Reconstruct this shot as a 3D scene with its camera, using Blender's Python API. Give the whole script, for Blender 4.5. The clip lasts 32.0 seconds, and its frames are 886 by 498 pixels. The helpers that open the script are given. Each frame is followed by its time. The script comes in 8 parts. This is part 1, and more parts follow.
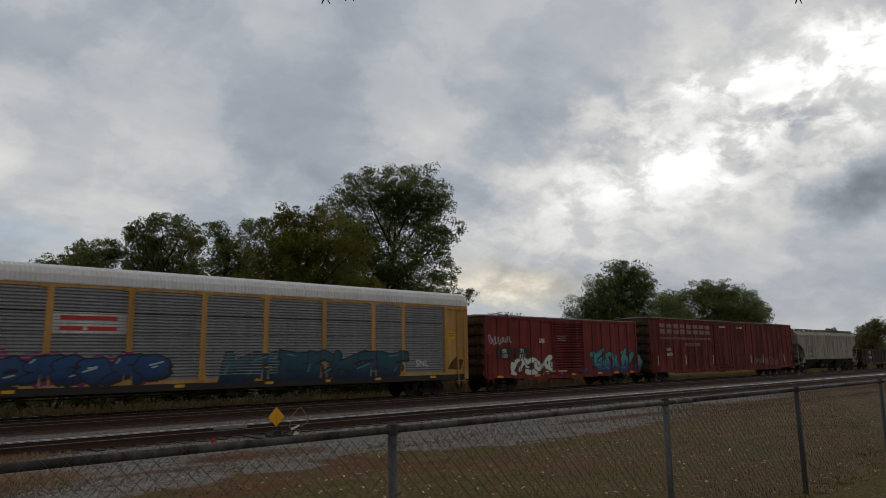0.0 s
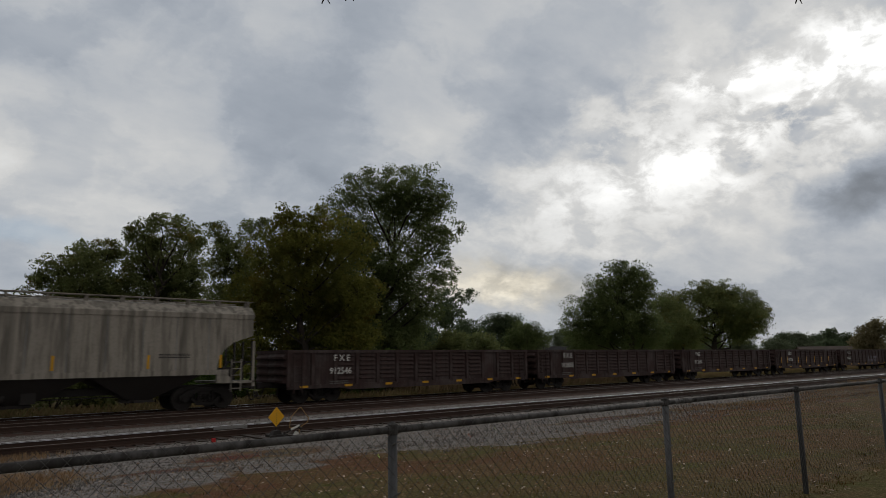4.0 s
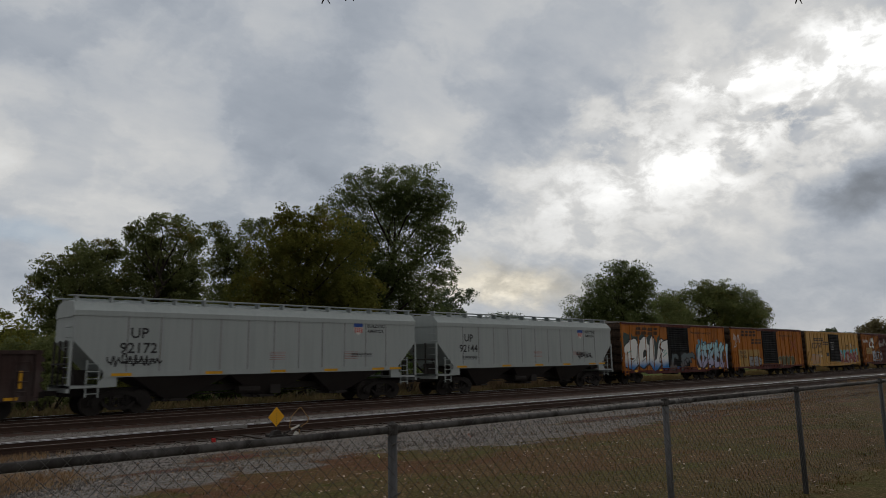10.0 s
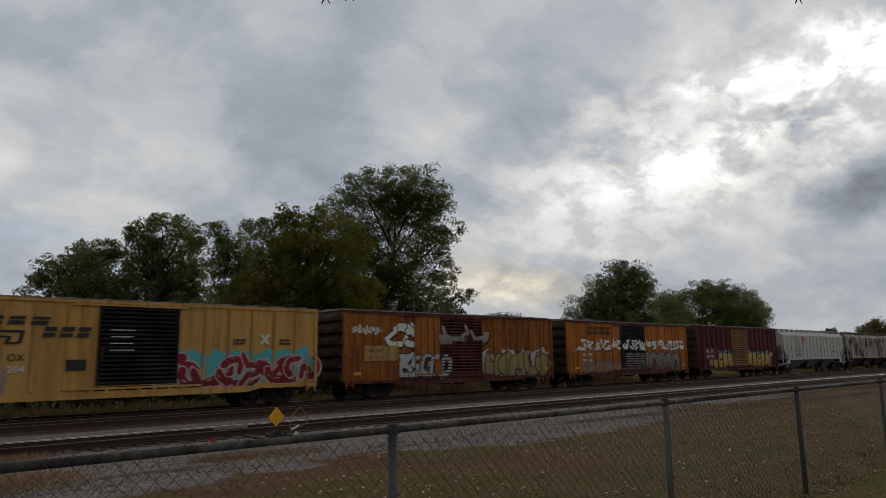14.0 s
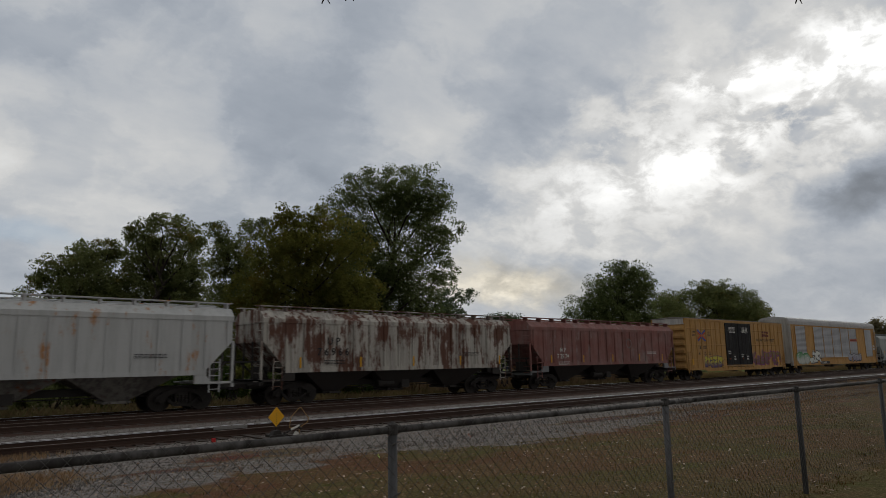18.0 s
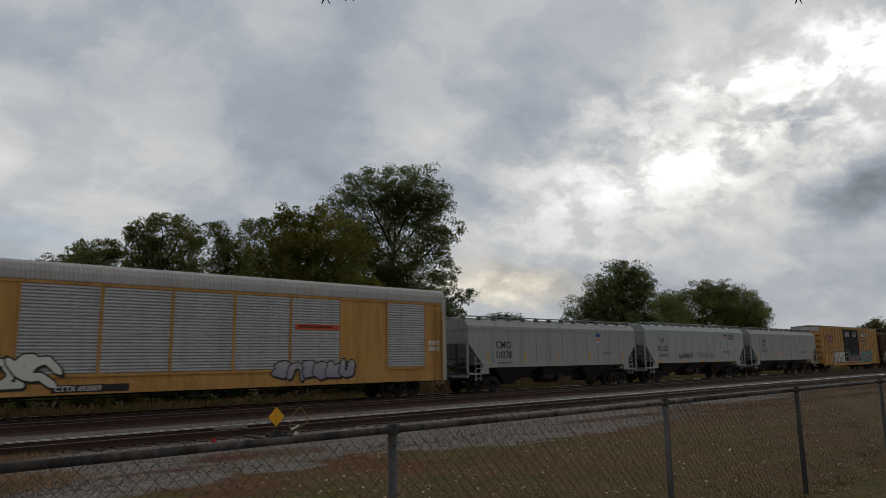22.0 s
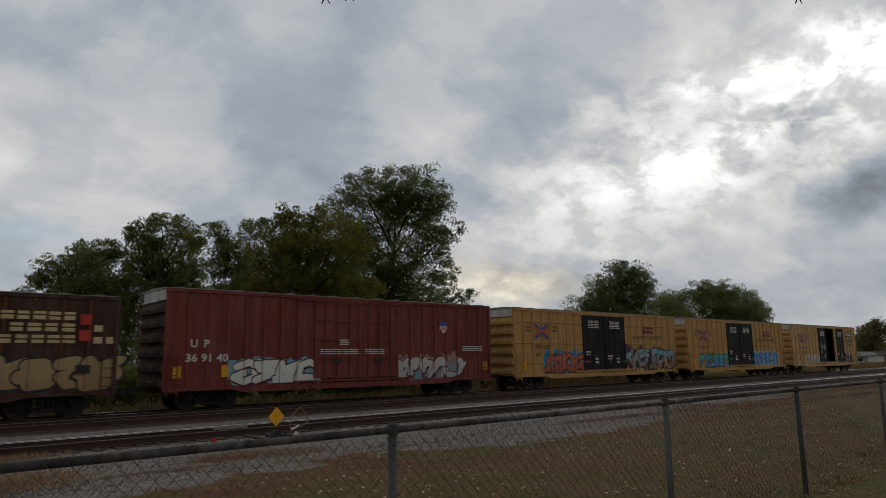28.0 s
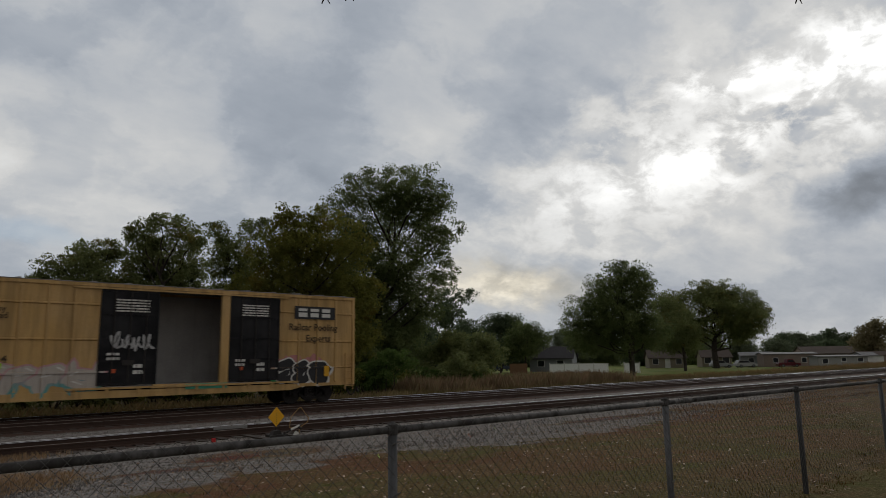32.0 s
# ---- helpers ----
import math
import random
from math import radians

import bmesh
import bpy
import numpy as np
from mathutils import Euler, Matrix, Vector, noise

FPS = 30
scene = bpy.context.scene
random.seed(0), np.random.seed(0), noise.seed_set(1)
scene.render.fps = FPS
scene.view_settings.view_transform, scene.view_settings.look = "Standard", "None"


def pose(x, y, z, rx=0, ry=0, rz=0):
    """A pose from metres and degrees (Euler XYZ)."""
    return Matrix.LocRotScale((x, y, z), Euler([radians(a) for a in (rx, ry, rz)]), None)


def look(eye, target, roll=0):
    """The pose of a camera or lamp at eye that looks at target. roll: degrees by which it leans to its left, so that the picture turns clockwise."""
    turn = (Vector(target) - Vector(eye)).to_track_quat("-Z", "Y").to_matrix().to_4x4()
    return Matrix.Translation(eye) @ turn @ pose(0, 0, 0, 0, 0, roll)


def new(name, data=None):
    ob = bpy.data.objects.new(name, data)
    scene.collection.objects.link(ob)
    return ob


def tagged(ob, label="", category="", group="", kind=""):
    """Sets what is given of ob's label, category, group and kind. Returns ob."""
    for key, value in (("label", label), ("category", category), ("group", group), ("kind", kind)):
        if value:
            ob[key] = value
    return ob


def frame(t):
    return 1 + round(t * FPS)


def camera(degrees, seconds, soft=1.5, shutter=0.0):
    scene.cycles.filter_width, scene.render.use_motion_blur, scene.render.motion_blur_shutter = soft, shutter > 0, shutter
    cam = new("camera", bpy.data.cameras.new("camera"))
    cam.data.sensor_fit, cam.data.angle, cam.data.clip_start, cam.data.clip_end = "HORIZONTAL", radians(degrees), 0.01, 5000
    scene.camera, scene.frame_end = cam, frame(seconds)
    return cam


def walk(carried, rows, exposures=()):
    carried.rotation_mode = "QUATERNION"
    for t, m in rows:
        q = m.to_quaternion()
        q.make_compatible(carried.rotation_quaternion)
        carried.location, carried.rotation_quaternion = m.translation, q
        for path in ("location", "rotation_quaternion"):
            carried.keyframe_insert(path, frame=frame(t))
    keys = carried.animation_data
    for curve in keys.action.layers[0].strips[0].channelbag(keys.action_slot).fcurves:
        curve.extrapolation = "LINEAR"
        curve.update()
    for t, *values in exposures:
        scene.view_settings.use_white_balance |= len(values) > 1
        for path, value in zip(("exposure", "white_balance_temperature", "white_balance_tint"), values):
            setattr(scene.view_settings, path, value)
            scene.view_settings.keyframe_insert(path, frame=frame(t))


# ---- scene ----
# World: x runs along the track, y away from the viewer, z up; rail top is z = 0.
EYE = Vector((0, 0, 1.944))
YAW, PITCH, ROLL = radians(41.58), radians(9.448), -0.818
AHEAD = Vector((math.sin(YAW) * math.cos(PITCH), math.cos(YAW) * math.cos(PITCH), math.sin(PITCH)))
SECONDS = 32.0
cam = camera(67.2, SECONDS, soft=0.5, shutter=0.15)
STAND = look(EYE, EYE + AHEAD * 10, ROLL)
walk(cam, [(0, STAND), (SECONDS, STAND)], exposures=[(0, 0.0), (SECONDS, 0.0)])

# ---- daylight: a bright overcast with the sun veiled behind clouds over the far side of the track ----
RIGHT = (STAND.to_3x3() @ Vector((1, 0, 0))).normalized()
UPWARD = (STAND.to_3x3() @ Vector((0, 1, 0))).normalized()
SUN_WAY = (AHEAD + RIGHT * 0.44 + UPWARD * 0.21).normalized()
SUN_EL, SUN_AZ = math.asin(SUN_WAY.z), math.atan2(SUN_WAY.x, SUN_WAY.y)

world = bpy.data.worlds.new("overcast_sky")
scene.world = world
world.use_nodes = True


class Graph:
    """Short hand for building node trees."""

    def __init__(self, tree):
        self.tree = tree

    def node(self, kind):
        return self.tree.nodes.new(kind)

    def put(self, socket, value):
        if isinstance(value, bpy.types.NodeSocket):
            self.tree.links.new(value, socket)
        elif isinstance(value, (tuple, list)) and len(value) == 3 and socket.type == "RGBA":
            socket.default_value = (*value, 1)
        else:
            socket.default_value = value

    def math(self, op, a, b=0.0, clamp=False):
        n = self.node("ShaderNodeMath")
        n.operation, n.use_clamp = op, clamp
        self.put(n.inputs[0], a)
        self.put(n.inputs[1], b)
        return n.outputs[0]

    def vec(self, op, a, b=(0, 0, 0)):
        n = self.node("ShaderNodeVectorMath")
        n.operation = op
        self.put(n.inputs[0], a)
        self.put(n.inputs[1], b)
        return n.outputs["Value"] if op in ("DOT_PRODUCT", "LENGTH") else n.outputs[0]

    def mapping(self, v, loc=(0, 0, 0), rot=(0, 0, 0), scale=(1, 1, 1), kind="POINT"):
        n = self.node("ShaderNodeMapping")
        n.vector_type = kind
        self.put(n.inputs[0], v)
        n.inputs[1].default_value, n.inputs[2].default_value, n.inputs[3].default_value = loc, rot, scale
        return n.outputs[0]

    def noise(self, v, scale, detail=4.0, rough=0.55, warp=0.0, colour=False):
        n = self.node("ShaderNodeTexNoise")
        self.put(n.inputs["Vector"], v)
        n.inputs["Scale"].default_value, n.inputs["Detail"].default_value = scale, detail
        n.inputs["Roughness"].default_value, n.inputs["Distortion"].default_value = rough, warp
        return n.outputs["Color" if colour else "Fac"]

    def ramp(self, x, a, b, lo=0.0, hi=1.0, smooth=True):
        n = self.node("ShaderNodeMapRange")
        n.interpolation_type, n.clamp = "SMOOTHSTEP" if smooth else "LINEAR", True
        self.put(n.inputs[0], x)
        for i, value in enumerate((a, b, lo, hi)):
            self.put(n.inputs[i + 1], value)
        return n.outputs[0]

    def mix(self, f, a, b, kind="MIX"):
        n = self.node("ShaderNodeMix")
        n.data_type, n.blend_type = "RGBA", kind
        self.put(n.inputs[0], f)
        self.put(n.inputs[6], a)
        self.put(n.inputs[7], b)
        return n.outputs[2]


g = Graph(world.node_tree)
way = g.node("ShaderNodeTexCoord").outputs["Generated"]
sky = g.node("ShaderNodeTexSky")
sky.sky_type, sky.sun_disc, sky.sun_elevation, sky.sun_rotation = "NISHITA", False, SUN_EL, SUN_AZ
part_xyz = g.node("ShaderNodeSeparateXYZ")
g.put(part_xyz.inputs[0], way)
# clouds lie on a level layer: its plan coordinates
lift = g.math("ADD", g.math("MAXIMUM", part_xyz.outputs[2], 0.0), 0.32)
plan = g.node("ShaderNodeCombineXYZ")
g.put(plan.inputs[0], g.math("DIVIDE", part_xyz.outputs[0], lift))
g.put(plan.inputs[1], g.math("DIVIDE", part_xyz.outputs[1], lift))
plan = plan.outputs[0]
# the sector ahead, flattened: a to the right, b upwards
ahead = g.math("MAXIMUM", g.vec("DOT_PRODUCT", way, tuple(AHEAD)), 0.05)
flatten = g.node("ShaderNodeCombineXYZ")
g.put(flatten.inputs[0], g.math("DIVIDE", g.vec("DOT_PRODUCT", way, tuple(RIGHT)), ahead))
g.put(flatten.inputs[1], g.math("DIVIDE", g.vec("DOT_PRODUCT", way, tuple(UPWARD)), ahead))
wisp = g.vec("SUBTRACT", g.noise(g.mapping(way, scale=(1, 1, 1.5)), 4.0, 6, 0.55, colour=True), (0.5, 0.5, 0.5))
curl = g.vec("SUBTRACT", g.noise(g.mapping(way, scale=(1, 1, 1.5)), 15.0, 6, 0.62, colour=True), (0.5, 0.5, 0.5))
sector = g.vec("ADD", flatten.outputs[0], g.vec("MULTIPLY", wisp, (0.16, 0.12, 0)))
sector = g.vec("ADD", sector, g.vec("MULTIPLY", curl, (0.085, 0.065, 0)))
# broad masses of cloud: (a, b, half-width, half-height, lean in degrees, brightness)
MASSES = (
    (-0.20, 0.21, 0.13, 0.22, -20, -0.05), (0.15, 0.205, 0.20, 0.06, 12, -0.06), (-0.60, 0.13, 0.30, 0.13, -6, 0.18),
    (-0.40, 0.32, 0.15, 0.10, 20, 0.04), (-0.03, 0.17, 0.15, 0.06, 10, 0.08), (0.46, 0.19, 0.56, 0.17, 22, 0.32),
    (0.44, 0.26, 0.10, 0.035, 12, 0.42), (0.60, 0.285, 0.16, 0.08, 30, 0.36), (0.41, 0.14, 0.24, 0.050, 24, 0.21),
    (0.64, 0.105, 0.13, 0.060, 28, -0.25), (0.52, 0.19, 0.09, 0.025, 20, -0.20), (0.27, 0.175, 0.10, 0.040, 25, -0.14),
    (0.28, 0.30, 0.42, 0.18, 10, 0.075), (0.09, -0.065, 0.13, 0.030, 0, 0.22), (0.13, 0.12, 0.10, 0.030, 15, 0.12),
    (0.60, 0.02, 0.30, 0.08, 0, 0.06),
)
reaches = [g.vec("LENGTH", g.mapping(sector, (a, b, 0), (0, 0, radians(lean)), (wide, high, 1), "TEXTURE")) for a, b, wide, high, lean, _ in MASSES]
total = 0.0
mottle = g.ramp(g.noise(g.mapping(way, (3, 1, 2), scale=(1, 1, 1.6)), 17.0, 8, 0.60, 0.25), 0.38, 0.60, 0.40, 1.45)
for reach, (_, _, _, _, _, level) in zip(reaches, MASSES):
    mass = g.ramp(reach, 0.0, 1.15, level, 0.0)
    total = g.math("ADD", total, g.math("MULTIPLY", mass, mottle) if level > 0.2 else mass)
facing = g.ramp(g.vec("DOT_PRODUCT", way, tuple(AHEAD)), 0.25, 0.75)
total = g.math("MULTIPLY", total, facing)
sunward = g.vec("DOT_PRODUCT", way, (math.sin(SUN_AZ), math.cos(SUN_AZ), 0))
base = g.ramp(sunward, -0.7, 0.55, 0.310, 0.450)
# soft rolls over the whole layer, torn shreds where it breaks up round the veiled sun
billow = g.math("SUBTRACT", g.noise(g.mapping(plan, rot=(0, 0, radians(20)), scale=(1, 1.6, 1)), 1.7, 7, 0.56, 0.35), 0.5)
puff = g.math("SUBTRACT", g.noise(g.mapping(way, scale=(1, 1, 1.7)), 9.0, 8, 0.58, 0.2), 0.5)
shred = g.math("SUBTRACT", g.noise(g.mapping(plan, rot=(0, 0, radians(25)), scale=(1, 1.7, 1)), 6.0, 9, 0.62, 0.4), 0.5)
torn = g.ramp(g.vec("LENGTH", g.mapping(sector, (0.42, 0.14, 0), (0, 0, radians(14)), (0.62, 0.24, 1), "TEXTURE")), 0.5, 1.15, 0.95, 0.45)
# heaped cells with a lit edge
heap = g.ramp(g.noise(g.mapping(sector, (1.3, 0.4, 0), (0, 0, radians(24)), (1.0, 1.5, 1)), 4.2, 7, 0.52, 0.3), 0.40, 0.60, -0.115, 0.115)
rolls = g.math("ADD", g.math("MULTIPLY", billow, 0.45), g.math("MULTIPLY", heap, facing))
texture = g.math("ADD", rolls, g.math("MULTIPLY", g.math("ADD", g.math("MULTIPLY", shred, 0.45), g.math("MULTIPLY", puff, 0.50)), torn))
level = g.math("MULTIPLY", g.math("ADD", base, total), g.math("ADD", 1.0, texture))
level = g.math("MAXIMUM", level, 0.10)
hue = g.mix(g.ramp(level, 0.30, 0.66), g.mix(facing, (1.02, 0.99, 0.965), (0.875, 0.975, 1.125)), (1.0, 1.0, 0.985))
glow = g.vec("LENGTH", g.mapping(sector, (0.09, -0.058, 0), (0, 0, 0), (0.17, 0.045, 1), "TEXTURE"))
hue = g.mix(g.ramp(glow, 0.1, 1.1, 0.8, 0.0), hue, (1.10, 1.0, 0.80))
cloud = g.vec("SCALE", hue)
g.put(cloud.node.inputs["Scale"], level)
# thin places where the blue shows through
thin = g.vec("LENGTH", g.mapping(sector, (-0.64, 0.02, 0), (0, 0, radians(-12)), (0.16, 0.028, 1), "TEXTURE"))
blue = g.vec("SCALE", sky.outputs[0])
blue.node.inputs["Scale"].default_value = 0.10
cover = g.mix(g.ramp(thin, 0.2, 1.1, 0.35, 0.02), cloud, g.mix(0.5, blue, (0.30, 0.43, 0.60)))
g.put(world.node_tree.nodes["Background"].inputs["Color"], cover)
world.node_tree.nodes["Background"].inputs["Strength"].default_value = 1.0

sun = new("sun", bpy.data.lights.new("sun", "SUN"))
sun.data.energy, sun.data.angle, sun.data.color = 0.5, radians(25), (1.0, 0.96, 0.90)
sun.matrix_world = look(SUN_WAY * 200, (0, 0, 0))


# ---- materials ----
def surface(name, rough=0.7, metal=0.0, gloss=0.3):
    m = bpy.data.materials.new(name)
    m.use_nodes = True
    gr = Graph(m.node_tree)
    bsdf = m.node_tree.nodes["Principled BSDF"]
    bsdf.inputs["Roughness"].default_value, bsdf.inputs["Metallic"].default_value = rough, metal
    bsdf.inputs["Specular IOR Level"].default_value = gloss
    return m, gr, bsdf


def bump(gr, bsdf, height, strength, distance=0.01):
    n = gr.node("ShaderNodeBump")
    n.inputs["Strength"].default_value, n.inputs["Distance"].default_value = strength, distance
    gr.put(n.inputs["Height"], height)
    gr.put(bsdf.inputs["Normal"], n.outputs[0])


PAINTS = {}


def paint(name, col, grime=0.35, rust=0.0, fade=0.15, rough=0.55, seed=0.0, rustcol=(0.10, 0.035, 0.015)):
    """Weathered paint on steel: faded patches, streaks of grime that run down, rust that breaks through."""
    key = (name, col, grime, rust, fade, rough, seed)
    if key in PAINTS:
        return PAINTS[key]
    m, gr, bsdf = surface(name, rough, 0.0, 0.10)
    at = gr.mapping(gr.node("ShaderNodeTexCoord").outputs["Object"], (seed * 7.3, seed * 3.1, seed * 1.7))
    broad = gr.noise(at, 0.7, 5, 0.6)
    streak = gr.noise(gr.mapping(at, scale=(3.0, 3.0, 0.22)), 1.6, 6, 0.65)
    fine = gr.noise(at, 14, 4, 0.6)
    pale = tuple(c * 0.75 + 0.25 * (0.35 + 0.4 * sum(col) / 3) for c in col)
    c = gr.mix(gr.ramp(broad, 0.35, 0.7, 0.0, fade * 2), col, pale)
    c = gr.mix(gr.ramp(streak, 0.44, 0.64, 0.0, min(0.95, grime * 1.45)), c, tuple(v * 0.30 + 0.012 for v in col))
    c = gr.mix(gr.ramp(gr.noise(gr.mapping(at, scale=(1.1, 1.0, 0.10)), 1.0, 4, 0.55), 0.50, 0.62, 0.0, min(0.9, grime * 1.1)), c, tuple(v * 0.34 + 0.010 for v in col))
    c = gr.mix(gr.ramp(fine, 0.45, 0.65, 0.0, grime * 0.6), c, tuple(v * 0.55 for v in col))
    if rust:
        blotch = gr.math("ADD", gr.math("MULTIPLY", gr.noise(gr.mapping(at, scale=(1, 1, 0.55)), 1.1, 8, 0.68), 0.65), gr.math("MULTIPLY", streak, 0.35))
        edge = 0.64 - 0.20 * rust
        c = gr.mix(gr.ramp(blotch, edge, edge + 0.08, 0.0, 0.92), c, gr.mix(fine, rustcol, tuple(v * 2.4 for v in rustcol)))
    gr.put(bsdf.inputs["Base Color"], c)
    gr.put(bsdf.inputs["Roughness"], gr.ramp(streak, 0.2, 0.8, rough - 0.12, rough + 0.2))
    bump(gr, bsdf, gr.math("ADD", broad, gr.math("MULTIPLY", fine, 0.25)), 0.25, 0.02)
    PAINTS[key] = m
    return m


def spray(name, top, low, z0, z1, wear=0.3):
    """Sprayed colours that fade from one into another up the side of a car."""
    key = ("spray", top, low, z0, z1, wear)
    if key in PAINTS:
        return PAINTS[key]
    m, gr, bsdf = surface(name, 0.5, 0.0, 0.12)
    at = gr.node("ShaderNodeTexCoord").outputs["Object"]
    xyz = gr.node("ShaderNodeSeparateXYZ")
    gr.put(xyz.inputs[0], at)
    cloudy = gr.math("ADD", xyz.outputs[2], gr.math("MULTIPLY", gr.math("SUBTRACT", gr.noise(at, 1.6, 4), 0.5), (z1 - z0) * 0.7))
    c = gr.mix(gr.ramp(cloudy, z0, z1), low, top)
    streak = gr.noise(gr.mapping(at, scale=(3, 3, 0.3)), 2.2, 6, 0.65)
    c = gr.mix(gr.ramp(streak, 0.48, 0.70, 0.0, wear * 1.0), c, (0.07, 0.05, 0.04))
    c = gr.mix(gr.ramp(gr.noise(at, 9, 4), 0.55, 0.75, 0.0, wear * 0.7), c, tuple(v * 0.6 for v in low))
    gr.put(bsdf.inputs["Base Color"], c)
    PAINTS[key] = m
    return m


def plain(name, col, rough=0.6, metal=0.0, vary=0.25, scale=6.0):
    """A simple surface with grain at two scales."""
    m, gr, bsdf = surface(name, rough, metal)
    at = gr.node("ShaderNodeTexCoord").outputs["Object"]
    n1, n2 = gr.noise(at, scale * 0.15, 4), gr.noise(at, scale * 2.5, 5, 0.65)
    c = gr.mix(gr.ramp(n1, 0.3, 0.7, 0.0, vary * 1.4), col, tuple(v * 0.5 for v in col))
    c = gr.mix(gr.ramp(n2, 0.4, 0.75, 0.0, vary), c, tuple(min(1, v * 1.5) for v in col))
    gr.put(bsdf.inputs["Base Color"], c)
    gr.put(bsdf.inputs["Roughness"], gr.ramp(n2, 0.2, 0.8, max(0.05, rough - 0.12), min(1, rough + 0.12)))
    bump(gr, bsdf, n2, 0.2, 0.01)
    return m


def foliage(name, col, col2, gold=0.0):
    """Leaves: each its own shade, some turning, a little light comes through."""
    m, gr, bsdf = surface(name, 0.6, 0.0, 0.08)
    chance = gr.node("ShaderNodeNewGeometry").outputs["Random Per Island"]
    at = gr.node("ShaderNodeTexCoord").outputs["Object"]
    c = gr.mix(chance, col, col2)
    c = gr.mix(gr.ramp(gr.noise(at, 0.35, 3), 0.42, 0.62, 0.0, 0.6), c, tuple(v * 0.6 for v in col))
    if gold:
        c = gr.mix(gr.ramp(gr.noise(at, 0.45, 4), 0.62 - 0.2 * gold, 0.72, 0.0, 0.8), c, (0.17, 0.115, 0.018))
    gr.put(bsdf.inputs["Base Color"], c)
    see = gr.node("ShaderNodeBsdfTranslucent")
    gr.put(see.inputs[0], c)
    both = gr.node("ShaderNodeMixShader")
    both.inputs[0].default_value = 0.58
    out = m.node_tree.nodes["Material Output"]
    gr.put(both.inputs[1], bsdf.outputs[0])
    gr.put(both.inputs[2], see.outputs[0])
    gr.put(out.inputs[0], both.outputs[0])
    return m


def blades(name, cols, rough=0.8):
    """Grass, weeds, stones or litter: each island picks a shade."""
    m, gr, bsdf = surface(name, rough, 0.0, 0.05)
    chance = gr.node("ShaderNodeNewGeometry").outputs["Random Per Island"]
    r = gr.node("ShaderNodeValToRGB")
    r.color_ramp.elements[0].color, r.color_ramp.elements[1].color = (*cols[0], 1), (*cols[-1], 1)
    for i, c in enumerate(cols[1:-1]):
        e = r.color_ramp.elements.new((i + 1) / (len(cols) - 1))
        e.color = (*c, 1)
    gr.put(r.inputs[0], chance)
    at = gr.node("ShaderNodeTexCoord").outputs["Object"]
    c = gr.mix(gr.ramp(gr.noise(at, 0.4, 4), 0.35, 0.65, 0.0, 0.55), r.outputs[0], tuple(v * 0.55 for v in cols[0]))
    gr.put(bsdf.inputs["Base Color"], c)
    return m


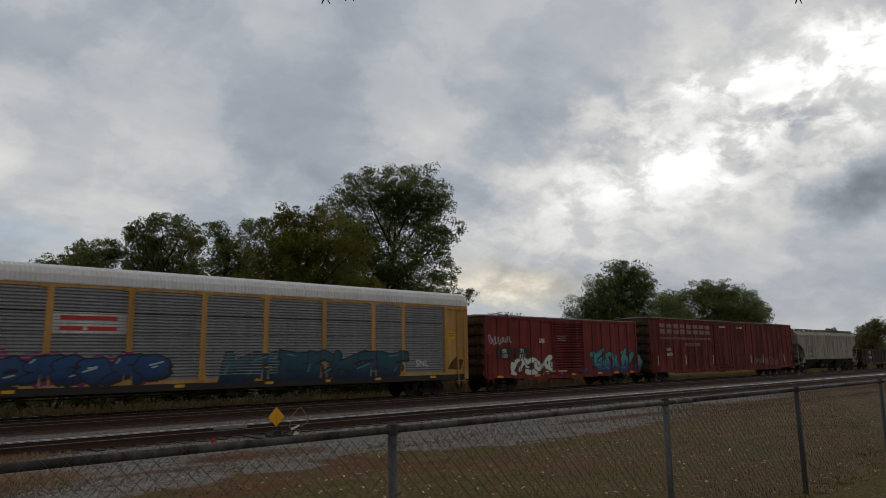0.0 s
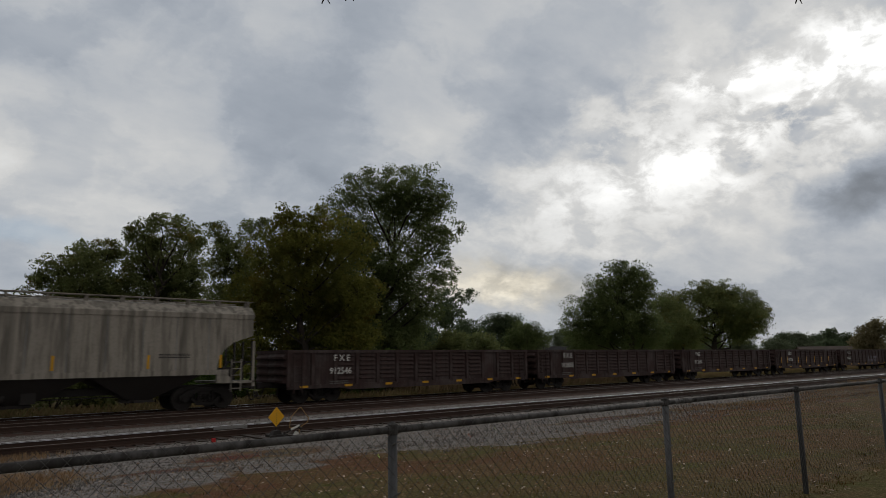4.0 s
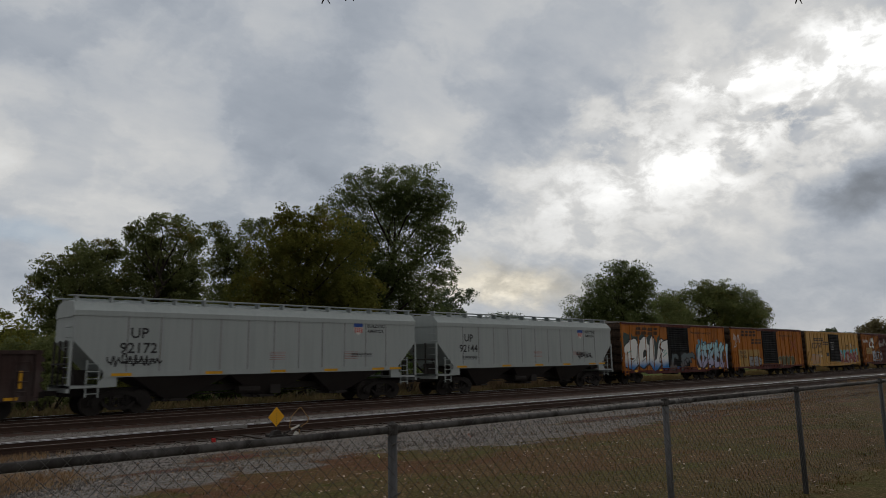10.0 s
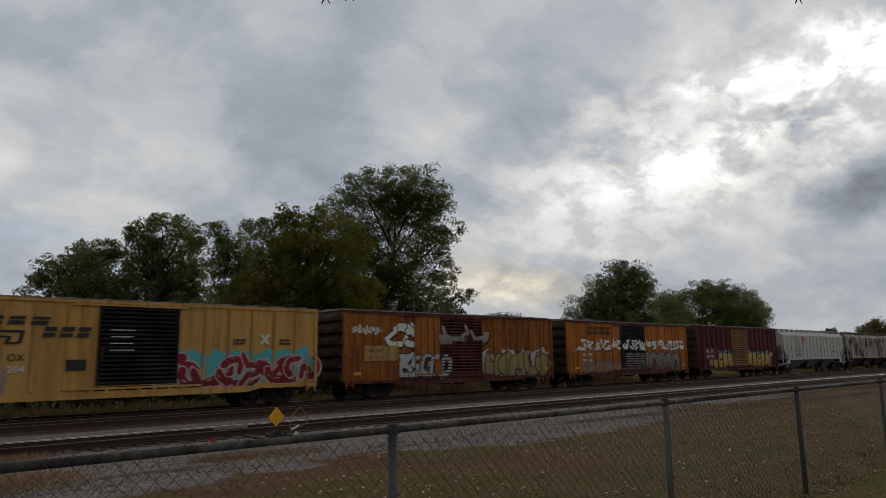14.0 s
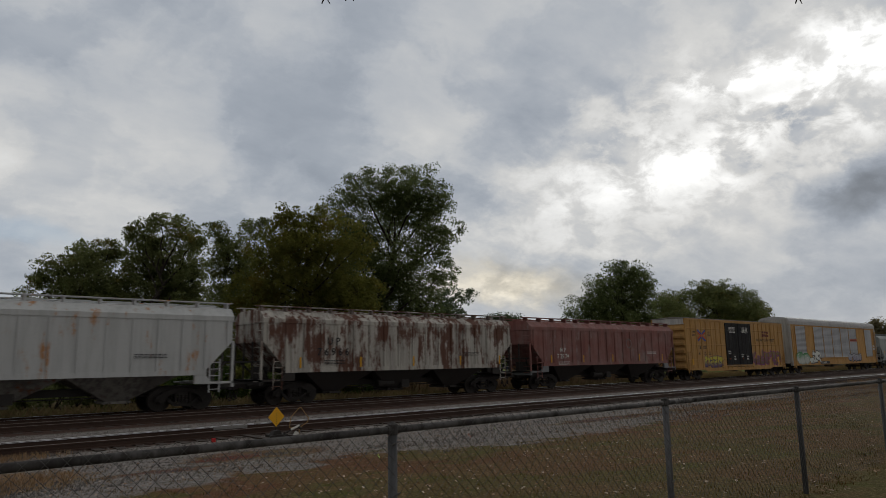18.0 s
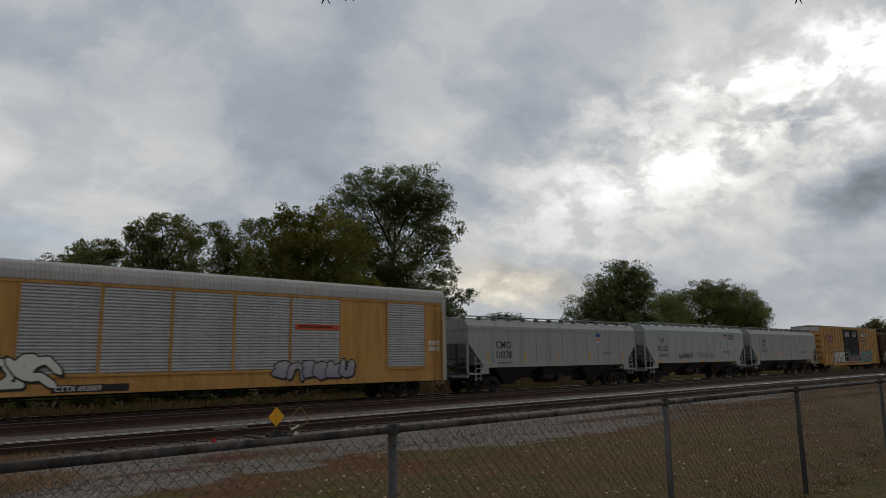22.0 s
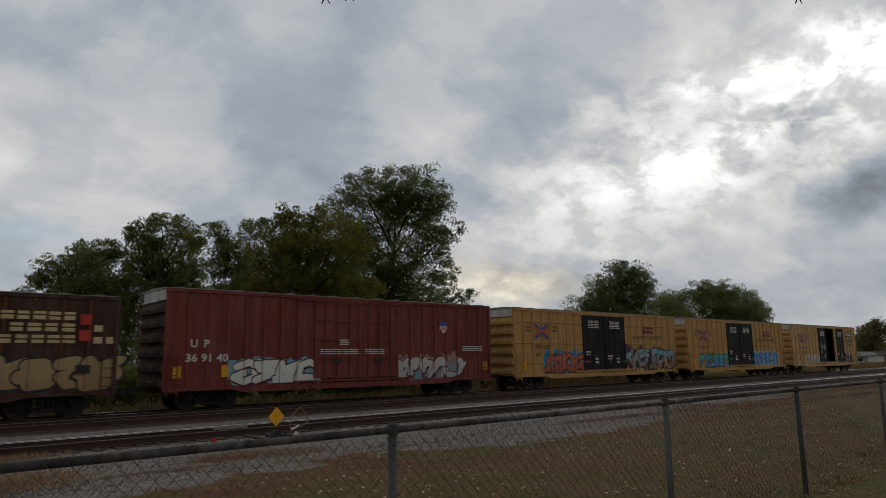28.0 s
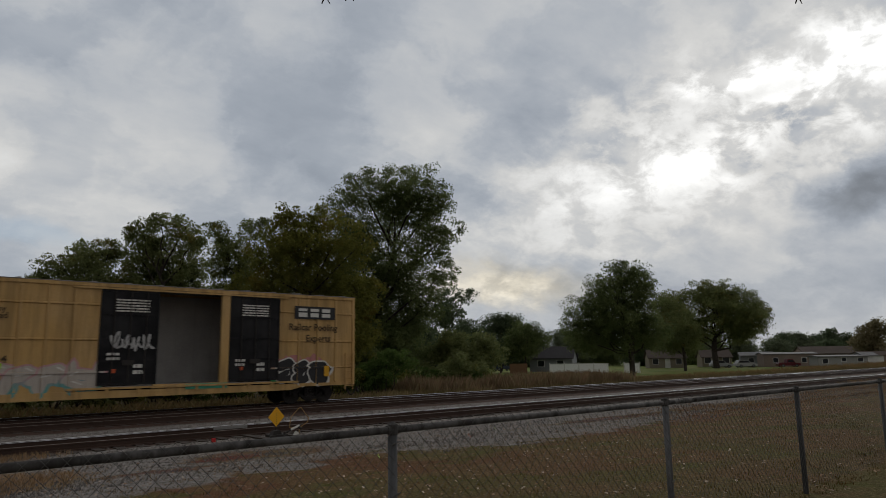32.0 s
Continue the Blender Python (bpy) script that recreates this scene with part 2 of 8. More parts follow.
def earth():
    """Ground: dry autumn lawn, worn through to grey ballast stone near the tracks."""
    m, gr, bsdf = surface("lawn_and_ballast", 0.95, 0.0, 0.03)
    at = gr.node("ShaderNodeTexCoord").outputs["Object"]
    xyz = gr.node("ShaderNodeSeparateXYZ")
    gr.put(xyz.inputs[0], at)
    y = xyz.outputs[1]
    n1, n2, n3 = gr.noise(at, 0.22, 6, 0.6), gr.noise(at, 1.3, 6, 0.65), gr.noise(at, 16, 5, 0.7)
    lawn = gr.mix(gr.ramp(n1, 0.42, 0.58), (0.108, 0.096, 0.036), (0.152, 0.088, 0.046))
    lawn = gr.mix(gr.ramp(n2, 0.48, 0.64, 0.0, 0.75), lawn, (0.172, 0.110, 0.054))
    lawn = gr.mix(gr.ramp(n2, 0.36, 0.50, 0.75, 0.0), lawn, (0.088, 0.098, 0.024))
    ruddy = gr.noise(gr.mapping(at, (3, 8, 1)), 0.55, 5, 0.6)
    lawn = gr.mix(gr.math("MULTIPLY", gr.ramp(ruddy, 0.50, 0.60), gr.ramp(y, 6.0, 10.5, 0.15, 0.75)), lawn, (0.150, 0.062, 0.040))
    lawn = gr.mix(gr.ramp(n3, 0.4, 0.7, 0.0, 0.5), lawn, (0.050, 0.036, 0.016))
    thatch = gr.noise(gr.mapping(at, scale=(1.0, 0.6, 1.0)), 30, 4, 0.7)
    lawn = gr.mix(gr.ramp(thatch, 0.52, 0.66, 0.0, 0.75), lawn, (0.23, 0.170, 0.095))
    lawn = gr.mix(gr.ramp(thatch, 0.34, 0.47, 0.75, 0.0), lawn, (0.040, 0.028, 0.014))
    stone = gr.mix(gr.ramp(n3, 0.35, 0.65), (0.112, 0.102, 0.094), (0.345, 0.322, 0.298))
    stone = gr.mix(gr.ramp(gr.noise(at, 40, 3), 0.45, 0.7, 0.0, 0.6), stone, (0.05, 0.045, 0.042))
    rusty = gr.mix(gr.ramp(n2, 0.4, 0.65, 0.0, 0.55), stone, (0.11, 0.062, 0.042))
    # the lawn gives way to stone along a ragged edge that draws towards the track in the distance
    x = xyz.outputs[0]
    rough = gr.math("ADD", gr.math("MULTIPLY", gr.math("SUBTRACT", n2, 0.5), 5.0), gr.math("MULTIPLY", gr.math("SUBTRACT", n3, 0.5), 1.6))
    border = gr.math("ADD", y, rough)
    border = gr.math("SUBTRACT", border, gr.ramp(x, 17.0, 46.0, 0.0, 5.5, False))
    border = gr.math("ADD", border, gr.ramp(x, 2.0, 5.5, 1.6, -1.9, False))
    border = gr.math("ADD", border, gr.ramp(x, 9.0, 12.0, 0.0, 1.9, False))
    bare = gr.ramp(border, 10.9, 11.7)
    flat_at = gr.vec("ADD", at, gr.vec("MULTIPLY", gr.vec("SUBTRACT", gr.noise(at, 0.9, 5, 0.65, colour=True), (0.5, 0.5, 0.5)), (1.8, 1.8, 0)))
    for px, py, rx, ry, keep_stone in ((2.5, 15.2, 1.5, 1.9, 0), (7.7, 15.3, 1.9, 1.3, 0), (20.5, 14.6, 3.2, 0.8, 0), (5.0, 14.2, 1.2, 0.5, 0), (6.9, 15.3, 1.2, 0.6, 0), (31.0, 14.4, 8.0, 1.0, 0), (6.5, 12.4, 0.9, 1.0, 1), (4.5, 12.6, 1.1, 1.7, 1), (12.3, 11.2, 1.0, 0.35, 1)):
        spot = gr.ramp(gr.vec("LENGTH", gr.mapping(flat_at, (px, py, 0), (0, 0, 0), (rx, ry, 30.0), "TEXTURE")), 0.75, 1.05, 1.0, 0.0)
        bare = gr.math("MAXIMUM", bare, spot) if keep_stone else gr.math("MULTIPLY", bare, gr.math("SUBTRACT", 1.0, gr.math("MULTIPLY", spot, 0.85)))
    dry = gr.ramp(gr.vec("LENGTH", gr.mapping(flat_at, (2.5, 15.2, 0), (0, 0, 0), (1.6, 2.2, 30.0), "TEXTURE")), 0.6, 1.05, 0.8, 0.0)
    lawn = gr.mix(dry, lawn, (0.22, 0.135, 0.070))
    for px, py, rx, ry in ((5.0, 14.2, 1.1, 0.45), (6.9, 15.3, 1.1, 0.5), (20.5, 14.6, 2.6, 0.6)):
        red = gr.ramp(gr.vec("LENGTH", gr.mapping(flat_at, (px, py, 0), (0, 0, 0), (rx, ry, 30.0), "TEXTURE")), 0.5, 1.05, 0.8, 0.0)
        lawn = gr.mix(red, lawn, (0.125, 0.040, 0.036))
    stained = gr.mix(gr.ramp(n3, 0.35, 0.65), (0.036, 0.024, 0.020), (0.120, 0.080, 0.066))
    c = gr.mix(bare, lawn, gr.mix(gr.ramp(n2, 0.4, 0.7, 0.0, 0.5), stone, rusty))
    for a, b in ((19.1, 21.2), (24.6, 31.4)):
        wavy = gr.math("ADD", y, gr.math("MULTIPLY", gr.math("SUBTRACT", n3, 0.5), 0.6))
        c = gr.mix(gr.math("MULTIPLY", gr.ramp(wavy, a - 0.35, a), gr.ramp(wavy, b, b + 0.35, 1.0, 0.0)), c, stained)
    far = gr.ramp(gr.math("ADD", y, gr.math("MULTIPLY", n2, 1.5)), 32.8, 34.0)
    litter = gr.mix(gr.ramp(n2, 0.38, 0.62), (0.070, 0.058, 0.028), (0.135, 0.105, 0.052))
    field = gr.mix(gr.ramp(n1, 0.35, 0.65), (0.10, 0.150, 0.036), (0.19, 0.19, 0.07))
    near_wood = gr.math("MULTIPLY", gr.ramp(gr.math("ADD", x, gr.math("MULTIPLY", n2, 6.0)), 46.0, 60.0, 1.0, 0.0), gr.ramp(y, 50.0, 70.0, 1.0, 0.0))
    c = gr.mix(far, c, gr.mix(near_wood, field, litter))
    gr.put(bsdf.inputs["Base Color"], c)
    bump(gr, bsdf, gr.math("ADD", n3, gr.math("MULTIPLY", n2, 0.6)), 0.8, 0.05)
    return m


steel_rail = plain("rusted_rail_steel", (0.050, 0.028, 0.020), 0.7, 0.0)
dull_head = plain("dull_brown_rail_head", (0.20, 0.165, 0.145), 0.55, 0.4, 0.3)
worn_head = plain("polished_rail_head", (0.74, 0.75, 0.78), 0.40, 1.0, 0.08)
black_iron = plain("dusty_black_iron", (0.030, 0.026, 0.024), 0.65)
truck_iron = plain("dusty_brown_iron", (0.017, 0.014, 0.013), 0.75)
wheel_steel = plain("wheel_steel", (0.026, 0.022, 0.020), 0.6, 0.2)
old_wood = plain("tarred_tie_wood", (0.050, 0.038, 0.030), 0.9)
zinc = plain("galvanised_steel", (0.19, 0.20, 0.21), 0.45, 0.6)
dull_zinc = paint("weathered_galvanised_pipe", (0.074, 0.070, 0.068), 0.85, 0.30, 0.6, 0.8, 4.0, (0.030, 0.026, 0.024))
post_zinc = paint("grey_galvanised_post", (0.120, 0.124, 0.132), 0.6, 0.12, 0.4, 0.7, 5.0, (0.045, 0.034, 0.028))
wire_zinc = plain("weathered_fence_wire", (0.082, 0.080, 0.076), 0.6, 0.2)
white_letter = plain("white_lettering", (0.62, 0.61, 0.58), 0.6)
black_letter = plain("black_lettering", (0.025, 0.025, 0.028), 0.6)
brown_letter = plain("dark_brown_lettering", (0.055, 0.035, 0.018), 0.6)
maroon_letter = plain("maroon_lettering", (0.13, 0.02, 0.015), 0.6)
yellow_mark = plain("yellow_reflector", (0.66, 0.34, 0.015), 0.45)
pale_mark = plain("pale_reflector", (0.6, 0.55, 0.36), 0.45)
red_ink = plain("red_lettering", (0.45, 0.04, 0.03), 0.6)
blue_ink = plain("blue_lettering", (0.03, 0.08, 0.32), 0.6)
orange_ink = plain("red_orange_lettering", (0.50, 0.09, 0.03), 0.6)


# ---- building of meshes ----
class Shape:
    """Collects faces of one mesh."""

    def __init__(self):
        self.v, self.f = [], []

    def face(self, pts):
        n = len(self.v)
        self.v.extend(pts)
        self.f.append(tuple(range(n, n + len(pts))))
        return self

    def solid(self, low, high):
        """Two rings of equal length joined into a closed solid."""
        n, k = len(self.v), len(low)
        self.v.extend(low)
        self.v.extend(high)
        self.f.append(tuple(range(n + k - 1, n - 1, -1)))
        self.f.append(tuple(range(n + k, n + 2 * k)))
        for i in range(k):
            j = (i + 1) % k
            self.f.append((n + i, n + j, n + k + j, n + k + i))
        return self

    def box(self, x0, x1, y0, y1, z0, z1):
        ring = ((x0, y0), (x1, y0), (x1, y1), (x0, y1))
        return self.solid([(x, y, z0) for x, y in ring], [(x, y, z1) for x, y in ring])

    def along_x(self, prof, x0, x1):
        return self.solid([(x0, y, z) for y, z in prof], [(x1, y, z) for y, z in prof])

    def along_y(self, prof, y0, y1):
        return self.solid([(x, y0, z) for x, z in prof], [(x, y1, z) for x, z in prof])

    def rod(self, a, b, r, n=6, r2=None):
        a, b = Vector(a), Vector(b)
        d = (b - a).normalized()
        s = d.orthogonal().normalized()
        t = d.cross(s)
        r2 = r if r2 is None else r2
        ring = [(math.cos(i * math.tau / n), math.sin(i * math.tau / n)) for i in range(n)]
        return self.solid([tuple(a + (s * c + t * k) * r) for c, k in ring], [tuple(b + (s * c + t * k) * r2) for c, k in ring])

    def pipe(self, pts, r, n=6):
        for a, b in zip(pts, pts[1:]):
            self.rod(a, b, r, n)
        return self

    def sheet(self, prof, x0, x1):
        """An open folded sheet: a profile of (y, z) drawn along x."""
        for (ya, za), (yb, zb) in zip(prof, prof[1:]):
            self.face([(x0, ya, za), (x1, ya, za), (x1, yb, zb), (x0, yb, zb)])
        return self


def mesh_of(name, shape, material, smooth=False):
    me = bpy.data.meshes.new(name)
    me.from_pydata([tuple(p) for p in shape.v], [], shape.f)
    me.materials.append(material)
    if smooth:
        me.shade_smooth()
    me.update()
    return me


def piece(name, me, parent=None, m=None, label=""):
    ob = new(name, me)
    ob.parent = parent
    if m is not None:
        ob.matrix_basis = m
    return tagged(ob, label)


def part(name, shape, material, parent=None, label="", smooth=False):
    return piece(name, mesh_of(name, shape, material, smooth), parent, None, label)


def lettering(name, words, x, z, size, material, parent, y=-1.56, label="", align="LEFT", squeeze=1.0):
    """Letters that stand on the near side of a car."""
    cu = bpy.data.curves.new(name, "FONT")
    cu.body, cu.size, cu.align_x, cu.resolution_u = words, size, align, 2
    cu.offset = 0.016 * size
    tmp = new("tmp", cu)
    bpy.context.view_layer.update()
    me = bpy.data.meshes.new_from_object(tmp.evaluated_get(bpy.context.evaluated_depsgraph_get()))
    bpy.data.objects.remove(tmp)
    bpy.data.curves.remove(cu)
    me.transform(Matrix(((squeeze, 0, 0, x), (0, 0, 1, y), (0, 1, 0, z), (0, 0, 0, 1))))
    me.materials.clear()
    me.materials.append(material)
    return piece(name, me, parent, None, label)


def bars(name, x, z, wide, rows, material, parent, y=-1.56, high=0.05, gap=0.045, seed=1):
    """Small writing that cannot be read."""
    rnd = random.Random(seed)
    s = Shape()
    for i in range(rows):
        at, top = x, z - i * (high + gap)
        while at < x + wide - 0.05:
            step = rnd.uniform(0.08, 0.24)
            end = min(at + step, x + wide)
            s.box(at, end - 0.03, y - 0.003, y, top - high, top)
            at += step
    return part(name, s, material, parent)


def block_words(name, x, z, wide, high, n, material, parent, y=-1.56, lean=0.0, seed=3):
    """A big name drawn as plain leaning bars, two for each letter."""
    rnd = random.Random(seed)
    w = wide / n
    for i in range(n):
        s = Shape()
        x0, x1 = x + i * w, x + (i + rnd.uniform(0.70, 0.82)) * w
        cut = high * rnd.uniform(0.46, 0.60)
        for c, d in ((z, z + cut - high * 0.09), (z + cut + high * 0.09, z + high)):
            s.solid([(x0 + lean * (c - z), y, c), (x1 + lean * (c - z), y, c), (x1 + lean * (d - z), y, d), (x0 + lean * (d - z), y, d)],
                    [(x0 + lean * (c - z), y - 0.002, c), (x1 + lean * (c - z), y - 0.002, c), (x1 + lean * (d - z), y - 0.002, d), (x0 + lean * (d - z), y - 0.002, d)])
        tagged(part(name, s, material, parent), kind="stuff")


def clip(poly, axis, lim, keep_less):
    out = []
    for (p, q) in zip(poly, poly[1:] + poly[:1]):
        a, b = (p[axis] <= lim) == keep_less, (q[axis] <= lim) == keep_less
        if a:
            out.append(p)
        if a != b and p[axis] != q[axis]:
            k = (lim - p[axis]) / (q[axis] - p[axis])
            out.append((p[0] + (q[0] - p[0]) * k, p[1] + (q[1] - p[1]) * k))
    return out


class Ribs(list):
    """Spans of the upright ribs on a side, and the heights of its level bands."""
    bands = ()


def on_side(s, poly, ribs, panel_y, rib_y, lift):
    """Lay a painted outline on a ribbed side: on the panels and on the ribs."""
    cuts = [-99.0]
    for a, b in ribs:
        cuts += [a, b]
    cuts.append(99.0)
    for i, (a, b) in enumerate(zip(cuts, cuts[1:])):
        got = clip(clip(poly, 0, a, False), 0, b, True)
        if len(got) > 2:
            y = (rib_y if i % 2 else panel_y) - lift
            s.face([(x, y, z) for x, z in got])
    if isinstance(ribs, Ribs):
        for z in ribs.bands:
            got = clip(clip(poly, 1, z - 0.01, False), 1, z + 0.065, True)
            if len(got) > 2:
                s.face([(x, -1.5485 - lift, z) for x, z in got])


# turns that a sprayed stroke takes in a unit square
HOOKS = (
    ((0.15, 0.0), (0.1, 0.5), (0.15, 1.0), (0.75, 0.95), (0.85, 0.65), (0.25, 0.45), (0.9, 0.0)),
    ((0.9, 0.8), (0.5, 1.0), (0.12, 0.7), (0.12, 0.25), (0.5, 0.0), (0.9, 0.2), (0.6, 0.45)),
    ((0.85, 0.9), (0.4, 1.0), (0.15, 0.72), (0.8, 0.35), (0.6, 0.02), (0.1, 0.1)),
    ((0.5, 0.0), (0.12, 0.3), (0.15, 0.8), (0.5, 1.0), (0.88, 0.75), (0.85, 0.25), (0.4, 0.05)),
    ((0.1, 1.0), (0.15, 0.2), (0.5, 0.0), (0.85, 0.25), (0.9, 1.0)),
)


def wild_strokes(rnd, style):
    """Strokes of one sprayed shape in a unit square: hooks, swirls, darts and slabs that spell nothing."""
    out = []
    def shaken(pts, much):
        side, over = rnd.choice(((-1, 1), (1, -1)))
        pts = [(0.5 + side * (u - 0.5), 0.5 + over * (v - 0.5)) for u, v in pts]
        return [(u + rnd.uniform(-much, much), v + rnd.uniform(-much, much) * 0.8) for u, v in pts]
    if style == "bubble":
        out.append(shaken(rnd.choice(HOOKS), 0.07))
        if rnd.random() < 0.4:
            out.append(shaken([(0.1, 0.5), (0.55, 0.55), (0.9, 0.45)], 0.12))
    elif style == "block":
        out.append(shaken(rnd.choice(HOOKS), 0.05))
        out.append(shaken(rnd.choice((((0.05, 0.1), (0.5, 0.12), (0.95, 0.05)), ((0.1, 0.0), (0.14, 0.5), (0.08, 1.0)), ((0.1, 0.95), (0.5, 0.9), (1.0, 0.98)))), 0.08))
    else:
        for k in range(3):
            a0, turn, r = rnd.uniform(0, math.tau), rnd.choice((-1, 1)), rnd.uniform(0.30, 0.55)
            cx, cz = rnd.uniform(0.2, 0.8), rnd.uniform(0.3, 0.7)
            arc = [(cx + r * math.cos(a0 + turn * 0.42 * j), min(1.0, max(0.0, cz + r * math.sin(a0 + turn * 0.42 * j)))) for j in range(5)]
            arc.append((arc[-1][0] + rnd.uniform(-0.35, 0.35), min(1.05, max(-0.05, arc[-1][1] + rnd.choice((-0.4, 0.4))))))
            out.append(arc)
    return out


def capsule(p, q, r, tip=0.0, square=False):
    """A thick stroke from p to q with round, square or pointed ends."""
    d = math.hypot(q[0] - p[0], q[1] - p[1]) or 0.01
    ux, uz = (q[0] - p[0]) / d, (q[1] - p[1]) / d
    out = []
    if square:
        for a, b in ((-r, -r), (d + r, -r), (d + r, r), (-r, r)):
            out.append((p[0] + ux * a - uz * b, p[1] + uz * a + ux * b))
        return out
    n = 6
    for k in range(n + 1):
        t = math.pi / 2 + k * math.pi / n
        out.append((p[0] + r * (ux * math.cos(t) - uz * math.sin(t)), p[1] + r * (uz * math.cos(t) + ux * math.sin(t))))
    for k in range(n + 1):
        t = -math.pi / 2 + k * math.pi / n
        grow = 1 + tip * 2.2 * max(0, math.cos(t)) ** 3
        out.append((q[0] + r * (ux * math.cos(t) * grow - uz * math.sin(t)), q[1] + r * (uz * math.cos(t) * grow + ux * math.sin(t))))
    return out


def graffiti(car, x0, x1, z0, z1, n, fill, edge, seed, style="bubble", ribs=(), panel_y=-1.5, rib_y=-1.55, cloud=None, shine=None, lean=0.12):
    """Spray-painted piece: a cloud behind, interlocked shapes with outline and shadow, and highlights."""
    rnd = random.Random(seed)
    high = z1 - z0
    if style == "script":
        # one quick looping line
        line = Shape()
        r = 0.014 + 0.028 * high
        n = n * 2
        pts, steps = [], n * 9
        tall, skew = 1.0, 0.0
        for k in range(steps + 1):
            if k % 9 == 0:
                tall, skew = rnd.uniform(0.35, 1.0), rnd.uniform(-0.25, 0.25)
            ph = k / 9 * math.tau
            pts.append((x0 + (x1 - x0) * k / steps + 0.5 * (x1 - x0) / n * (0.6 + skew * 3) * math.cos(ph * 1.0), z0 + high * (0.5 + skew * 0.6 + 0.46 * tall * math.sin(ph * 1.0 + 0.6 * math.sin(k * 0.37 + seed))) + rnd.uniform(-0.03, 0.03) * high))
        for k, (p, q) in enumerate(zip(pts, pts[1:])):
            on_side(line, capsule(p, q, r * (0.8 + 0.4 * abs(math.sin(k * 0.7)))), ribs, panel_y, rib_y, 0.0065 + 0.00006 * k)
        tagged(part("graffiti_scrawl", line, fill, car, "quick looping spray-paint scrawl"), kind="stuff")
        return
    n = max(n, round((x1 - x0) / (0.85 * high))) if style == "bubble" else n
    w = (x1 - x0) / n
    if cloud:
        back = Shape()
        for i in range(n * 2):
            cx, cz = x0 + (i + 0.5) * w / 2, z0 + high * rnd.uniform(0.40, 0.70)
            r = [rnd.uniform(0.75, 1.25) for _ in range(17)]
            on_side(back, [(cx + w * 0.55 * r[k] * math.cos(k * math.tau / 17), max(0.66, cz + high * 0.50 * r[k] * math.sin(k * math.tau / 17))) for k in range(17)], ribs, panel_y, rib_y, 0.003 + 0.0001 * (i % 7))
        tagged(part("graffiti_cloud", back, cloud, car, "soft sprayed cloud behind the shapes"), kind="stuff")
    fat = {"bubble": 0.46, "block": 0.36, "spiky": 0.30}[style]
    for i in range(n):
        outer, inner, dots = Shape(), Shape(), Shape()
        wide, tall = w * rnd.uniform(1.40, 1.75), high * rnd.uniform(0.86, 1.0)
        bx, bz = x0 + i * w - 0.14 * w, z0 + (high - tall) * rnd.random()
        thick = fat * min(w, high * 0.72) * rnd.uniform(0.85, 1.15)
        rim = 0.030 + 0.085 * thick
        base = 0.0045 + 0.0014 * i
        step = 0
        gloss = []
        for stroke in wild_strokes(rnd, style):
            pts = [(bx + thick / 2 + u * (wide - thick) + lean * v * tall, bz + thick / 2 + v * (tall - thick)) for u, v in stroke]
            m = len(pts) - 1
            for k, (p, q) in enumerate(zip(pts, pts[1:])):
                step += 1
                taper = 1.0 if style == "block" else 1.12 - 0.35 * k / m
                tip = 0.4 if k == m - 1 and style != "block" else 0.0
                t = thick / 2 * taper
                sq = style == "block" and m < 3
                on_side(outer, capsule((p[0] + 0.05, p[1] - 0.06), (q[0] + 0.05, q[1] - 0.06), t + rim * 0.8, tip, sq), ribs, panel_y, rib_y, base + 0.00003 * step)
                on_side(outer, capsule(p, q, t + rim, tip, sq), ribs, panel_y, rib_y, base + 0.0002 + 0.00003 * step)
                on_side(inner, capsule(p, q, t, tip, sq), ribs, panel_y, rib_y, base + 0.0007 + 0.00003 * step)
                if k == m // 2:
                    gloss.append((p, q, t))
        for p, q, t in gloss:
            o = (-0.35 * t, 0.45 * t)
            d = (p[0] + (q[0] - p[0]) * 0.6, p[1] + (q[1] - p[1]) * 0.6)
            on_side(dots, capsule((p[0] + o[0], p[1] + o[1]), (d[0] + o[0], d[1] + o[1]), 0.012 + 0.10 * t, 0.3), ribs, panel_y, rib_y, base + 0.0012)
        shape = part("graffiti_shape", inner, fill, car, "sprayed graffiti shape")
        tagged(part("outline", outer, edge, shape), kind="stuff")
        if dots.f and shine:
            tagged(part("stroke", dots, shine, shape), kind="stuff")


# ---- running gear, shared by all the cars ----
def ring_solid(s, cx, cz, r, y0, y1, n=20):
    ring = [(cx + r * math.cos(i * math.tau / n), cz + r * math.sin(i * math.tau / n)) for i in range(n)]
    return s.along_y(ring, y0, y1)


def wheel_meshes():
    wheels = []
    for side in (-1, 1):
        s = Shape()
        ring_solid(s, 0, 0.46, 0.46, side * 0.65, side * 0.785)
        ring_solid(s, 0, 0.46, 0.485, side * 0.655, side * 0.683)
        ring_solid(s, 0, 0.46, 0.30, side * 0.785, side * 0.80)
        ring_solid(s, 0, 0.46, 0.13, side * 0.80, side * 0.87, 12)
        wheels.append(mesh_of("wheel", s, wheel_steel))
    return wheels, mesh_of("axle", Shape().rod((0, -0.9, 0.46), (0, 0.9, 0.46), 0.08, 8), wheel_steel)


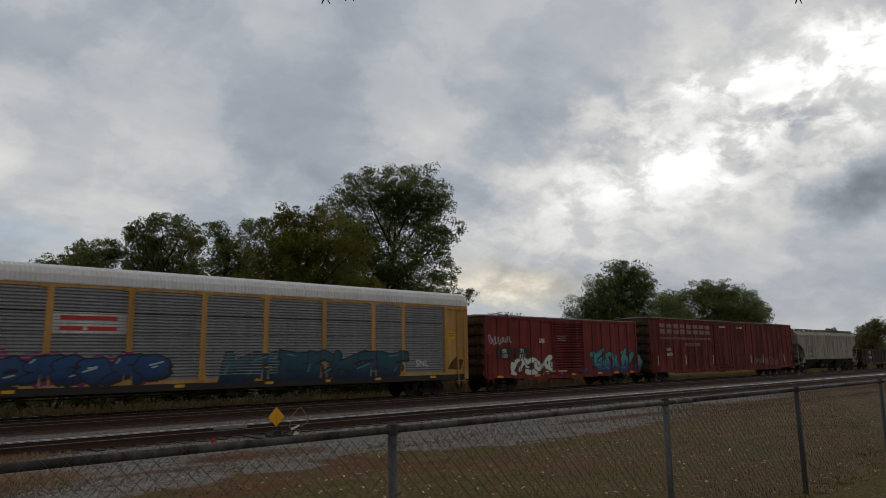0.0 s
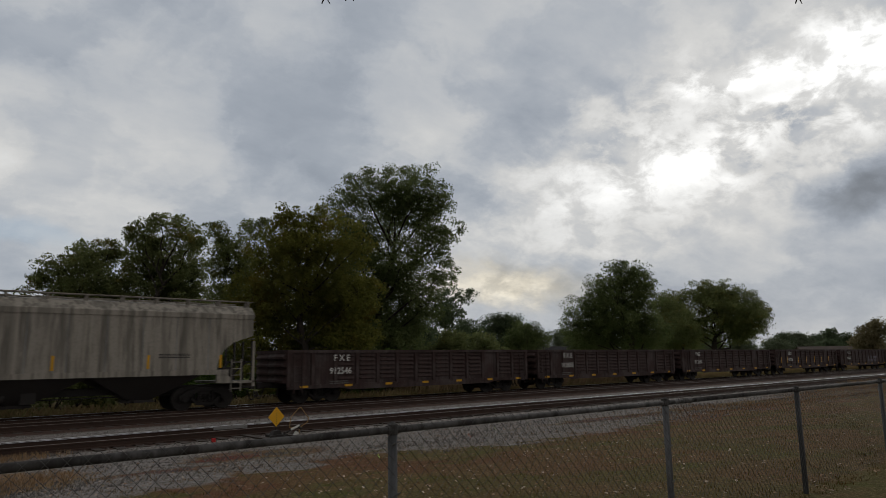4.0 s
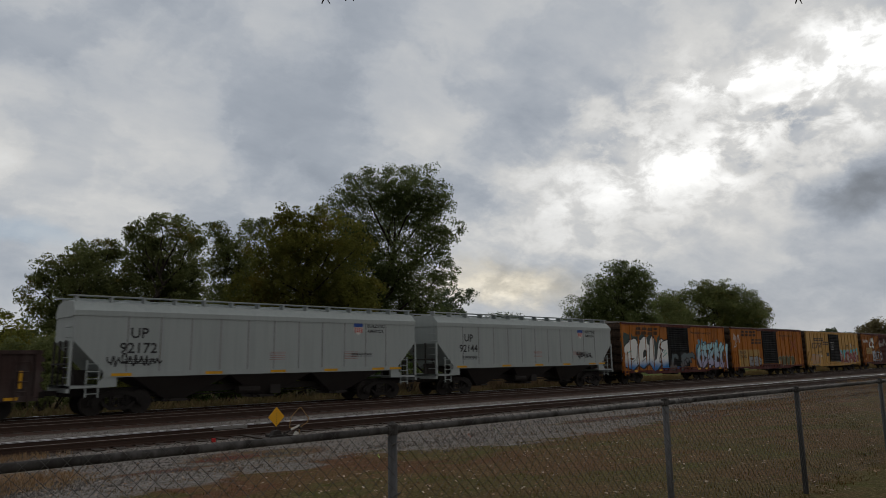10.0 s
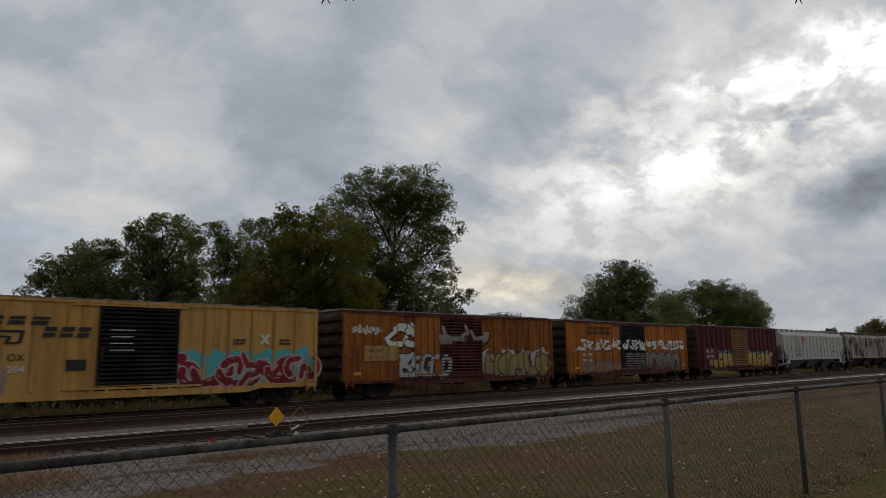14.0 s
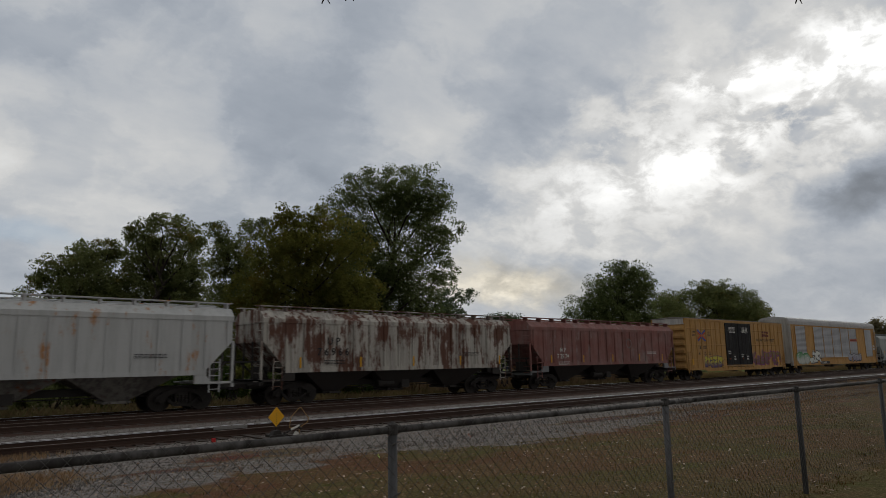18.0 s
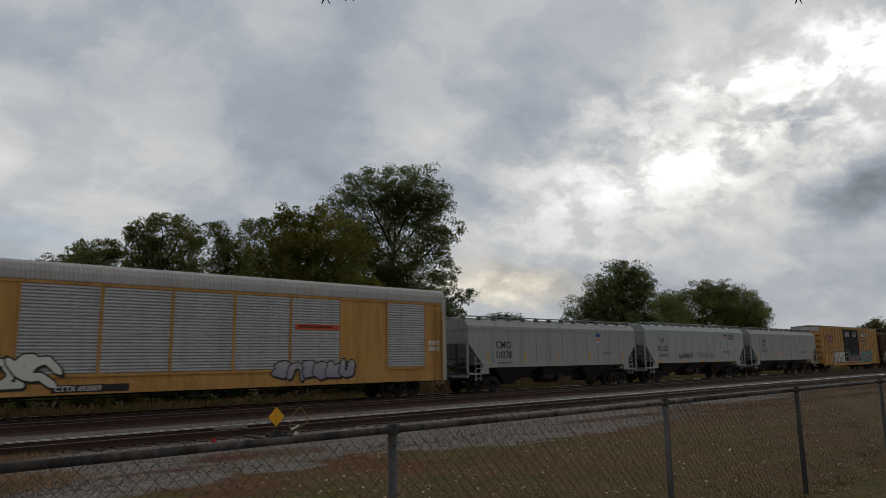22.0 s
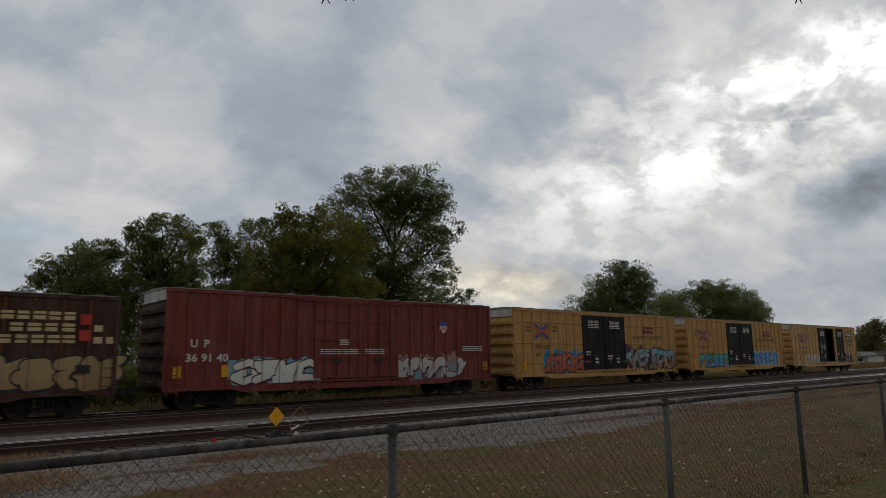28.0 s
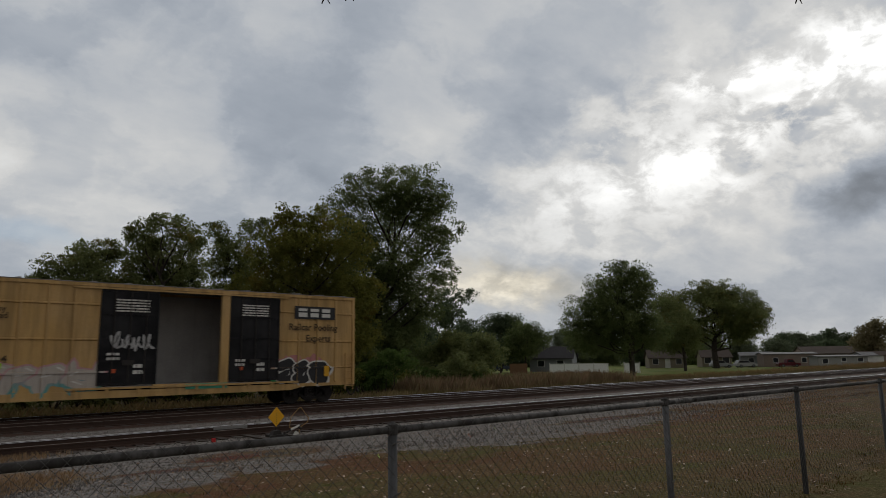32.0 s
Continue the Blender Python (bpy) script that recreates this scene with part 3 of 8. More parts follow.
def truck_meshes():
    bolster = Shape()
    frames, springs = [], []
    for side in (-1, 1):
        frame_s, spring = Shape(), Shape()
        y0, y1 = side * 0.92, side * 1.06
        # arched casting with openings either side of the springs
        frame_s.along_y([(-1.12, 0.40), (-0.72, 0.40), (-0.66, 0.62), (-0.30, 0.76), (0.30, 0.76), (0.66, 0.62), (0.72, 0.40), (1.12, 0.40), (1.12, 0.60), (0.80, 0.80), (0.36, 0.92), (-0.36, 0.92), (-0.80, 0.80), (-1.12, 0.60)], y0, y1)
        frame_s.along_y([(-0.62, 0.42), (-0.34, 0.20), (0.34, 0.20), (0.62, 0.42), (0.62, 0.54), (0.30, 0.32), (-0.30, 0.32), (-0.62, 0.54)], y0, y1)
        for x in (-0.34, 0.27):
            frame_s.box(x, x + 0.07, y0, y1, 0.30, 0.80)
        for x in (-0.88, 0.88):
            ring_solid(frame_s, x, 0.46, 0.13, side * 1.06, side * 1.12, 10)
        for x in (-0.17, 0.0, 0.17):
            for k in range(5):
                ring_z = 0.34 + k * 0.07
                spring.rod((x, side * 0.99, ring_z), (x, side * 0.99, ring_z + 0.045), 0.065, 8)
        frames.append(mesh_of("side_frame", frame_s, truck_iron))
        springs.append(mesh_of("spring", spring, black_iron))
    bolster.box(-0.2, 0.2, -0.98, 0.98, 0.66, 0.82)
    bolster.box(-0.16, 0.16, -0.25, 0.25, 0.82, 0.98)
    return frames, springs, mesh_of("bolster", bolster, black_iron)


WHEEL_ME, AXLE_ME = wheel_meshes()
FRAME_ME, SPRING_ME, BOLSTER_ME = truck_meshes()


def coupler_mesh():
    s = Shape()
    s.box(-0.05, 0.55, -0.09, 0.09, 0.80, 0.98)
    s.along_y([(0.55, 0.74), (0.82, 0.74), (0.82, 1.02), (0.55, 1.02)], -0.14, 0.05)
    s.along_y([(0.66, 0.74), (0.92, 0.76), (0.92, 1.00), (0.66, 1.02)], 0.05, 0.16)
    return mesh_of("coupler", s, black_iron)


def hose_mesh():
    s = Shape()
    pts = [(0.25 + 0.58 * t, -0.28, 0.76 - 0.50 * math.sin(t * math.pi * 0.92)) for t in [i / 9 for i in range(10)]]
    s.pipe(pts, 0.028, 6)
    s.rod(pts[-1], (0.93, -0.25, 0.40), 0.05, 6)
    return mesh_of("brake_hose", s, black_iron)


COUPLER_ME, HOSE_ME = coupler_mesh(), hose_mesh()


def running_gear(car, L, inset=2.0, platform=0.0):
    """Two four-wheel trucks, couplers and hoses, centre sill and brake rigging."""
    for x in (inset, L - inset):
        tr = piece("truck", BOLSTER_ME, car, pose(x, 0, 0), "cast steel four-wheel truck")
        for casting, coil in zip(FRAME_ME, SPRING_ME):
            piece("side_frame", casting, tr)
            tagged(piece("spring", coil, tr), kind="stuff")
        for dx in (-0.88, 0.88):
            piece("axle", AXLE_ME, tr, pose(dx, 0, 0))
            for wheel in WHEEL_ME:
                piece("wheel", wheel, tr, pose(dx, 0, 0))
    for x, turn in ((0.0, 180), (L, 0)):
        piece("coupler", COUPLER_ME, car, pose(x, 0, 0, 0, 0, turn))
        piece("brake_hose", HOSE_ME, car, pose(x, 0, 0, 0, 0, turn))
    s = Shape()
    s.box(0.05, L - 0.05, -0.33, 0.33, 0.74, 1.02)
    part("centre_sill", s, black_iron, car)
    s = Shape()
    s.rod((L * 0.42, -0.75, 0.78), (L * 0.42 + 1.0, -0.75, 0.78), 0.2, 12)
    s.box(L * 0.42 + 1.5, L * 0.42 + 2.0, -0.95, -0.5, 0.55, 0.95)
    s.rod((inset + 1.2, -0.5, 0.66), (L - inset - 1.2, -0.5, 0.66), 0.025, 6)
    s.rod((L * 0.42 + 1.0, -0.7, 0.8), (L * 0.42 + 1.5, -0.7, 0.8), 0.02, 6)
    part("brake_gear", s, black_iron, car)


def ladder(car, x, z0, z1, wide, material, y=-1.60, n=None, name="ladder"):
    s = Shape()
    n = n or max(2, int((z1 - z0) / 0.38))
    for a in (x, x + wide):
        s.box(a - 0.022, a + 0.022, y - 0.02, y + 0.02, z0, z1)
    for i in range(n):
        z = z0 + (i + 0.5) * (z1 - z0) / n
        s.rod((x, y, z), (x + wide, y, z), 0.018, 5)
    for z in (z0 + 0.1, z1 - 0.1):
        for a in (x, x + wide):
            s.box(a - 0.015, a + 0.015, y, y + 0.12, z - 0.015, z + 0.015)
    return part(name, s, material, car)


def grabs(car, x, zs, wide, material, y=-1.60, name="grab_iron"):
    s = Shape()
    for z in zs:
        s.pipe([(x, y + 0.08, z), (x, y, z), (x + wide, y, z), (x + wide, y + 0.08, z)], 0.016, 5)
    return part(name, s, material, car)


def ends_of(car, L, W, z0, z1, material, ridges, cap=None, sub="end_wall"):
    """Pressed steel ends with level ridges; a cap strip of another paint at the top."""
    h = W / 2 - 0.06
    top = z1 - 0.48 if cap else z1
    for x, out in ((0.06, -1), (L - 0.06, 1)):
        s = Shape()
        s.box(x - 0.02, x + 0.02, -h, h, z0, z1)
        step = (top - z0) / ridges
        wall = part(sub, s, material, car)
        fold = Shape().solid([(x + out * 0.015, -h, step * 0.12), (x + out * 0.015, h, step * 0.12), (x + out * 0.015, h, step * 0.92), (x + out * 0.015, -h, step * 0.92)],
                             [(x + out * 0.17, -h + 0.06, step * 0.20), (x + out * 0.17, h - 0.06, step * 0.20), (x + out * 0.17, h - 0.06, step * 0.46), (x + out * 0.17, -h + 0.06, step * 0.46)])
        fold = mesh_of("end_ridge", fold, material)
        for i in range(ridges):
            piece("end_ridge", fold, wall, pose(0, 0, z0 + i * step))
        if cap:
            c = Shape()
            c.box(x - 0.03, x + 0.03 , -h, h, top + 0.02, z1)
            c.box(min(x, x + out * 0.09), max(x, x + out * 0.09), -h, h, top + 0.0, top + 0.06)
            part("end_cap", c, cap, car, "white painted strip at the top of the end")
        lad = Shape()
        y = -h + 0.18
        for i in range(int((z1 - z0 - 0.3) / 0.42)):
            z = z0 + 0.3 + i * 0.42
            xo = x + out * 0.17
            lad.pipe([(x, y, z), (xo, y, z), (xo, y + 0.42, z), (x, y + 0.42, z)], 0.015, 5)
        part("end_ladder", lad, material, car)


def roof_of(car, L, W, z, material, rise=0.12, step=1.2, over=0.02, edge=None):
    """Low pitched metal roof with raised cross seams."""
    s = Shape()
    h = W / 2 + over
    s.along_x([(-h, z), (h, z), (h, z + 0.03), (0, z + rise), (-h, z + 0.03)], 0.0, L)
    part("roof", s, material, car)
    n = int(L / step)
    seam = Shape()
    seam.along_x([(-h - 0.01, z + 0.0), (0, z + rise + 0.01), (h + 0.01, z + 0.0), (h + 0.01, z + 0.07), (0, z + rise + 0.055), (-h - 0.01, z + 0.07)], -0.05, 0.05)
    me = mesh_of("roof_seam", seam, material)
    for i in range(n):
        piece("roof_seam", me, car, pose((i + 0.5) * L / n, 0, 0))


# ---- the train ----
YC = 29.66          # centre line of the main track
CARS = []           # (car, place in the train)


def start_car(name, label, s0):
    car = new(name)
    tagged(car, label, "freight car", "cars of the freight train")
    CARS.append((car, s0))
    return car


YELLOW = (0.465, 0.268, 0.092)
ORANGE = (0.42, 0.145, 0.022)
BRICK = (0.25, 0.038, 0.030)
SOOT = (0.012, 0.012, 0.014)
PALE = (0.355, 0.395, 0.395)


def door_leaf(car, x0, x1, z0, z1, material, kind, rod_mat, seed=1):
    """A sliding door: ridged, or a plug door with recessed panels and lock rods."""
    s = Shape()
    y = -1.545
    s.box(x0, x1, y + 0.01, y + 0.055, z0, z1)
    door = None
    if kind == "ridged":
        n = int((z1 - z0) / 0.165)
        prof = []
        for i in range(n):
            a = z0 + (i + 0.15) * (z1 - z0) / n
            b = z0 + (i + 0.85) * (z1 - z0) / n
            m = (a + b) / 2
            prof += [(y + 0.01, a), (y - 0.030, m - 0.02), (y - 0.030, m + 0.02), (y + 0.01, b)]
        s.sheet(prof, x0 + 0.1, x1 - 0.1)
        for a in (x0, x1 - 0.09):
            s.box(a, a + 0.09, y - 0.03, y + 0.01, z0, z1)
    else:
        door = part("door", s, material, car)
        for a in (x0, x1 - 0.07):
            part("stile", Shape().box(a, a + 0.07, y - 0.03, y + 0.008, z0, z1), material, door)
        cross = mesh_of("crosspiece", Shape().box(x0 + 0.07, x1 - 0.07, y - 0.025, y + 0.008, 0, 0.08), material)
        for k in range(5):
            piece("crosspiece", cross, door, pose(0, 0, z0 + k * (z1 - z0 - 0.08) / 4))
    door = door or part("door", s, material, car)
    if kind != "ridged":
        for k in (0.22, 0.5, 0.78):
            a = x0 + (x1 - x0) * k
            part("lock_rod", Shape().rod((a, y - 0.045, z0 + 0.05), (a, y - 0.045, z1 - 0.05), 0.02, 6), rod_mat, door)
        part("lock_box", Shape().box(x0 + (x1 - x0) * 0.4, x0 + (x1 - x0) * 0.6, y - 0.07, y - 0.03, z0 + 0.75, z0 + 0.95), rod_mat, door)
    else:
        r = Shape()
        r.box(x0 + 0.12, x0 + 0.2, y - 0.07, y, z0 + 0.9, z0 + 1.5)
        part("handle", r, rod_mat, door)
    return door


# Brake soot; the shade of the gap between cars is put into the colour too.
shaded_sooty_end = paint("brake_soot_and_gap_shade_on_steel", (0.085, 0.055, 0.036), 0.7, 0.45, 0.25, 0.8, 23.0, (0.045, 0.022, 0.014))

roof_sheet = paint("weathered_galvanised_roof", (0.30, 0.285, 0.265), 0.4, 0.35, 0.2, 0.6, 24.0, (0.10, 0.045, 0.025))


def boxcar(name, label, s0, L, H, body, doors, gaps, rib_n=(6, 6), cap=None, roof=None, door_fill=None, zb=0.85, end_mat=None, band=(), opening=None, sill=None, ridges=6):
    """doors: (x0, x1, material, kind). Returns the car and its ribs, for lettering and graffiti."""
    car = start_car(name, label, s0)
    d0, d1 = min(d[0] for d in doors), max(d[1] for d in doors)
    zf = 1.12
    part("side_wall", Shape().box(0.02, d0, -1.50, -1.45, zb, H - 0.1), body, car)
    part("side_wall", Shape().box(d1, L - 0.02, -1.50, -1.45, zb, H - 0.1), body, car)
    if not opening:
        part("door_backing", Shape().box(d0, d1, -1.50, -1.47, zf, H - 0.1), body, car)
    part("side_wall", Shape().box(0.02, L - 0.02, 1.45, 1.50, zb, H - 0.1), body, car)
    s = Shape()
    s.box(0.06, L - 0.06, -1.44, 1.44, zf - 0.1, zf)
    part("floor", s, door_fill or black_iron, car)
    if opening:
        s = Shape()
        s.box(0.2, L - 0.2, 1.38, 1.43, zf, H - 0.12)
        for i in range(22):
            s.box(0.2 + i * (L - 0.4) / 22, 0.16 + (i + 1) * (L - 0.4) / 22, 1.36, 1.38, zf, H - 0.12)
        tagged(part("lining", s, door_fill, car, "grey scuffed wooden lining"), kind="stuff")
    # side posts
    ribs = Ribs()
    ribs.bands = band
    w = 0.095
    rib = mesh_of("side_post", Shape().along_x([(-1.50, zb + 0.10), (-1.555, zb + 0.16), (-1.555, H - 0.22), (-1.50, H - 0.15)], -w / 2, w / 2), body)
    for a, b, n in ((0.1, d0, rib_n[0]), (d1, L - 0.1, rib_n[1])):
        for i in range(1, n):
            x = a + (b - a) * i / n
            piece("side_post", rib, car, pose(x, 0, 0))
            piece("side_post", rib, car, pose(x, 0, 0, 0, 0, 180))
            ribs.append((x - w / 2, x + w / 2))
    for a in (0.0, L - 0.15):
        for y0, y1 in ((-1.55, -1.42), (1.42, 1.55)):
            part("corner_post", Shape().box(a, a + 0.15, y0, y1, zb, H - 0.02), body, car)
    for y0, y1 in ((-1.56, -1.44), (1.44, 1.56)):
        part("top_chord", Shape().box(0, L, y0, y1, H - 0.13, H), roof or body, car)
    for y0, y1 in ((-1.553, -1.46), (1.46, 1.553)):
        part("side_sill", Shape().along_y([(0, zb - 0.03), (2.9, zb - 0.03), (3.5, zb - 0.17), (L - 3.5, zb - 0.17), (L - 2.9, zb - 0.03), (L, zb - 0.03), (L, zb + 0.11), (0, zb + 0.11)], y0, y1), sill or body, car)
    for z in band:
        part("side_band", Shape().along_x([(-1.50, z - 0.02), (-1.548, z + 0.01), (-1.548, z + 0.055), (-1.50, z + 0.07)], 0.15, d0 - 0.05), body, car)
        part("side_band", Shape().along_x([(-1.50, z - 0.02), (-1.548, z + 0.01), (-1.548, z + 0.055), (-1.50, z + 0.07)], d1 + 0.05, L - 0.15), body, car)
    for i, (x0, x1, mat, kind) in enumerate(doors):
        door_leaf(car, x0 + 0.02, x1 - 0.02, zf + 0.04, H - 0.22, mat, kind, black_iron, i)
    part("door_track", Shape().box(d0 - 1.0, d1 + 0.4, -1.60, -1.50, H - 0.22, H - 0.15), sill or body, car)
    s = Shape()
    s.box(d0 - 1.0, d1 + 1.0, -1.61, -1.50, zb + 0.16, zb + 0.24)
    for k in range(8):
        a = d0 - 0.8 + k * (d1 - d0 + 1.6) / 8
        s.box(a, a + 0.12, -1.59, -1.50, zb + 0.0, zb + 0.17)
    part("door_track", s, sill or body, car)
    ends_of(car, L, 3.08, zb + 0.05, H - 0.02, end_mat or shaded_sooty_end, ridges, cap)
    roof_of(car, L, 3.1, H, roof_sheet)
    ladder(car, 0.14, zb - 0.25, 2.35, 0.42, body, name="side_ladder", n=5)
    ladder(car, L - 0.56, zb - 0.25, 2.35, 0.42, body, name="side_ladder", n=5)
    running_gear(car, L, 2.15)
    fit_couplers(car, gaps)
    return car, ribs


def fit_couplers(car, gaps):
    """Draw each coupler out to the middle of the gap before the next car."""
    ends = [o for o in car.children if o.name.split(".")[0] in ("coupler", "brake_hose")]
    for o in ends:
        gap = gaps[0] if o.matrix_basis.translation.x < 1 else gaps[1]
        o.scale.x = max(0.45, gap / 2 / 0.90)


def reflectors(car, xs, z0, wide, high, material, y=-1.56, name="reflector"):
    me = mesh_of(name, Shape().box(-wide / 2, wide / 2, y - 0.006, y, z0, z0 + high), material)
    for x in xs:
        piece(name, me, car, pose(x, 0, 0))


def gondola(label, s0, gaps, words, letter_x, marks, body, L=16.6, louvres=True, seed=1, tall=()):
    car = start_car("gondola_car", label, s0)
    H, zb, n = 2.50, 0.72, 13
    for y0, y1 in ((-1.47, -1.43), (1.43, 1.47)):
        part("side_wall", Shape().box(0.1, L - 0.1, y0, y1, zb, H - 0.05), body, car)
    s = Shape()
    s.box(0.1, L - 0.1, -1.45, 1.45, 0.98, 1.05)
    part("floor", s, body, car)
    for y0, y1 in ((-1.57, -1.41), (1.41, 1.57)):
        part("top_chord", Shape().box(0, L, y0, y1, H - 0.14, H), body, car)
    for a in (0, L - 0.14):
        part("end_chord", Shape().box(a, a + 0.14, -1.41, 1.41, H - 0.14, H), body, car)
    for y0, y1 in ((-1.55, -1.45), (1.45, 1.55)):
        part("side_sill", Shape().along_y([(0.05, zb - 0.02), (2.9, zb - 0.02), (3.5, zb - 0.13), (L - 3.5, zb - 0.13), (L - 2.9, zb - 0.02), (L - 0.05, zb - 0.02), (L - 0.05, zb + 0.16), (0.05, zb + 0.16)], y0, y1), body, car)
    rib = mesh_of("side_post", Shape().along_x([(-1.47, zb), (-1.56, zb + 0.1), (-1.56, H - 0.14), (-1.47, H - 0.14)], -0.09, 0.09), body)
    xs = [0.12 + (L - 0.24) * i / n for i in range(n + 1)]
    for x in xs:
        piece("side_post", rib, car, pose(x, 0, 0))
        piece("side_post", rib, car, pose(x, 0, 0, 0, 0, 180))
    if louvres:
        w = (L - 0.24) / n - 0.36
        me = mesh_of("louvre", Shape().along_x([(-1.47, 0.0), (-1.525, 0.03), (-1.525, 0.06), (-1.47, 0.15)], -w / 2, w / 2), body)
        skip = int(letter_x / (L / n))
        for i in range(n):
            if i not in (skip, skip - 1, n - 3):
                for k in range(6):
                    piece("louvre", me, car, pose((xs[i] + xs[i + 1]) / 2, 0, zb + 0.34 + k * 0.22))
    ends_of(car, L, 2.98, 0.95, H - 0.12, body, 4)
    x, zt = letter_x, H - 0.52
    lettering("lettering", words[0], x, zt, 0.42, white_letter, car, -1.566)
    lettering("lettering", words[1], x - 0.22, zt - 0.62, 0.42, white_letter, car, -1.566)
    bars("small_print", x - 0.2, zt - 0.95, 1.1, 2, paint("faded_print", (0.16, 0.15, 0.14)), car, -1.566, seed=seed)
    reflectors(car, [0.9 + i * (L - 1.8) / marks for i in range(marks + 1)], zb + 0.02, 0.42, 0.11, yellow_mark)
    if tall:
        reflectors(car, tall, 1.15, 0.10, 0.62, yellow_mark, -1.566)
    ladder(car, 0.35, zb - 0.2, H - 0.25, 0.42, body, name="side_ladder", n=5)
    ladder(car, L - 0.8, zb - 0.2, H - 0.25, 0.42, body, name="side_ladder", n=5)
    running_gear(car, L, 2.05)
    fit_couplers(car, gaps)
    return car


def hopper(label, s0, L, gaps, body, words, word_x, word_z, word_size, bays=3, ribbed=0, low=None, curved=False, rail=None, top=3.98, letter=None, frame=None):
    """Covered hopper: slope-ended body, chutes below, running boards on the roof, open platforms at the ends."""
    car = start_car("covered_hopper", label, s0)
    low, rail, frame = low or plain_dark, rail or body, frame or body
    e, zs = 1.30, 1.62
    s = Shape()
    outline = [(e, zs), (0.14, 2.86), (0.14, top), (L - 0.14, top), (L - 0.14, 2.86), (L - e, zs)]
    if curved:
        outline = [(1.75, zs), (1.68, 2.1), (1.45, 2.5), (1.0, 2.85), (0.14, 3.12), (0.14, top), (L - 0.14, top), (L - 0.14, 3.12), (L - 1.0, 2.85), (L - 1.45, 2.5), (L - 1.68, 2.1), (L - 1.75, zs)]
    s.along_y(outline, -1.50, 1.50)
    part("body", s, body, car)
    s = Shape()
    s.along_x([(-1.53, top - 0.16), (1.53, top - 0.16), (1.53, top + 0.04), (1.18, top + 0.38), (0.55, top + 0.48), (-0.55, top + 0.48), (-1.18, top + 0.38), (-1.53, top + 0.04)], 0.10, L - 0.10)
    part("roof", s, body, car)
    for y0, y1 in ((-1.545, -1.44), (1.44, 1.545)):
        part("side_sill", Shape().box(e - 0.05, L - e + 0.05, y0, y1, zs - 0.16, zs + 0.05), body, car)
    # chutes
    n = bays
    a0, a1 = 2.35, L - 2.35
    for i in range(n):
        xa, xb = a0 + i * (a1 - a0) / n, a0 + (i + 1) * (a1 - a0) / n
        m = (xa + xb) / 2
        c = Shape()
        c.solid([(m - 0.42, -0.55, 0.50), (m + 0.42, -0.55, 0.50), (m + 0.42, 0.55, 0.50), (m - 0.42, 0.55, 0.50)],
                [(xa - 0.1, -1.46, zs - 0.1), (xb + 0.1, -1.46, zs - 0.1), (xb + 0.1, 1.46, zs - 0.1), (xa - 0.1, 1.46, zs - 0.1)])
        c.box(m - 0.52, m + 0.52, -0.62, 0.62, 0.40, 0.50)
        chute = part("discharge_chute", c, low, car)
        part("gate_shaft", Shape().rod((m - 0.3, -0.95, 0.46), (m - 0.3, 0.95, 0.46), 0.05, 6), low, chute)
    # ends: posts, platform, ladders
    for k, out in ((0, 1), (1, -1)):
        def X(v):
            return v if k == 0 else L - v
        f = Shape()
        for y in (-1.40, -0.45, 0.45, 1.40):
            f.rod((X(0.12), y, 1.15), (X(0.12), y, 2.9), 0.05, 6)
        f.rod((X(0.16), -1.0, 2.0), (X(0.9), -0.5, 1.2), 0.05, 6)
        f.rod((X(0.16), 1.0, 2.0), (X(0.9), 0.5, 1.2), 0.05, 6)
        f.box(min(X(0.05), X(0.11)), max(X(0.05), X(0.11)), -1.45, 1.45, 1.95, 2.02)
        # Frame takes the dark chute colour, standing in for shade below the slope.
        part("end_frame", f, low, car)
        p = Shape()
        p.box(min(X(0.0), X(1.5)), max(X(0.0), X(1.5)), -1.50, 1.50, 1.08, 1.17)
        p.box(min(X(0.0), X(0.12)), max(X(0.0), X(0.12)), -1.50, 1.50, 0.92, 1.17)
        p.along_y([(X(1.0), 1.10), (X(1.75), 1.10), (X(1.75), 1.52), (X(1.3), 1.52)], -1.52, -1.40)
        part("end_platform", p, frame, car)
        ladder(car, min(X(0.66), X(1.10)), 0.72, 2.12, 0.44, rail, -1.50, 5)
        part("corner_post", Shape().box(min(X(0.03), X(0.13)), max(X(0.03), X(0.13)), -1.49, -1.40, 0.95, 2.9), rail, car)
        rungs = Shape()
        for q in range(8):
            rungs.pipe([(X(0.12), -1.36, 1.1 + q * 0.38), (X(-0.02), -1.36, 1.1 + q * 0.38), (X(-0.02), -0.92, 1.1 + q * 0.38), (X(0.12), -0.92, 1.1 + q * 0.38)], 0.016, 5)
        part("end_ladder", rungs, rail, car)
        d = Shape()
        d.box(min(X(0.5), X(1.0)), max(X(0.5), X(1.0)), -0.3, 0.2, 1.17, 1.75)
        part("brake_cylinder", d, low, car)
    # running boards
    for y in (-0.95, 0.95):
        part("running_board", Shape().box(0.0, L, y - 0.19, y + 0.19, top + 0.62, top + 0.66), rail, car)
    st = mesh_of("stanchion", Shape().box(-0.035, 0.035, -1.15, -0.78, top + 0.30, top + 0.62), rail)
    for i in range(14):
        for turn in (0, 180):
            piece("stanchion", st, car, pose(0.25 + i * (L - 0.5) / 13, 0, 0, 0, 0, turn))
    hatch = mesh_of("roof_hatch", Shape().box(-0.5, 0.5, -0.4, 0.4, top + 0.46, top + 0.58), body)
    for i in range(10):
        piece("roof_hatch", hatch, car, pose(1.0 + i * (L - 2) / 9, 0, 0))
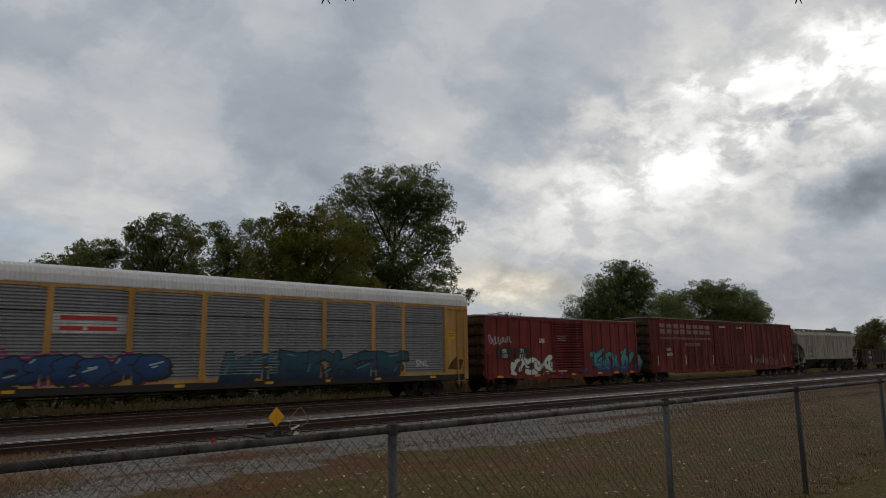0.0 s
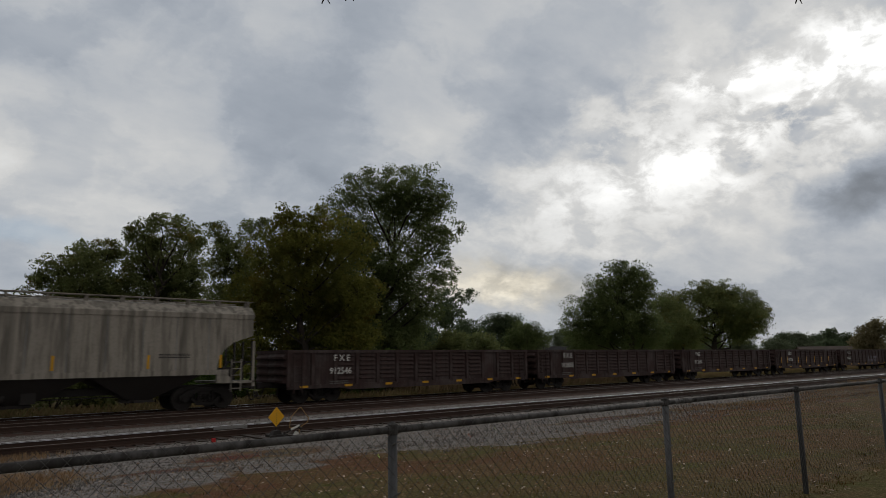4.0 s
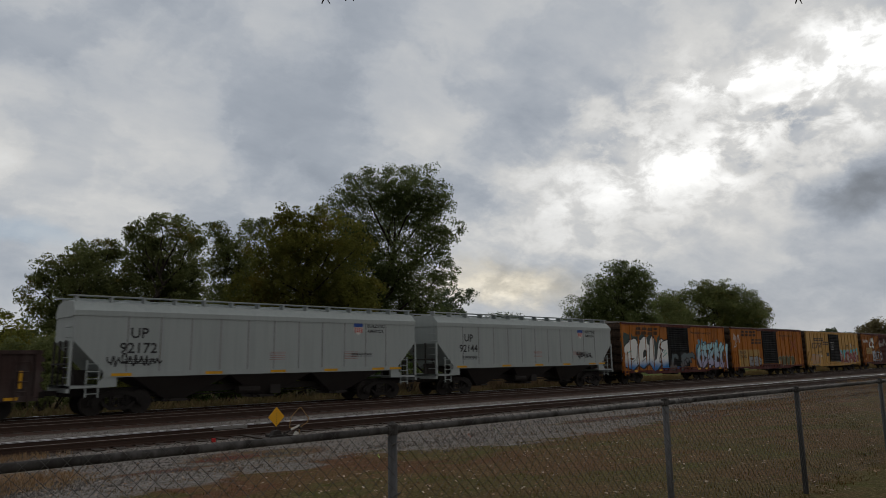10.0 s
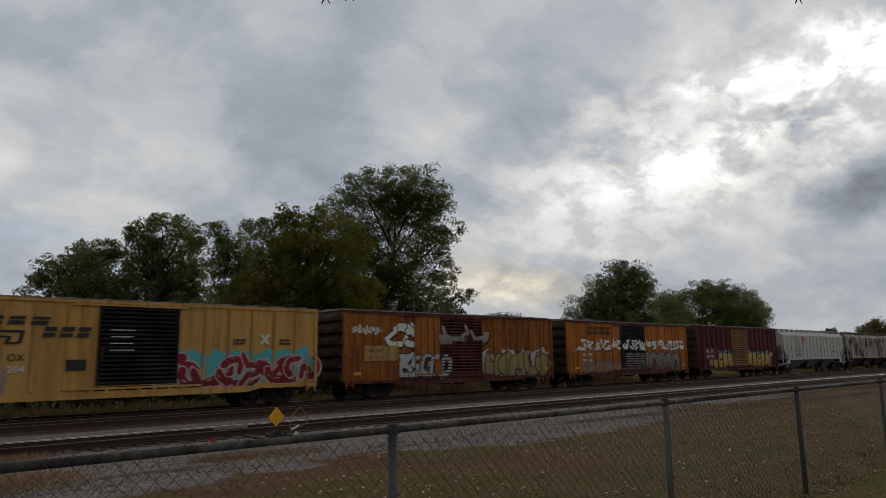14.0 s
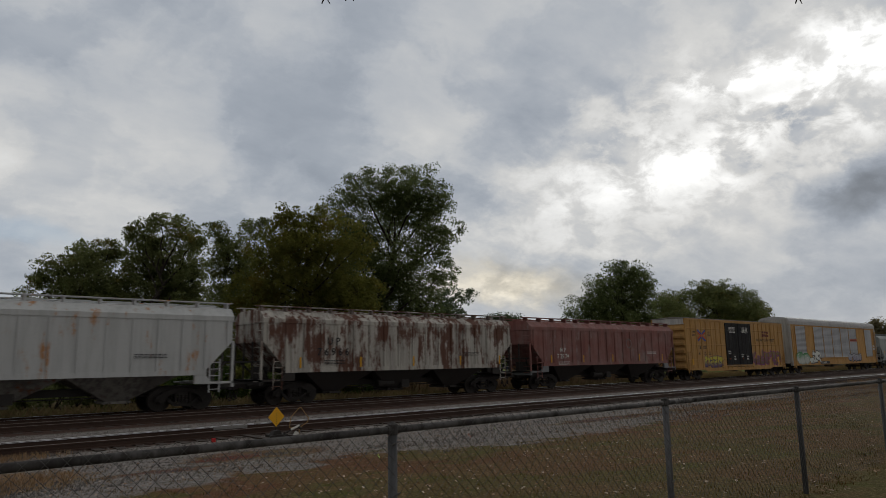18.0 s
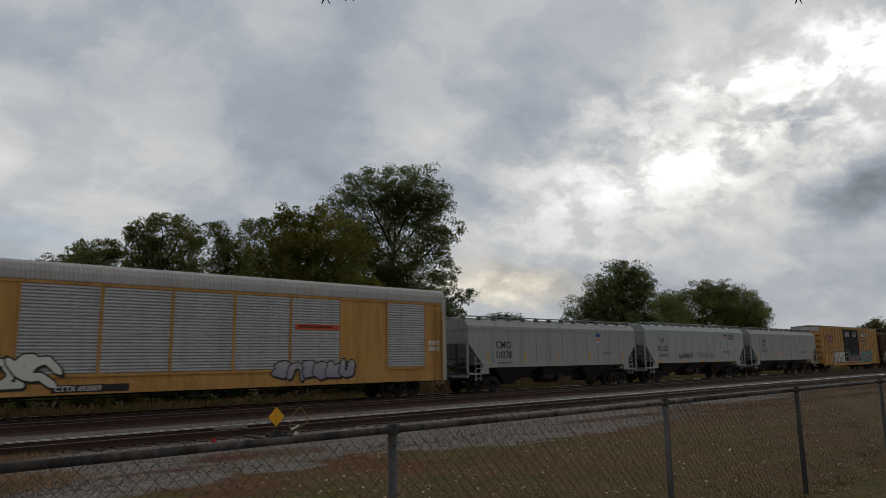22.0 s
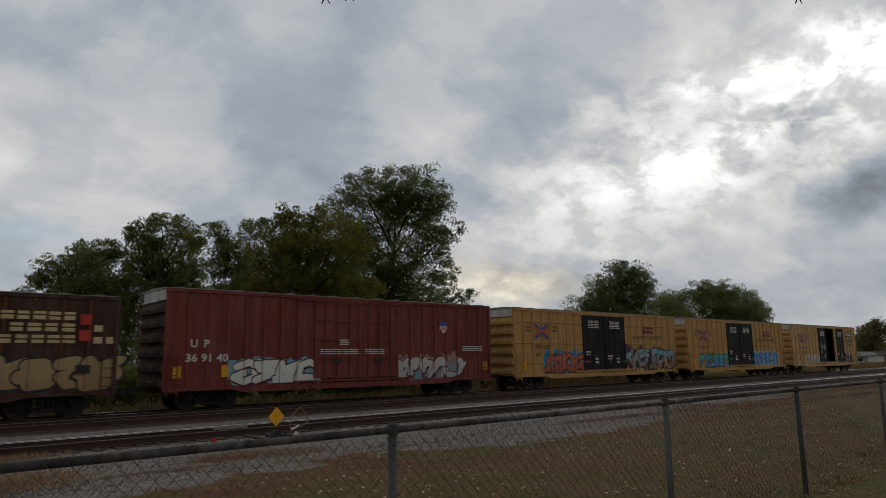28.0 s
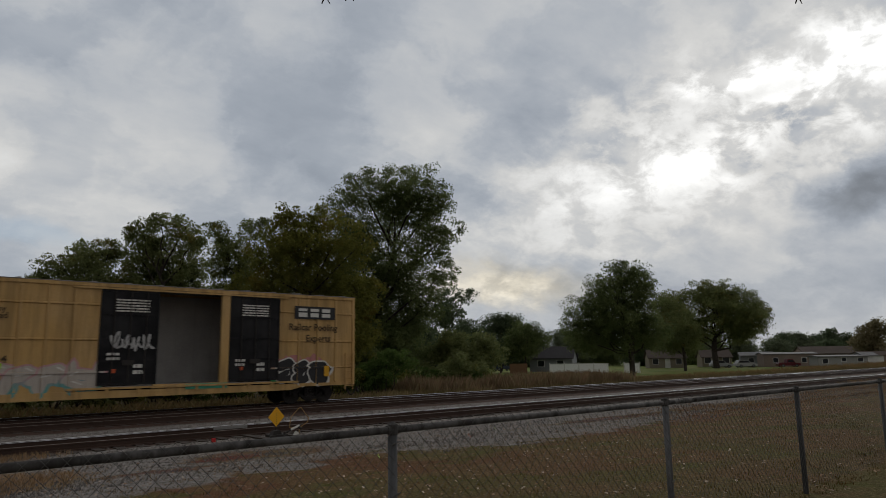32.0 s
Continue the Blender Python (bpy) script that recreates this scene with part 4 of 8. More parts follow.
    if ribbed:
        slope = lambda x: zs if e < x < L - e else zs + (2.86 - zs) * (e - min(x, L - x)) / (e - 0.14)
        for i in range(ribbed + 1):
            x = 0.35 + i * (L - 0.7) / ribbed
            z = slope(x) + 0.02
            part("side_post", Shape().box(x - 0.045, x + 0.045, -1.56, -1.50, z, top - 0.14).box(x - 0.045, x + 0.045, 1.50, 1.56, z, top - 0.14), rail, car)
    else:
        for i in range(1, 12):
            x = 0.8 + i * (L - 1.6) / 12
            part("sheet_seam", Shape().box(x - 0.02, x + 0.02, -1.506, -1.50, zs + 0.05, top - 0.15), seam_stain, car)
    y = -1.566 if ribbed else -1.51
    letter = letter or black_letter
    for i, w in enumerate(words):
        lettering("lettering", w, word_x, word_z - i * word_size * 1.02, word_size, letter, car, y, align="CENTER")
    bars("small_print", word_x - 0.5, word_z - word_size * 1.12 - 0.18, 1.2, 3, letter, car, y, 0.035, 0.04, seed=int(L * 100))
    bars("small_print", L - 4.2, 2.35, 1.3, 3, letter, car, y, 0.03, 0.04, seed=int(L * 90))
    running_gear(car, L, 2.0)
    fit_couplers(car, gaps)
    return car


seam_stain = paint("stained_sheet_seam", (0.25, 0.25, 0.245), 0.5, 0.4, 0.2, 0.6, 26.0, (0.14, 0.09, 0.07))
plain_dark = plain("sooty_underframe_paint", (0.045, 0.040, 0.038), 0.75)


def shield(car, x, z, y=-1.51):
    """Small shield emblem with a blue head and red and white bars."""
    part("emblem", Shape().along_y([(x, z + 0.62), (x + 0.5, z + 0.62), (x + 0.52, z + 0.25), (x + 0.25, z), (x - 0.02, z + 0.25)], y - 0.004, y), white_letter, car)
    part("emblem", Shape().box(x - 0.02, x + 0.52, y - 0.008, y - 0.004, z + 0.42, z + 0.66), blue_ink, car)
    s = Shape()
    for k in range(4):
        s.box(x + 0.03 + k * 0.13, x + 0.09 + k * 0.13, y - 0.008, y - 0.004, z + 0.14, z + 0.40)
    part("emblem", s, red_ink, car)


def corrugated(x0, x1, z0, z1, y, pitch=0.125, deep=0.05):
    s = Shape()
    n = int((z1 - z0) / pitch)
    prof = []
    for i in range(n):
        a = z0 + i * (z1 - z0) / n
        p = (z1 - z0) / n
        prof += [(y, a), (y - deep, a + p * 0.28), (y - deep, a + p * 0.55), (y, a + p * 0.83)]
    prof.append((y, z1))
    return s.sheet(prof, x0, x1)


def autorack(label, s0, L, gaps, panels, panel_mat, frame_mat, roof_mat, posts, wide_panels, words, word_x, top=4.88, end_mat=None):
    car = start_car("autorack_car", label, s0)
    for y0, y1 in ((-1.50, -1.46), (1.46, 1.50)):
        part("side_wall", Shape().box(0.2, L - 0.2, y0, y1, 1.0, top + 0.1), frame_mat if wide_panels else panel_mat, car)
    for y0, y1 in ((-1.55, -1.44), (1.44, 1.55)):
        part("side_sill", Shape().box(0.0, L, y0, y1, 1.14, 1.28), frame_mat, car)
        part("side_sill", Shape().box(0.0, L, y0 + 0.004, y1 - 0.004, 0.86, 1.14), frame_mat if wide_panels else black_iron, car)
        part("top_chord", Shape().box(0.0, L, y0, y1, top - 0.02, top + 0.12), frame_mat, car)
    if not wide_panels:
        for a, b in ((0.05, 1.85), (L - 1.82, L - 0.05)):
            part("end_panel", Shape().box(a, b, -1.56, -1.50, 1.25, top).box(a + 0.1, a + 0.2, -1.60, -1.56, 1.3, top - 0.1).box(a + 0.3, b - 0.3, -1.575, -1.56, 1.6, 2.2), frame_mat, car)
            for c, d in ((a + 0.02, a + 0.10), (a + 0.95, a + 1.03), (b - 0.08, b)):
                part("panel_post", Shape().box(c, d, -1.63, -1.56, 1.25, top - 0.05), frame_mat, car)
            part("panel_rail", Shape().box(a, b, -1.64, -1.56, top - 0.12, top + 0.02), frame_mat, car)
            part("data_frame", Shape().box(a + 0.30, a + 0.80, -1.582, -1.576, 3.1, 3.5), yellow_mark, car)
            bars("small_print", a + 0.34, 3.42, 0.42, 3, black_letter, car, -1.583, 0.04, 0.05, 7)
            part("rust_patch", Shape().along_y([(a + 0.25, 1.45), (a + 1.2, 1.38), (a + 1.45, 1.9), (a + 0.9, 2.15), (a + 0.5, 1.8)], -1.580, -1.577), paint("rust_scrape", (0.11, 0.055, 0.025), 0.7, 0.4, 0.1, 0.8, 28.0), car)
            part("roof_cap", Shape().box(a + (0.0 if a < 1 else 1.3), a + (0.5 if a < 1 else 1.78), -1.62, -1.40, top + 0.10, top + 0.34), roof_mat, car, "white corner cap under the roof")
    part("deck", Shape().box(0.05, L - 0.05, -1.44, 1.44, 1.0, 1.1), black_iron, car)
    for x0, x1 in panels:
        p = part("panel", corrugated(x0, x1, 1.62 if wide_panels else 1.42, top - 0.04, -1.505), panel_mat, car, "corrugated galvanised side panel")
        if wide_panels:
            f = Shape()
            f.box(x0 - 0.07, x0, -1.56, -1.50, 1.5, top)
            f.box(x1, x1 + 0.07, -1.56, -1.50, 1.5, top)
            f.box(x0, x1, -1.56, -1.50, 1.5, 1.62)
            part("panel_frame", f, frame_mat, p)
        for z in (2.35, 3.14, 3.95):
            part("panel_joint", Shape().box(x0, x1, -1.548, -1.505, z - 0.018, z + 0.018), black_iron if not wide_panels else panel_mat, p)
    for x in posts:
        part("side_post", Shape().box(x - 0.12, x + 0.12, -1.575, -1.50, 1.2, top + 0.05).box(x - 0.30, x + 0.30, -1.57, -1.50, top - 0.06, top + 0.06).along_y([(x - 0.2, 1.2), (x + 0.2, 1.2), (x + 0.12, 1.7), (x - 0.12, 1.7)], -1.57, -1.50), frame_mat, car)
    # arched roof, folded crosswise
    n = int(L / 0.16)
    s = Shape()
    arc = [(-1.56, top + 0.10), (-1.56, top + 0.42), (-1.44, top + 0.66), (-1.10, top + 0.82), (0, top + 0.92), (1.10, top + 0.82), (1.44, top + 0.66), (1.56, top + 0.42), (1.56, top + 0.10)]
    s.along_x(arc, 0.05, L - 0.05)
    part("roof", s, roof_mat, car)
    seam = Shape()
    wide = [(y * 1.02, z + 0.03) for y, z in arc]
    for (ya, za), (yb, zb) in zip(wide, wide[1:]):
        seam.face([(-0.045, ya, za), (0.045, ya, za), (0.045, yb, zb), (-0.045, yb, zb)])
        seam.face([(-0.08, ya / 1.02, za - 0.03), (-0.045, ya, za), (-0.045, yb, zb), (-0.08, yb / 1.02, zb - 0.03)])
        seam.face([(0.08, ya / 1.02, za - 0.03), (0.045, ya, za), (0.045, yb, zb), (0.08, yb / 1.02, zb - 0.03)])
    ridges = Shape()
    for i in range(n):
        k = len(ridges.v)
        x = 0.13 + i * (L - 0.26) / (n - 1)
        ridges.v += [(a + x, b, c) for a, b, c in seam.v]
        ridges.f += [tuple(q + k for q in fc) for fc in seam.f]
    tagged(part("roof_ridge", ridges, roof_mat, car), kind="stuff")
    # end doors, corner posts, ladders
    for x, o in ((0.0, 1), (L, -1)):
        for j in range(4):
            y0 = -1.42 + j * 0.72
            part("end_door", Shape().box(min(x + o * 0.02, x + o * 0.07), max(x + o * 0.02, x + o * 0.07), y0, y0 + 0.68, 1.1, top + 0.62), end_mat or frame_mat, car)
        for y0, y1 in ((-1.58, -1.40), (1.40, 1.58)):
            part("corner_post", Shape().box(min(x, x + o * 0.3), max(x, x + o * 0.3), y0, y1, 0.86, top + 0.35), end_mat or frame_mat, car)
        ladder(car, min(x + o * 0.32, x + o * 0.78), 0.6, top - 0.3, 0.46, frame_mat, -1.62)
    if words:
        part("number_board", Shape().box(word_x - 0.1, word_x + 2.6, -1.565, -1.55, 0.94, 1.22), black_letter, car, "black number board")
        lettering("lettering", words, word_x, 0.99, 0.27, white_letter, car, -1.57)
    running_gear(car, L, 2.6)
    fit_couplers(car, gaps)
    return car


# ---- the cars, from the first to pass to the last ----
galv = paint("galvanised_panel", (0.235, 0.245, 0.255), 0.12, 0.0, 0.2, 0.45)
galv2 = paint("bright_galvanised_panel", (0.44, 0.455, 0.48), 0.10, 0.0, 0.2, 0.4, 2.0)
white_roof = paint("white_roof_sheet", (0.72, 0.73, 0.74), 0.08, 0.0, 0.1, 0.5, 1.0)
silver_roof = paint("silver_roof_sheet", (0.44, 0.44, 0.44), 0.10, 0.0, 0.1, 0.4, 2.0)
rack_yellow = paint("rack_yellow", (0.50, 0.28, 0.085), 0.22, 0.05, 0.15, 0.55)
posts = [2.72, 5.58, 8.44, 11.40, 14.27, 17.31, 20.22, 22.16]
auto = autorack("grey corrugated autorack with yellow posts, white roof and blue graffiti", -601.7, 26.85, (1.4, 1.39),
                [(1.9, 2.6)] + [(a + 0.12, b - 0.12) for a, b in zip(posts, posts[1:] + [25.0])], galv, rack_yellow, white_roof, posts, False, "TTGX 979795", 2.2)
spread = [(a - 0.12, a + 0.12) for a in posts]
part("emblem_ground", Shape().box(5.72, 8.30, -1.552, -1.547, 3.14, 3.93), paint("white_emblem_ground", (0.62, 0.62, 0.62)), auto)
s = Shape()
for a, b, c, d in ((5.95, 7.96, 3.64, 3.80), (5.95, 6.75, 3.24, 3.40), (6.90, 7.96, 3.24, 3.40)):
    s.box(a, b, -1.558, -1.553, c, d)
part("emblem", s, red_ink, auto, "red emblem bars")
deep_blue = spray("blue_graffiti", (0.035, 0.085, 0.20), (0.015, 0.028, 0.085), 0.9, 2.2, 0.35)
pink = spray("pink_overspray", (0.22, 0.05, 0.13), (0.17, 0.04, 0.11), 0.9, 2.2, 0.5)
graffiti(auto, 1.0, 9.6, 1.22, 2.3, 7, deep_blue, black_letter, 11, "bubble", spread, -1.548, -1.58, pink, spray("pale_strokes", (0.4, 0.5, 0.5), (0.3, 0.3, 0.2), 1, 2))
graffiti(auto, 12.2, 21.8, 1.05, 2.45, 7, spray("dark_blue_graffiti", (0.03, 0.09, 0.13), (0.015, 0.03, 0.06), 1, 2.1, 0.4), black_letter, 12, "block", spread, -1.548, -1.58, None, spray("teal_strokes", (0.10, 0.25, 0.28), (0.1, 0.2, 0.3), 1, 2))
lettering("lettering", "SNL", 23.0, 1.62, 0.5, white_letter, auto, -1.56)
reflectors(auto, [4.5, 10.5, 14.5, 17.5, 20.5, 24.2], 0.98, 0.4, 0.12, yellow_mark)

white_fill = spray("white_graffiti", (0.66, 0.68, 0.64), (0.56, 0.60, 0.56), 0.8, 2.2, 0.06)
red1 = paint("red_boxcar_paint", (0.205, 0.036, 0.031), 0.40, 0.10, 0.08)
box1, ribs = boxcar("boxcar", "dull red boxcar with white script and teal graffiti", -573.42, 16.03, 4.52, red1, [(6.15, 9.55, red1, "ridged")], (1.39, 1.75), (6, 6), None, None, sill=red1)
part("roof_patch", Shape().box(5.9, 10.2, -1.58, -1.2, 4.50, 4.58), zinc, box1)
for x, w1, w2 in ((1.15, "BK", "150"), (2.72, "TY", "612")):
    part("stencil_ground", Shape().box(x - 0.15, x + 1.15, -1.562, -1.556, 1.98, 2.62), black_letter, box1)
    lettering("lettering", w1, x + 0.5, 2.32, 0.34, white_letter, box1, -1.567, align="CENTER")
    lettering("lettering", w2, x + 0.5, 2.02, 0.34, white_letter, box1, -1.567, align="CENTER")
graffiti(box1, 2.5, 7.5, 0.85, 2.15, 5, white_fill, spray("green_outline", (0.03, 0.07, 0.05), (0.02, 0.05, 0.03), 1, 2), 21, "spiky", ribs)
teal = spray("teal_graffiti", (0.06, 0.27, 0.29), (0.03, 0.06, 0.20), 1.0, 2.0, 0.25)
graffiti(box1, 9.6, 15.8, 0.88, 2.55, 6, teal, black_letter, 22, "spiky", ribs, shine=spray("pink_strokes", (0.4, 0.28, 0.27), (0.3, 0.2, 0.2), 1, 2))
graffiti(box1, 0.4, 2.2, 2.75, 3.35, 4, spray("grey_tag", (0.4, 0.42, 0.42), (0.3, 0.3, 0.3), 2.7, 3.4), paint("red_edge", BRICK), 23, "script", ribs)
bars("small_print", 4.9, 3.2, 0.5, 2, white_letter, box1, -1.556, 0.12, 0.03, 3)
bars("small_print", 6.7, 3.35, 0.9, 3, white_letter, box1, -1.59, 0.03, 0.1, 4)
reflectors(box1, [1.2, 4.6, 8.3, 11.2, 13.2, 15.2], 0.84, 0.5, 0.13, yellow_mark)

red2 = paint("faded_red_boxcar_paint", (0.185, 0.034, 0.030), 0.88, 0.35, 0.08, 0.6, 3.0, (0.035, 0.018, 0.012))
box2, ribs = boxcar("boxcar", "long faded maroon boxcar with double plug doors and rust stains", -555.6, 26.75, 4.95, red2, [(10.2, 13.3, red2, "plug"), (13.3, 16.5, red2, "plug")], (1.75, 1.45), (9, 9), zb=0.80)
ghost = spray("ghost_lettering", (0.27, 0.16, 0.145), (0.22, 0.10, 0.09), 3, 4.4, 0.85)
block_words("faded_name", 1.5, 3.75, 8.2, 0.78, 8, ghost, box2, -1.562)
bars("faded_slogan", 1.5, 3.48, 8.2, 1, ghost, box2, -1.562, 0.17, 0.05, 8)
bars("faded_number", 5.2, 3.05, 2.6, 1, ghost, box2, -1.562, 0.28, 0.05, 18)
lettering("lettering", "SOU", 2.3, 2.40, 0.34, white_letter, box2, -1.562)
lettering("lettering", "42478", 2.3, 2.02, 0.34, white_letter, box2, -1.562)
for k in (10.6, 13.9):
    bars("small_print", k + 0.6, 4.55, 1.2, 2, white_letter, box2, -1.58, 0.05, 0.05, 9)
graffiti(box2, 17.2, 23.0, 1.0, 1.9, 7, spray("thin_white_tag", (0.26, 0.19, 0.18), (0.2, 0.12, 0.11), 1, 2, 0.6), red2, 24, "script", ribs)
reflectors(box2, [1.0, 5.2, 9.8, 17.0, 19.6, 24.4, 26.2], 1.3, 0.09, 0.75, pale_mark)

hop1 = hopper("beige-grey curved-side covered hopper with dark soot streaks", -527.4, 17.8, (1.45, 1.52), paint("dirty_beige_grey", (0.33, 0.30, 0.255), 0.55, 0.0, 0.1, 0.6, 4.0), ("TILX", "54992"), 3.4, 2.55, 0.42, 3, 0, curved=True, top=4.02)
reflectors(hop1, [2.4, 6.2, 9.8, 13.2, 16.2], 1.75, 0.10, 0.55, yellow_mark, -1.506)

rust_brown = (0.058, 0.036, 0.033)
gon = paint("brown_black_gondola_paint", rust_brown, 0.4, 0.25, 0.25, 0.65, 5.0, (0.028, 0.016, 0.012))
gondola("dark brown gondola with ribbed sides and yellow reflectors", -508.05, (1.5, 1.0), ("F X E", "912546"), 2.5, 6, gon, seed=31)
gondola("dark brown gondola with pressed side panels, faded stencils", -490.5, (1.0, 1.1), ("F X E", "912655"), 2.6, 6, gon, seed=32)
gondola("dark brown gondola with pressed side panels and white number", -472.73, (1.1, 1.2), ("FXE", "912531"), 2.2, 6, gon, seed=33)
gondola("dark brown gondola with upright yellow reflectors on its posts", -454.9, (1.2, 1.15), ("FSRR", "116708"), 3.0, 6, gon, seed=34, tall=(1.3, 2.75, 5.5, 7.6, 9.8, 11.8, 13.9, 15.9))
gon6 = gondola("dark brown gondola with grey tags low on its side", -437.15, (1.15, 1.24), ("F X E", "911839"), 2.4, 6, gon, seed=35)
gon7 = gondola("dark brown plain-sided gondola with a faded stencil", -419.33, (1.24, 0.9), ("F  X  E", "91 82 75"), 4.6, 6, gon, L=16.85, louvres=False, seed=36, tall=(0.45, 6.0, 11.5, 16.2))
graffiti(gon6, 9.5, 12.6, 0.95, 1.75, 3, spray("violet_grey_tag", (0.12, 0.11, 0.14), (0.08, 0.06, 0.08), 1, 1.7, 0.5), gon, 37, "block", (), -1.53, -1.53)

pale1 = paint("pale_grey_hopper_paint", PALE, 0.06, 0.0, 0.05, 0.5, 6.0)
for s0, L, num, seed in ((-401.65, 16.78, "92172", 1), (-383.5, 16.68, "92144", 2)):
    h = hopper("clean pale grey covered hopper with black lettering", s0, L, (1.2, 1.3), pale1, ("UP", num), 2.5, 2.98, 0.58, 3)
    shield(h, 12.75, 3.22)
    lettering("lettering", "BUILDING", 13.55, 3.62, 0.24, black_letter, h, -1.51)
    lettering("lettering", "AMERICA", 13.55, 3.36, 0.24, black_letter, h, -1.51)
    reflectors(h, [1.9, 5.6, 8.6, 11.4, 14.2, 15.3], 1.50, 0.75, 0.11, yellow_mark, -1.55)
    for k in (8.2, 12.2):
        bars("red_print", k, 2.42, 0.8, 5, paint("faded_red_print", (0.42, 0.24, 0.22)), h, -1.506, 0.03, 0.05, seed)
    graffiti(h, 1.3 if seed == 1 else 12.6, 3.4 if seed == 1 else 14.2, 1.9, 2.35, 5, black_letter, pale1, 38 + seed, "script", (), -1.506, -1.506)

rust_orange = paint("rusting_orange_boxcar_paint", ORANGE, 0.35, 0.55, 0.15, 0.6, 7.0, (0.13, 0.04, 0.012))
rust_orange2 = paint("deep_rusted_orange_paint", (0.30, 0.105, 0.02), 0.45, 0.7, 0.10, 0.65, 8.0, (0.085, 0.026, 0.012))
maroon_edge = paint("rusted_maroon_roof", (0.10, 0.025, 0.022), 0.4, 0.4, 0.2, 0.6, 7.0)
black_door = paint("black_door_paint", SOOT, 0.3, 0.05, 0.15, 0.55, 7.0)
ghost_black = paint("faded_black_lettering", (0.10, 0.055, 0.03), 0.4, 0.3, 0.1, 0.6, 7.0)

box3, ribs = boxcar("boxcar", "rusty orange boxcar covered in white and blue graffiti", -365.6, 15.85, 4.48, rust_orange, [(6.3, 9.5, black_door, "ridged")], (1.21, 1.3), (6, 6), None, maroon_edge, sill=maroon_edge)
block_words("faded_name", 1.8, 3.62, 3.2, 0.55, 4, ghost_black, box3, -1.562, 0.25)
lettering("faded_slogan", "The nationwide boxcar pool", 9.85, 3.80, 0.30, ghost_black, box3, -1.562)
graffiti(box3, 0.2, 8.3, 0.85, 3.35, 5, spray("white_to_blue_graffiti", (0.72, 0.74, 0.72), (0.03, 0.17, 0.46), 1.1, 1.9, 0.04), black_letter, 42, "bubble", ribs, cloud=spray("dark_green_pink_cloud", (0.05, 0.08, 0.075), (0.12, 0.06, 0.10), 0.9, 2.6), shine=spray("teal_dabs", (0.25, 0.55, 0.5), (0.3, 0.16, 0.18), 1, 2.6))
graffiti(box3, 6.6, 9.6, 0.95, 2.2, 3, spray("dim_teal_graffiti", (0.10, 0.13, 0.14), (0.12, 0.10, 0.10), 1, 2), black_letter, 43, "spiky", (), -1.58, -1.58)
graffiti(box3, 10.8, 15.75, 0.95, 3.15, 5, spray("cyan_to_violet_graffiti", (0.34, 0.58, 0.64), (0.36, 0.34, 0.50), 1.2, 2.7, 0.05), black_letter, 44, "block", ribs, cloud=spray("brown_shadow_cloud", (0.10, 0.27, 0.36), (0.05, 0.03, 0.03), 1.6, 3.2))
reflectors(box3, [1.6, 5.0, 7.0, 11.0, 12.2, 14.6], 0.86, 0.4, 0.13, yellow_mark)

box4, ribs = boxcar("boxcar", "rusty orange boxcar with pale yellow patch and faded name", -348.45, 15.86, 4.48, rust_orange, [(6.3, 9.55, black_door, "ridged")], (1.3, 1.25), (6, 6), None, maroon_edge, sill=maroon_edge)
part("roof_patch", Shape().box(6.0, 9.8, -1.58, -1.2, 4.47, 4.55), zinc, box4)
patch = Shape()
on_side(patch, [(1.25, 0.9), (5.6, 0.9), (5.6, 2.5), (1.25, 2.5)], ribs, -1.5, -1.555, 0.004)
part("repainted_patch", patch, paint("pale_yellow_patch", (0.42, 0.27, 0.09), 0.3, 0.1), box4)
block_words("faded_name", 1.9, 3.72, 3.2, 0.5, 4, ghost_black, box4, -1.562, 0.25)
block_words("faded_name", 3.9, 3.02, 2.2, 0.45, 3, ghost_black, box4, -1.562, 0.25, 5)
lettering("faded_slogan", "The nationwide boxcar pool", 9.95, 3.80, 0.30, ghost_black, box4, -1.562)
lettering("lettering", "RB  OX", 1.5, 2.12, 0.36, brown_letter, box4, -1.565)
lettering("lettering", "34  656", 1.6, 1.72, 0.36, brown_letter, box4, -1.565)
graffiti(box4, 3.2, 5.6, 0.95, 1.9, 3, spray("blue_grey_tag", (0.27, 0.29, 0.30), (0.25, 0.25, 0.27), 1, 1.9), brown_letter, 46, "block", ribs)
graffiti(box4, 9.7, 13.4, 0.95, 1.9, 5, spray("camouflage_graffiti", (0.10, 0.10, 0.05), (0.06, 0.07, 0.04), 1, 1.9, 0.5), spray("tan_edge", (0.25, 0.22, 0.14), (0.2, 0.17, 0.1), 1, 2), 47, "bubble", ribs)
part("faded_cross", Shape().along_y([(12.6, 3.5), (12.8, 3.6), (14.4, 2.5), (14.2, 2.4)], -1.565, -1.558).along_y([(14.2, 3.6), (14.4, 3.5), (12.8, 2.3), (12.6, 2.45)], -1.57, -1.565), paint("faded_red_cross", (0.36, 0.10, 0.03)), box4)
graffiti(box4, 0.35, 1.3, 2.6, 3.9, 2, spray("white_scribble", (0.45, 0.4, 0.36), (0.4, 0.35, 0.3), 2, 4), rust_orange, 48, "spiky", ribs)
reflectors(box4, [1.35, 5.95, 9.75, 12.6, 15.0], 1.0, 0.10, 0.6, yellow_mark)

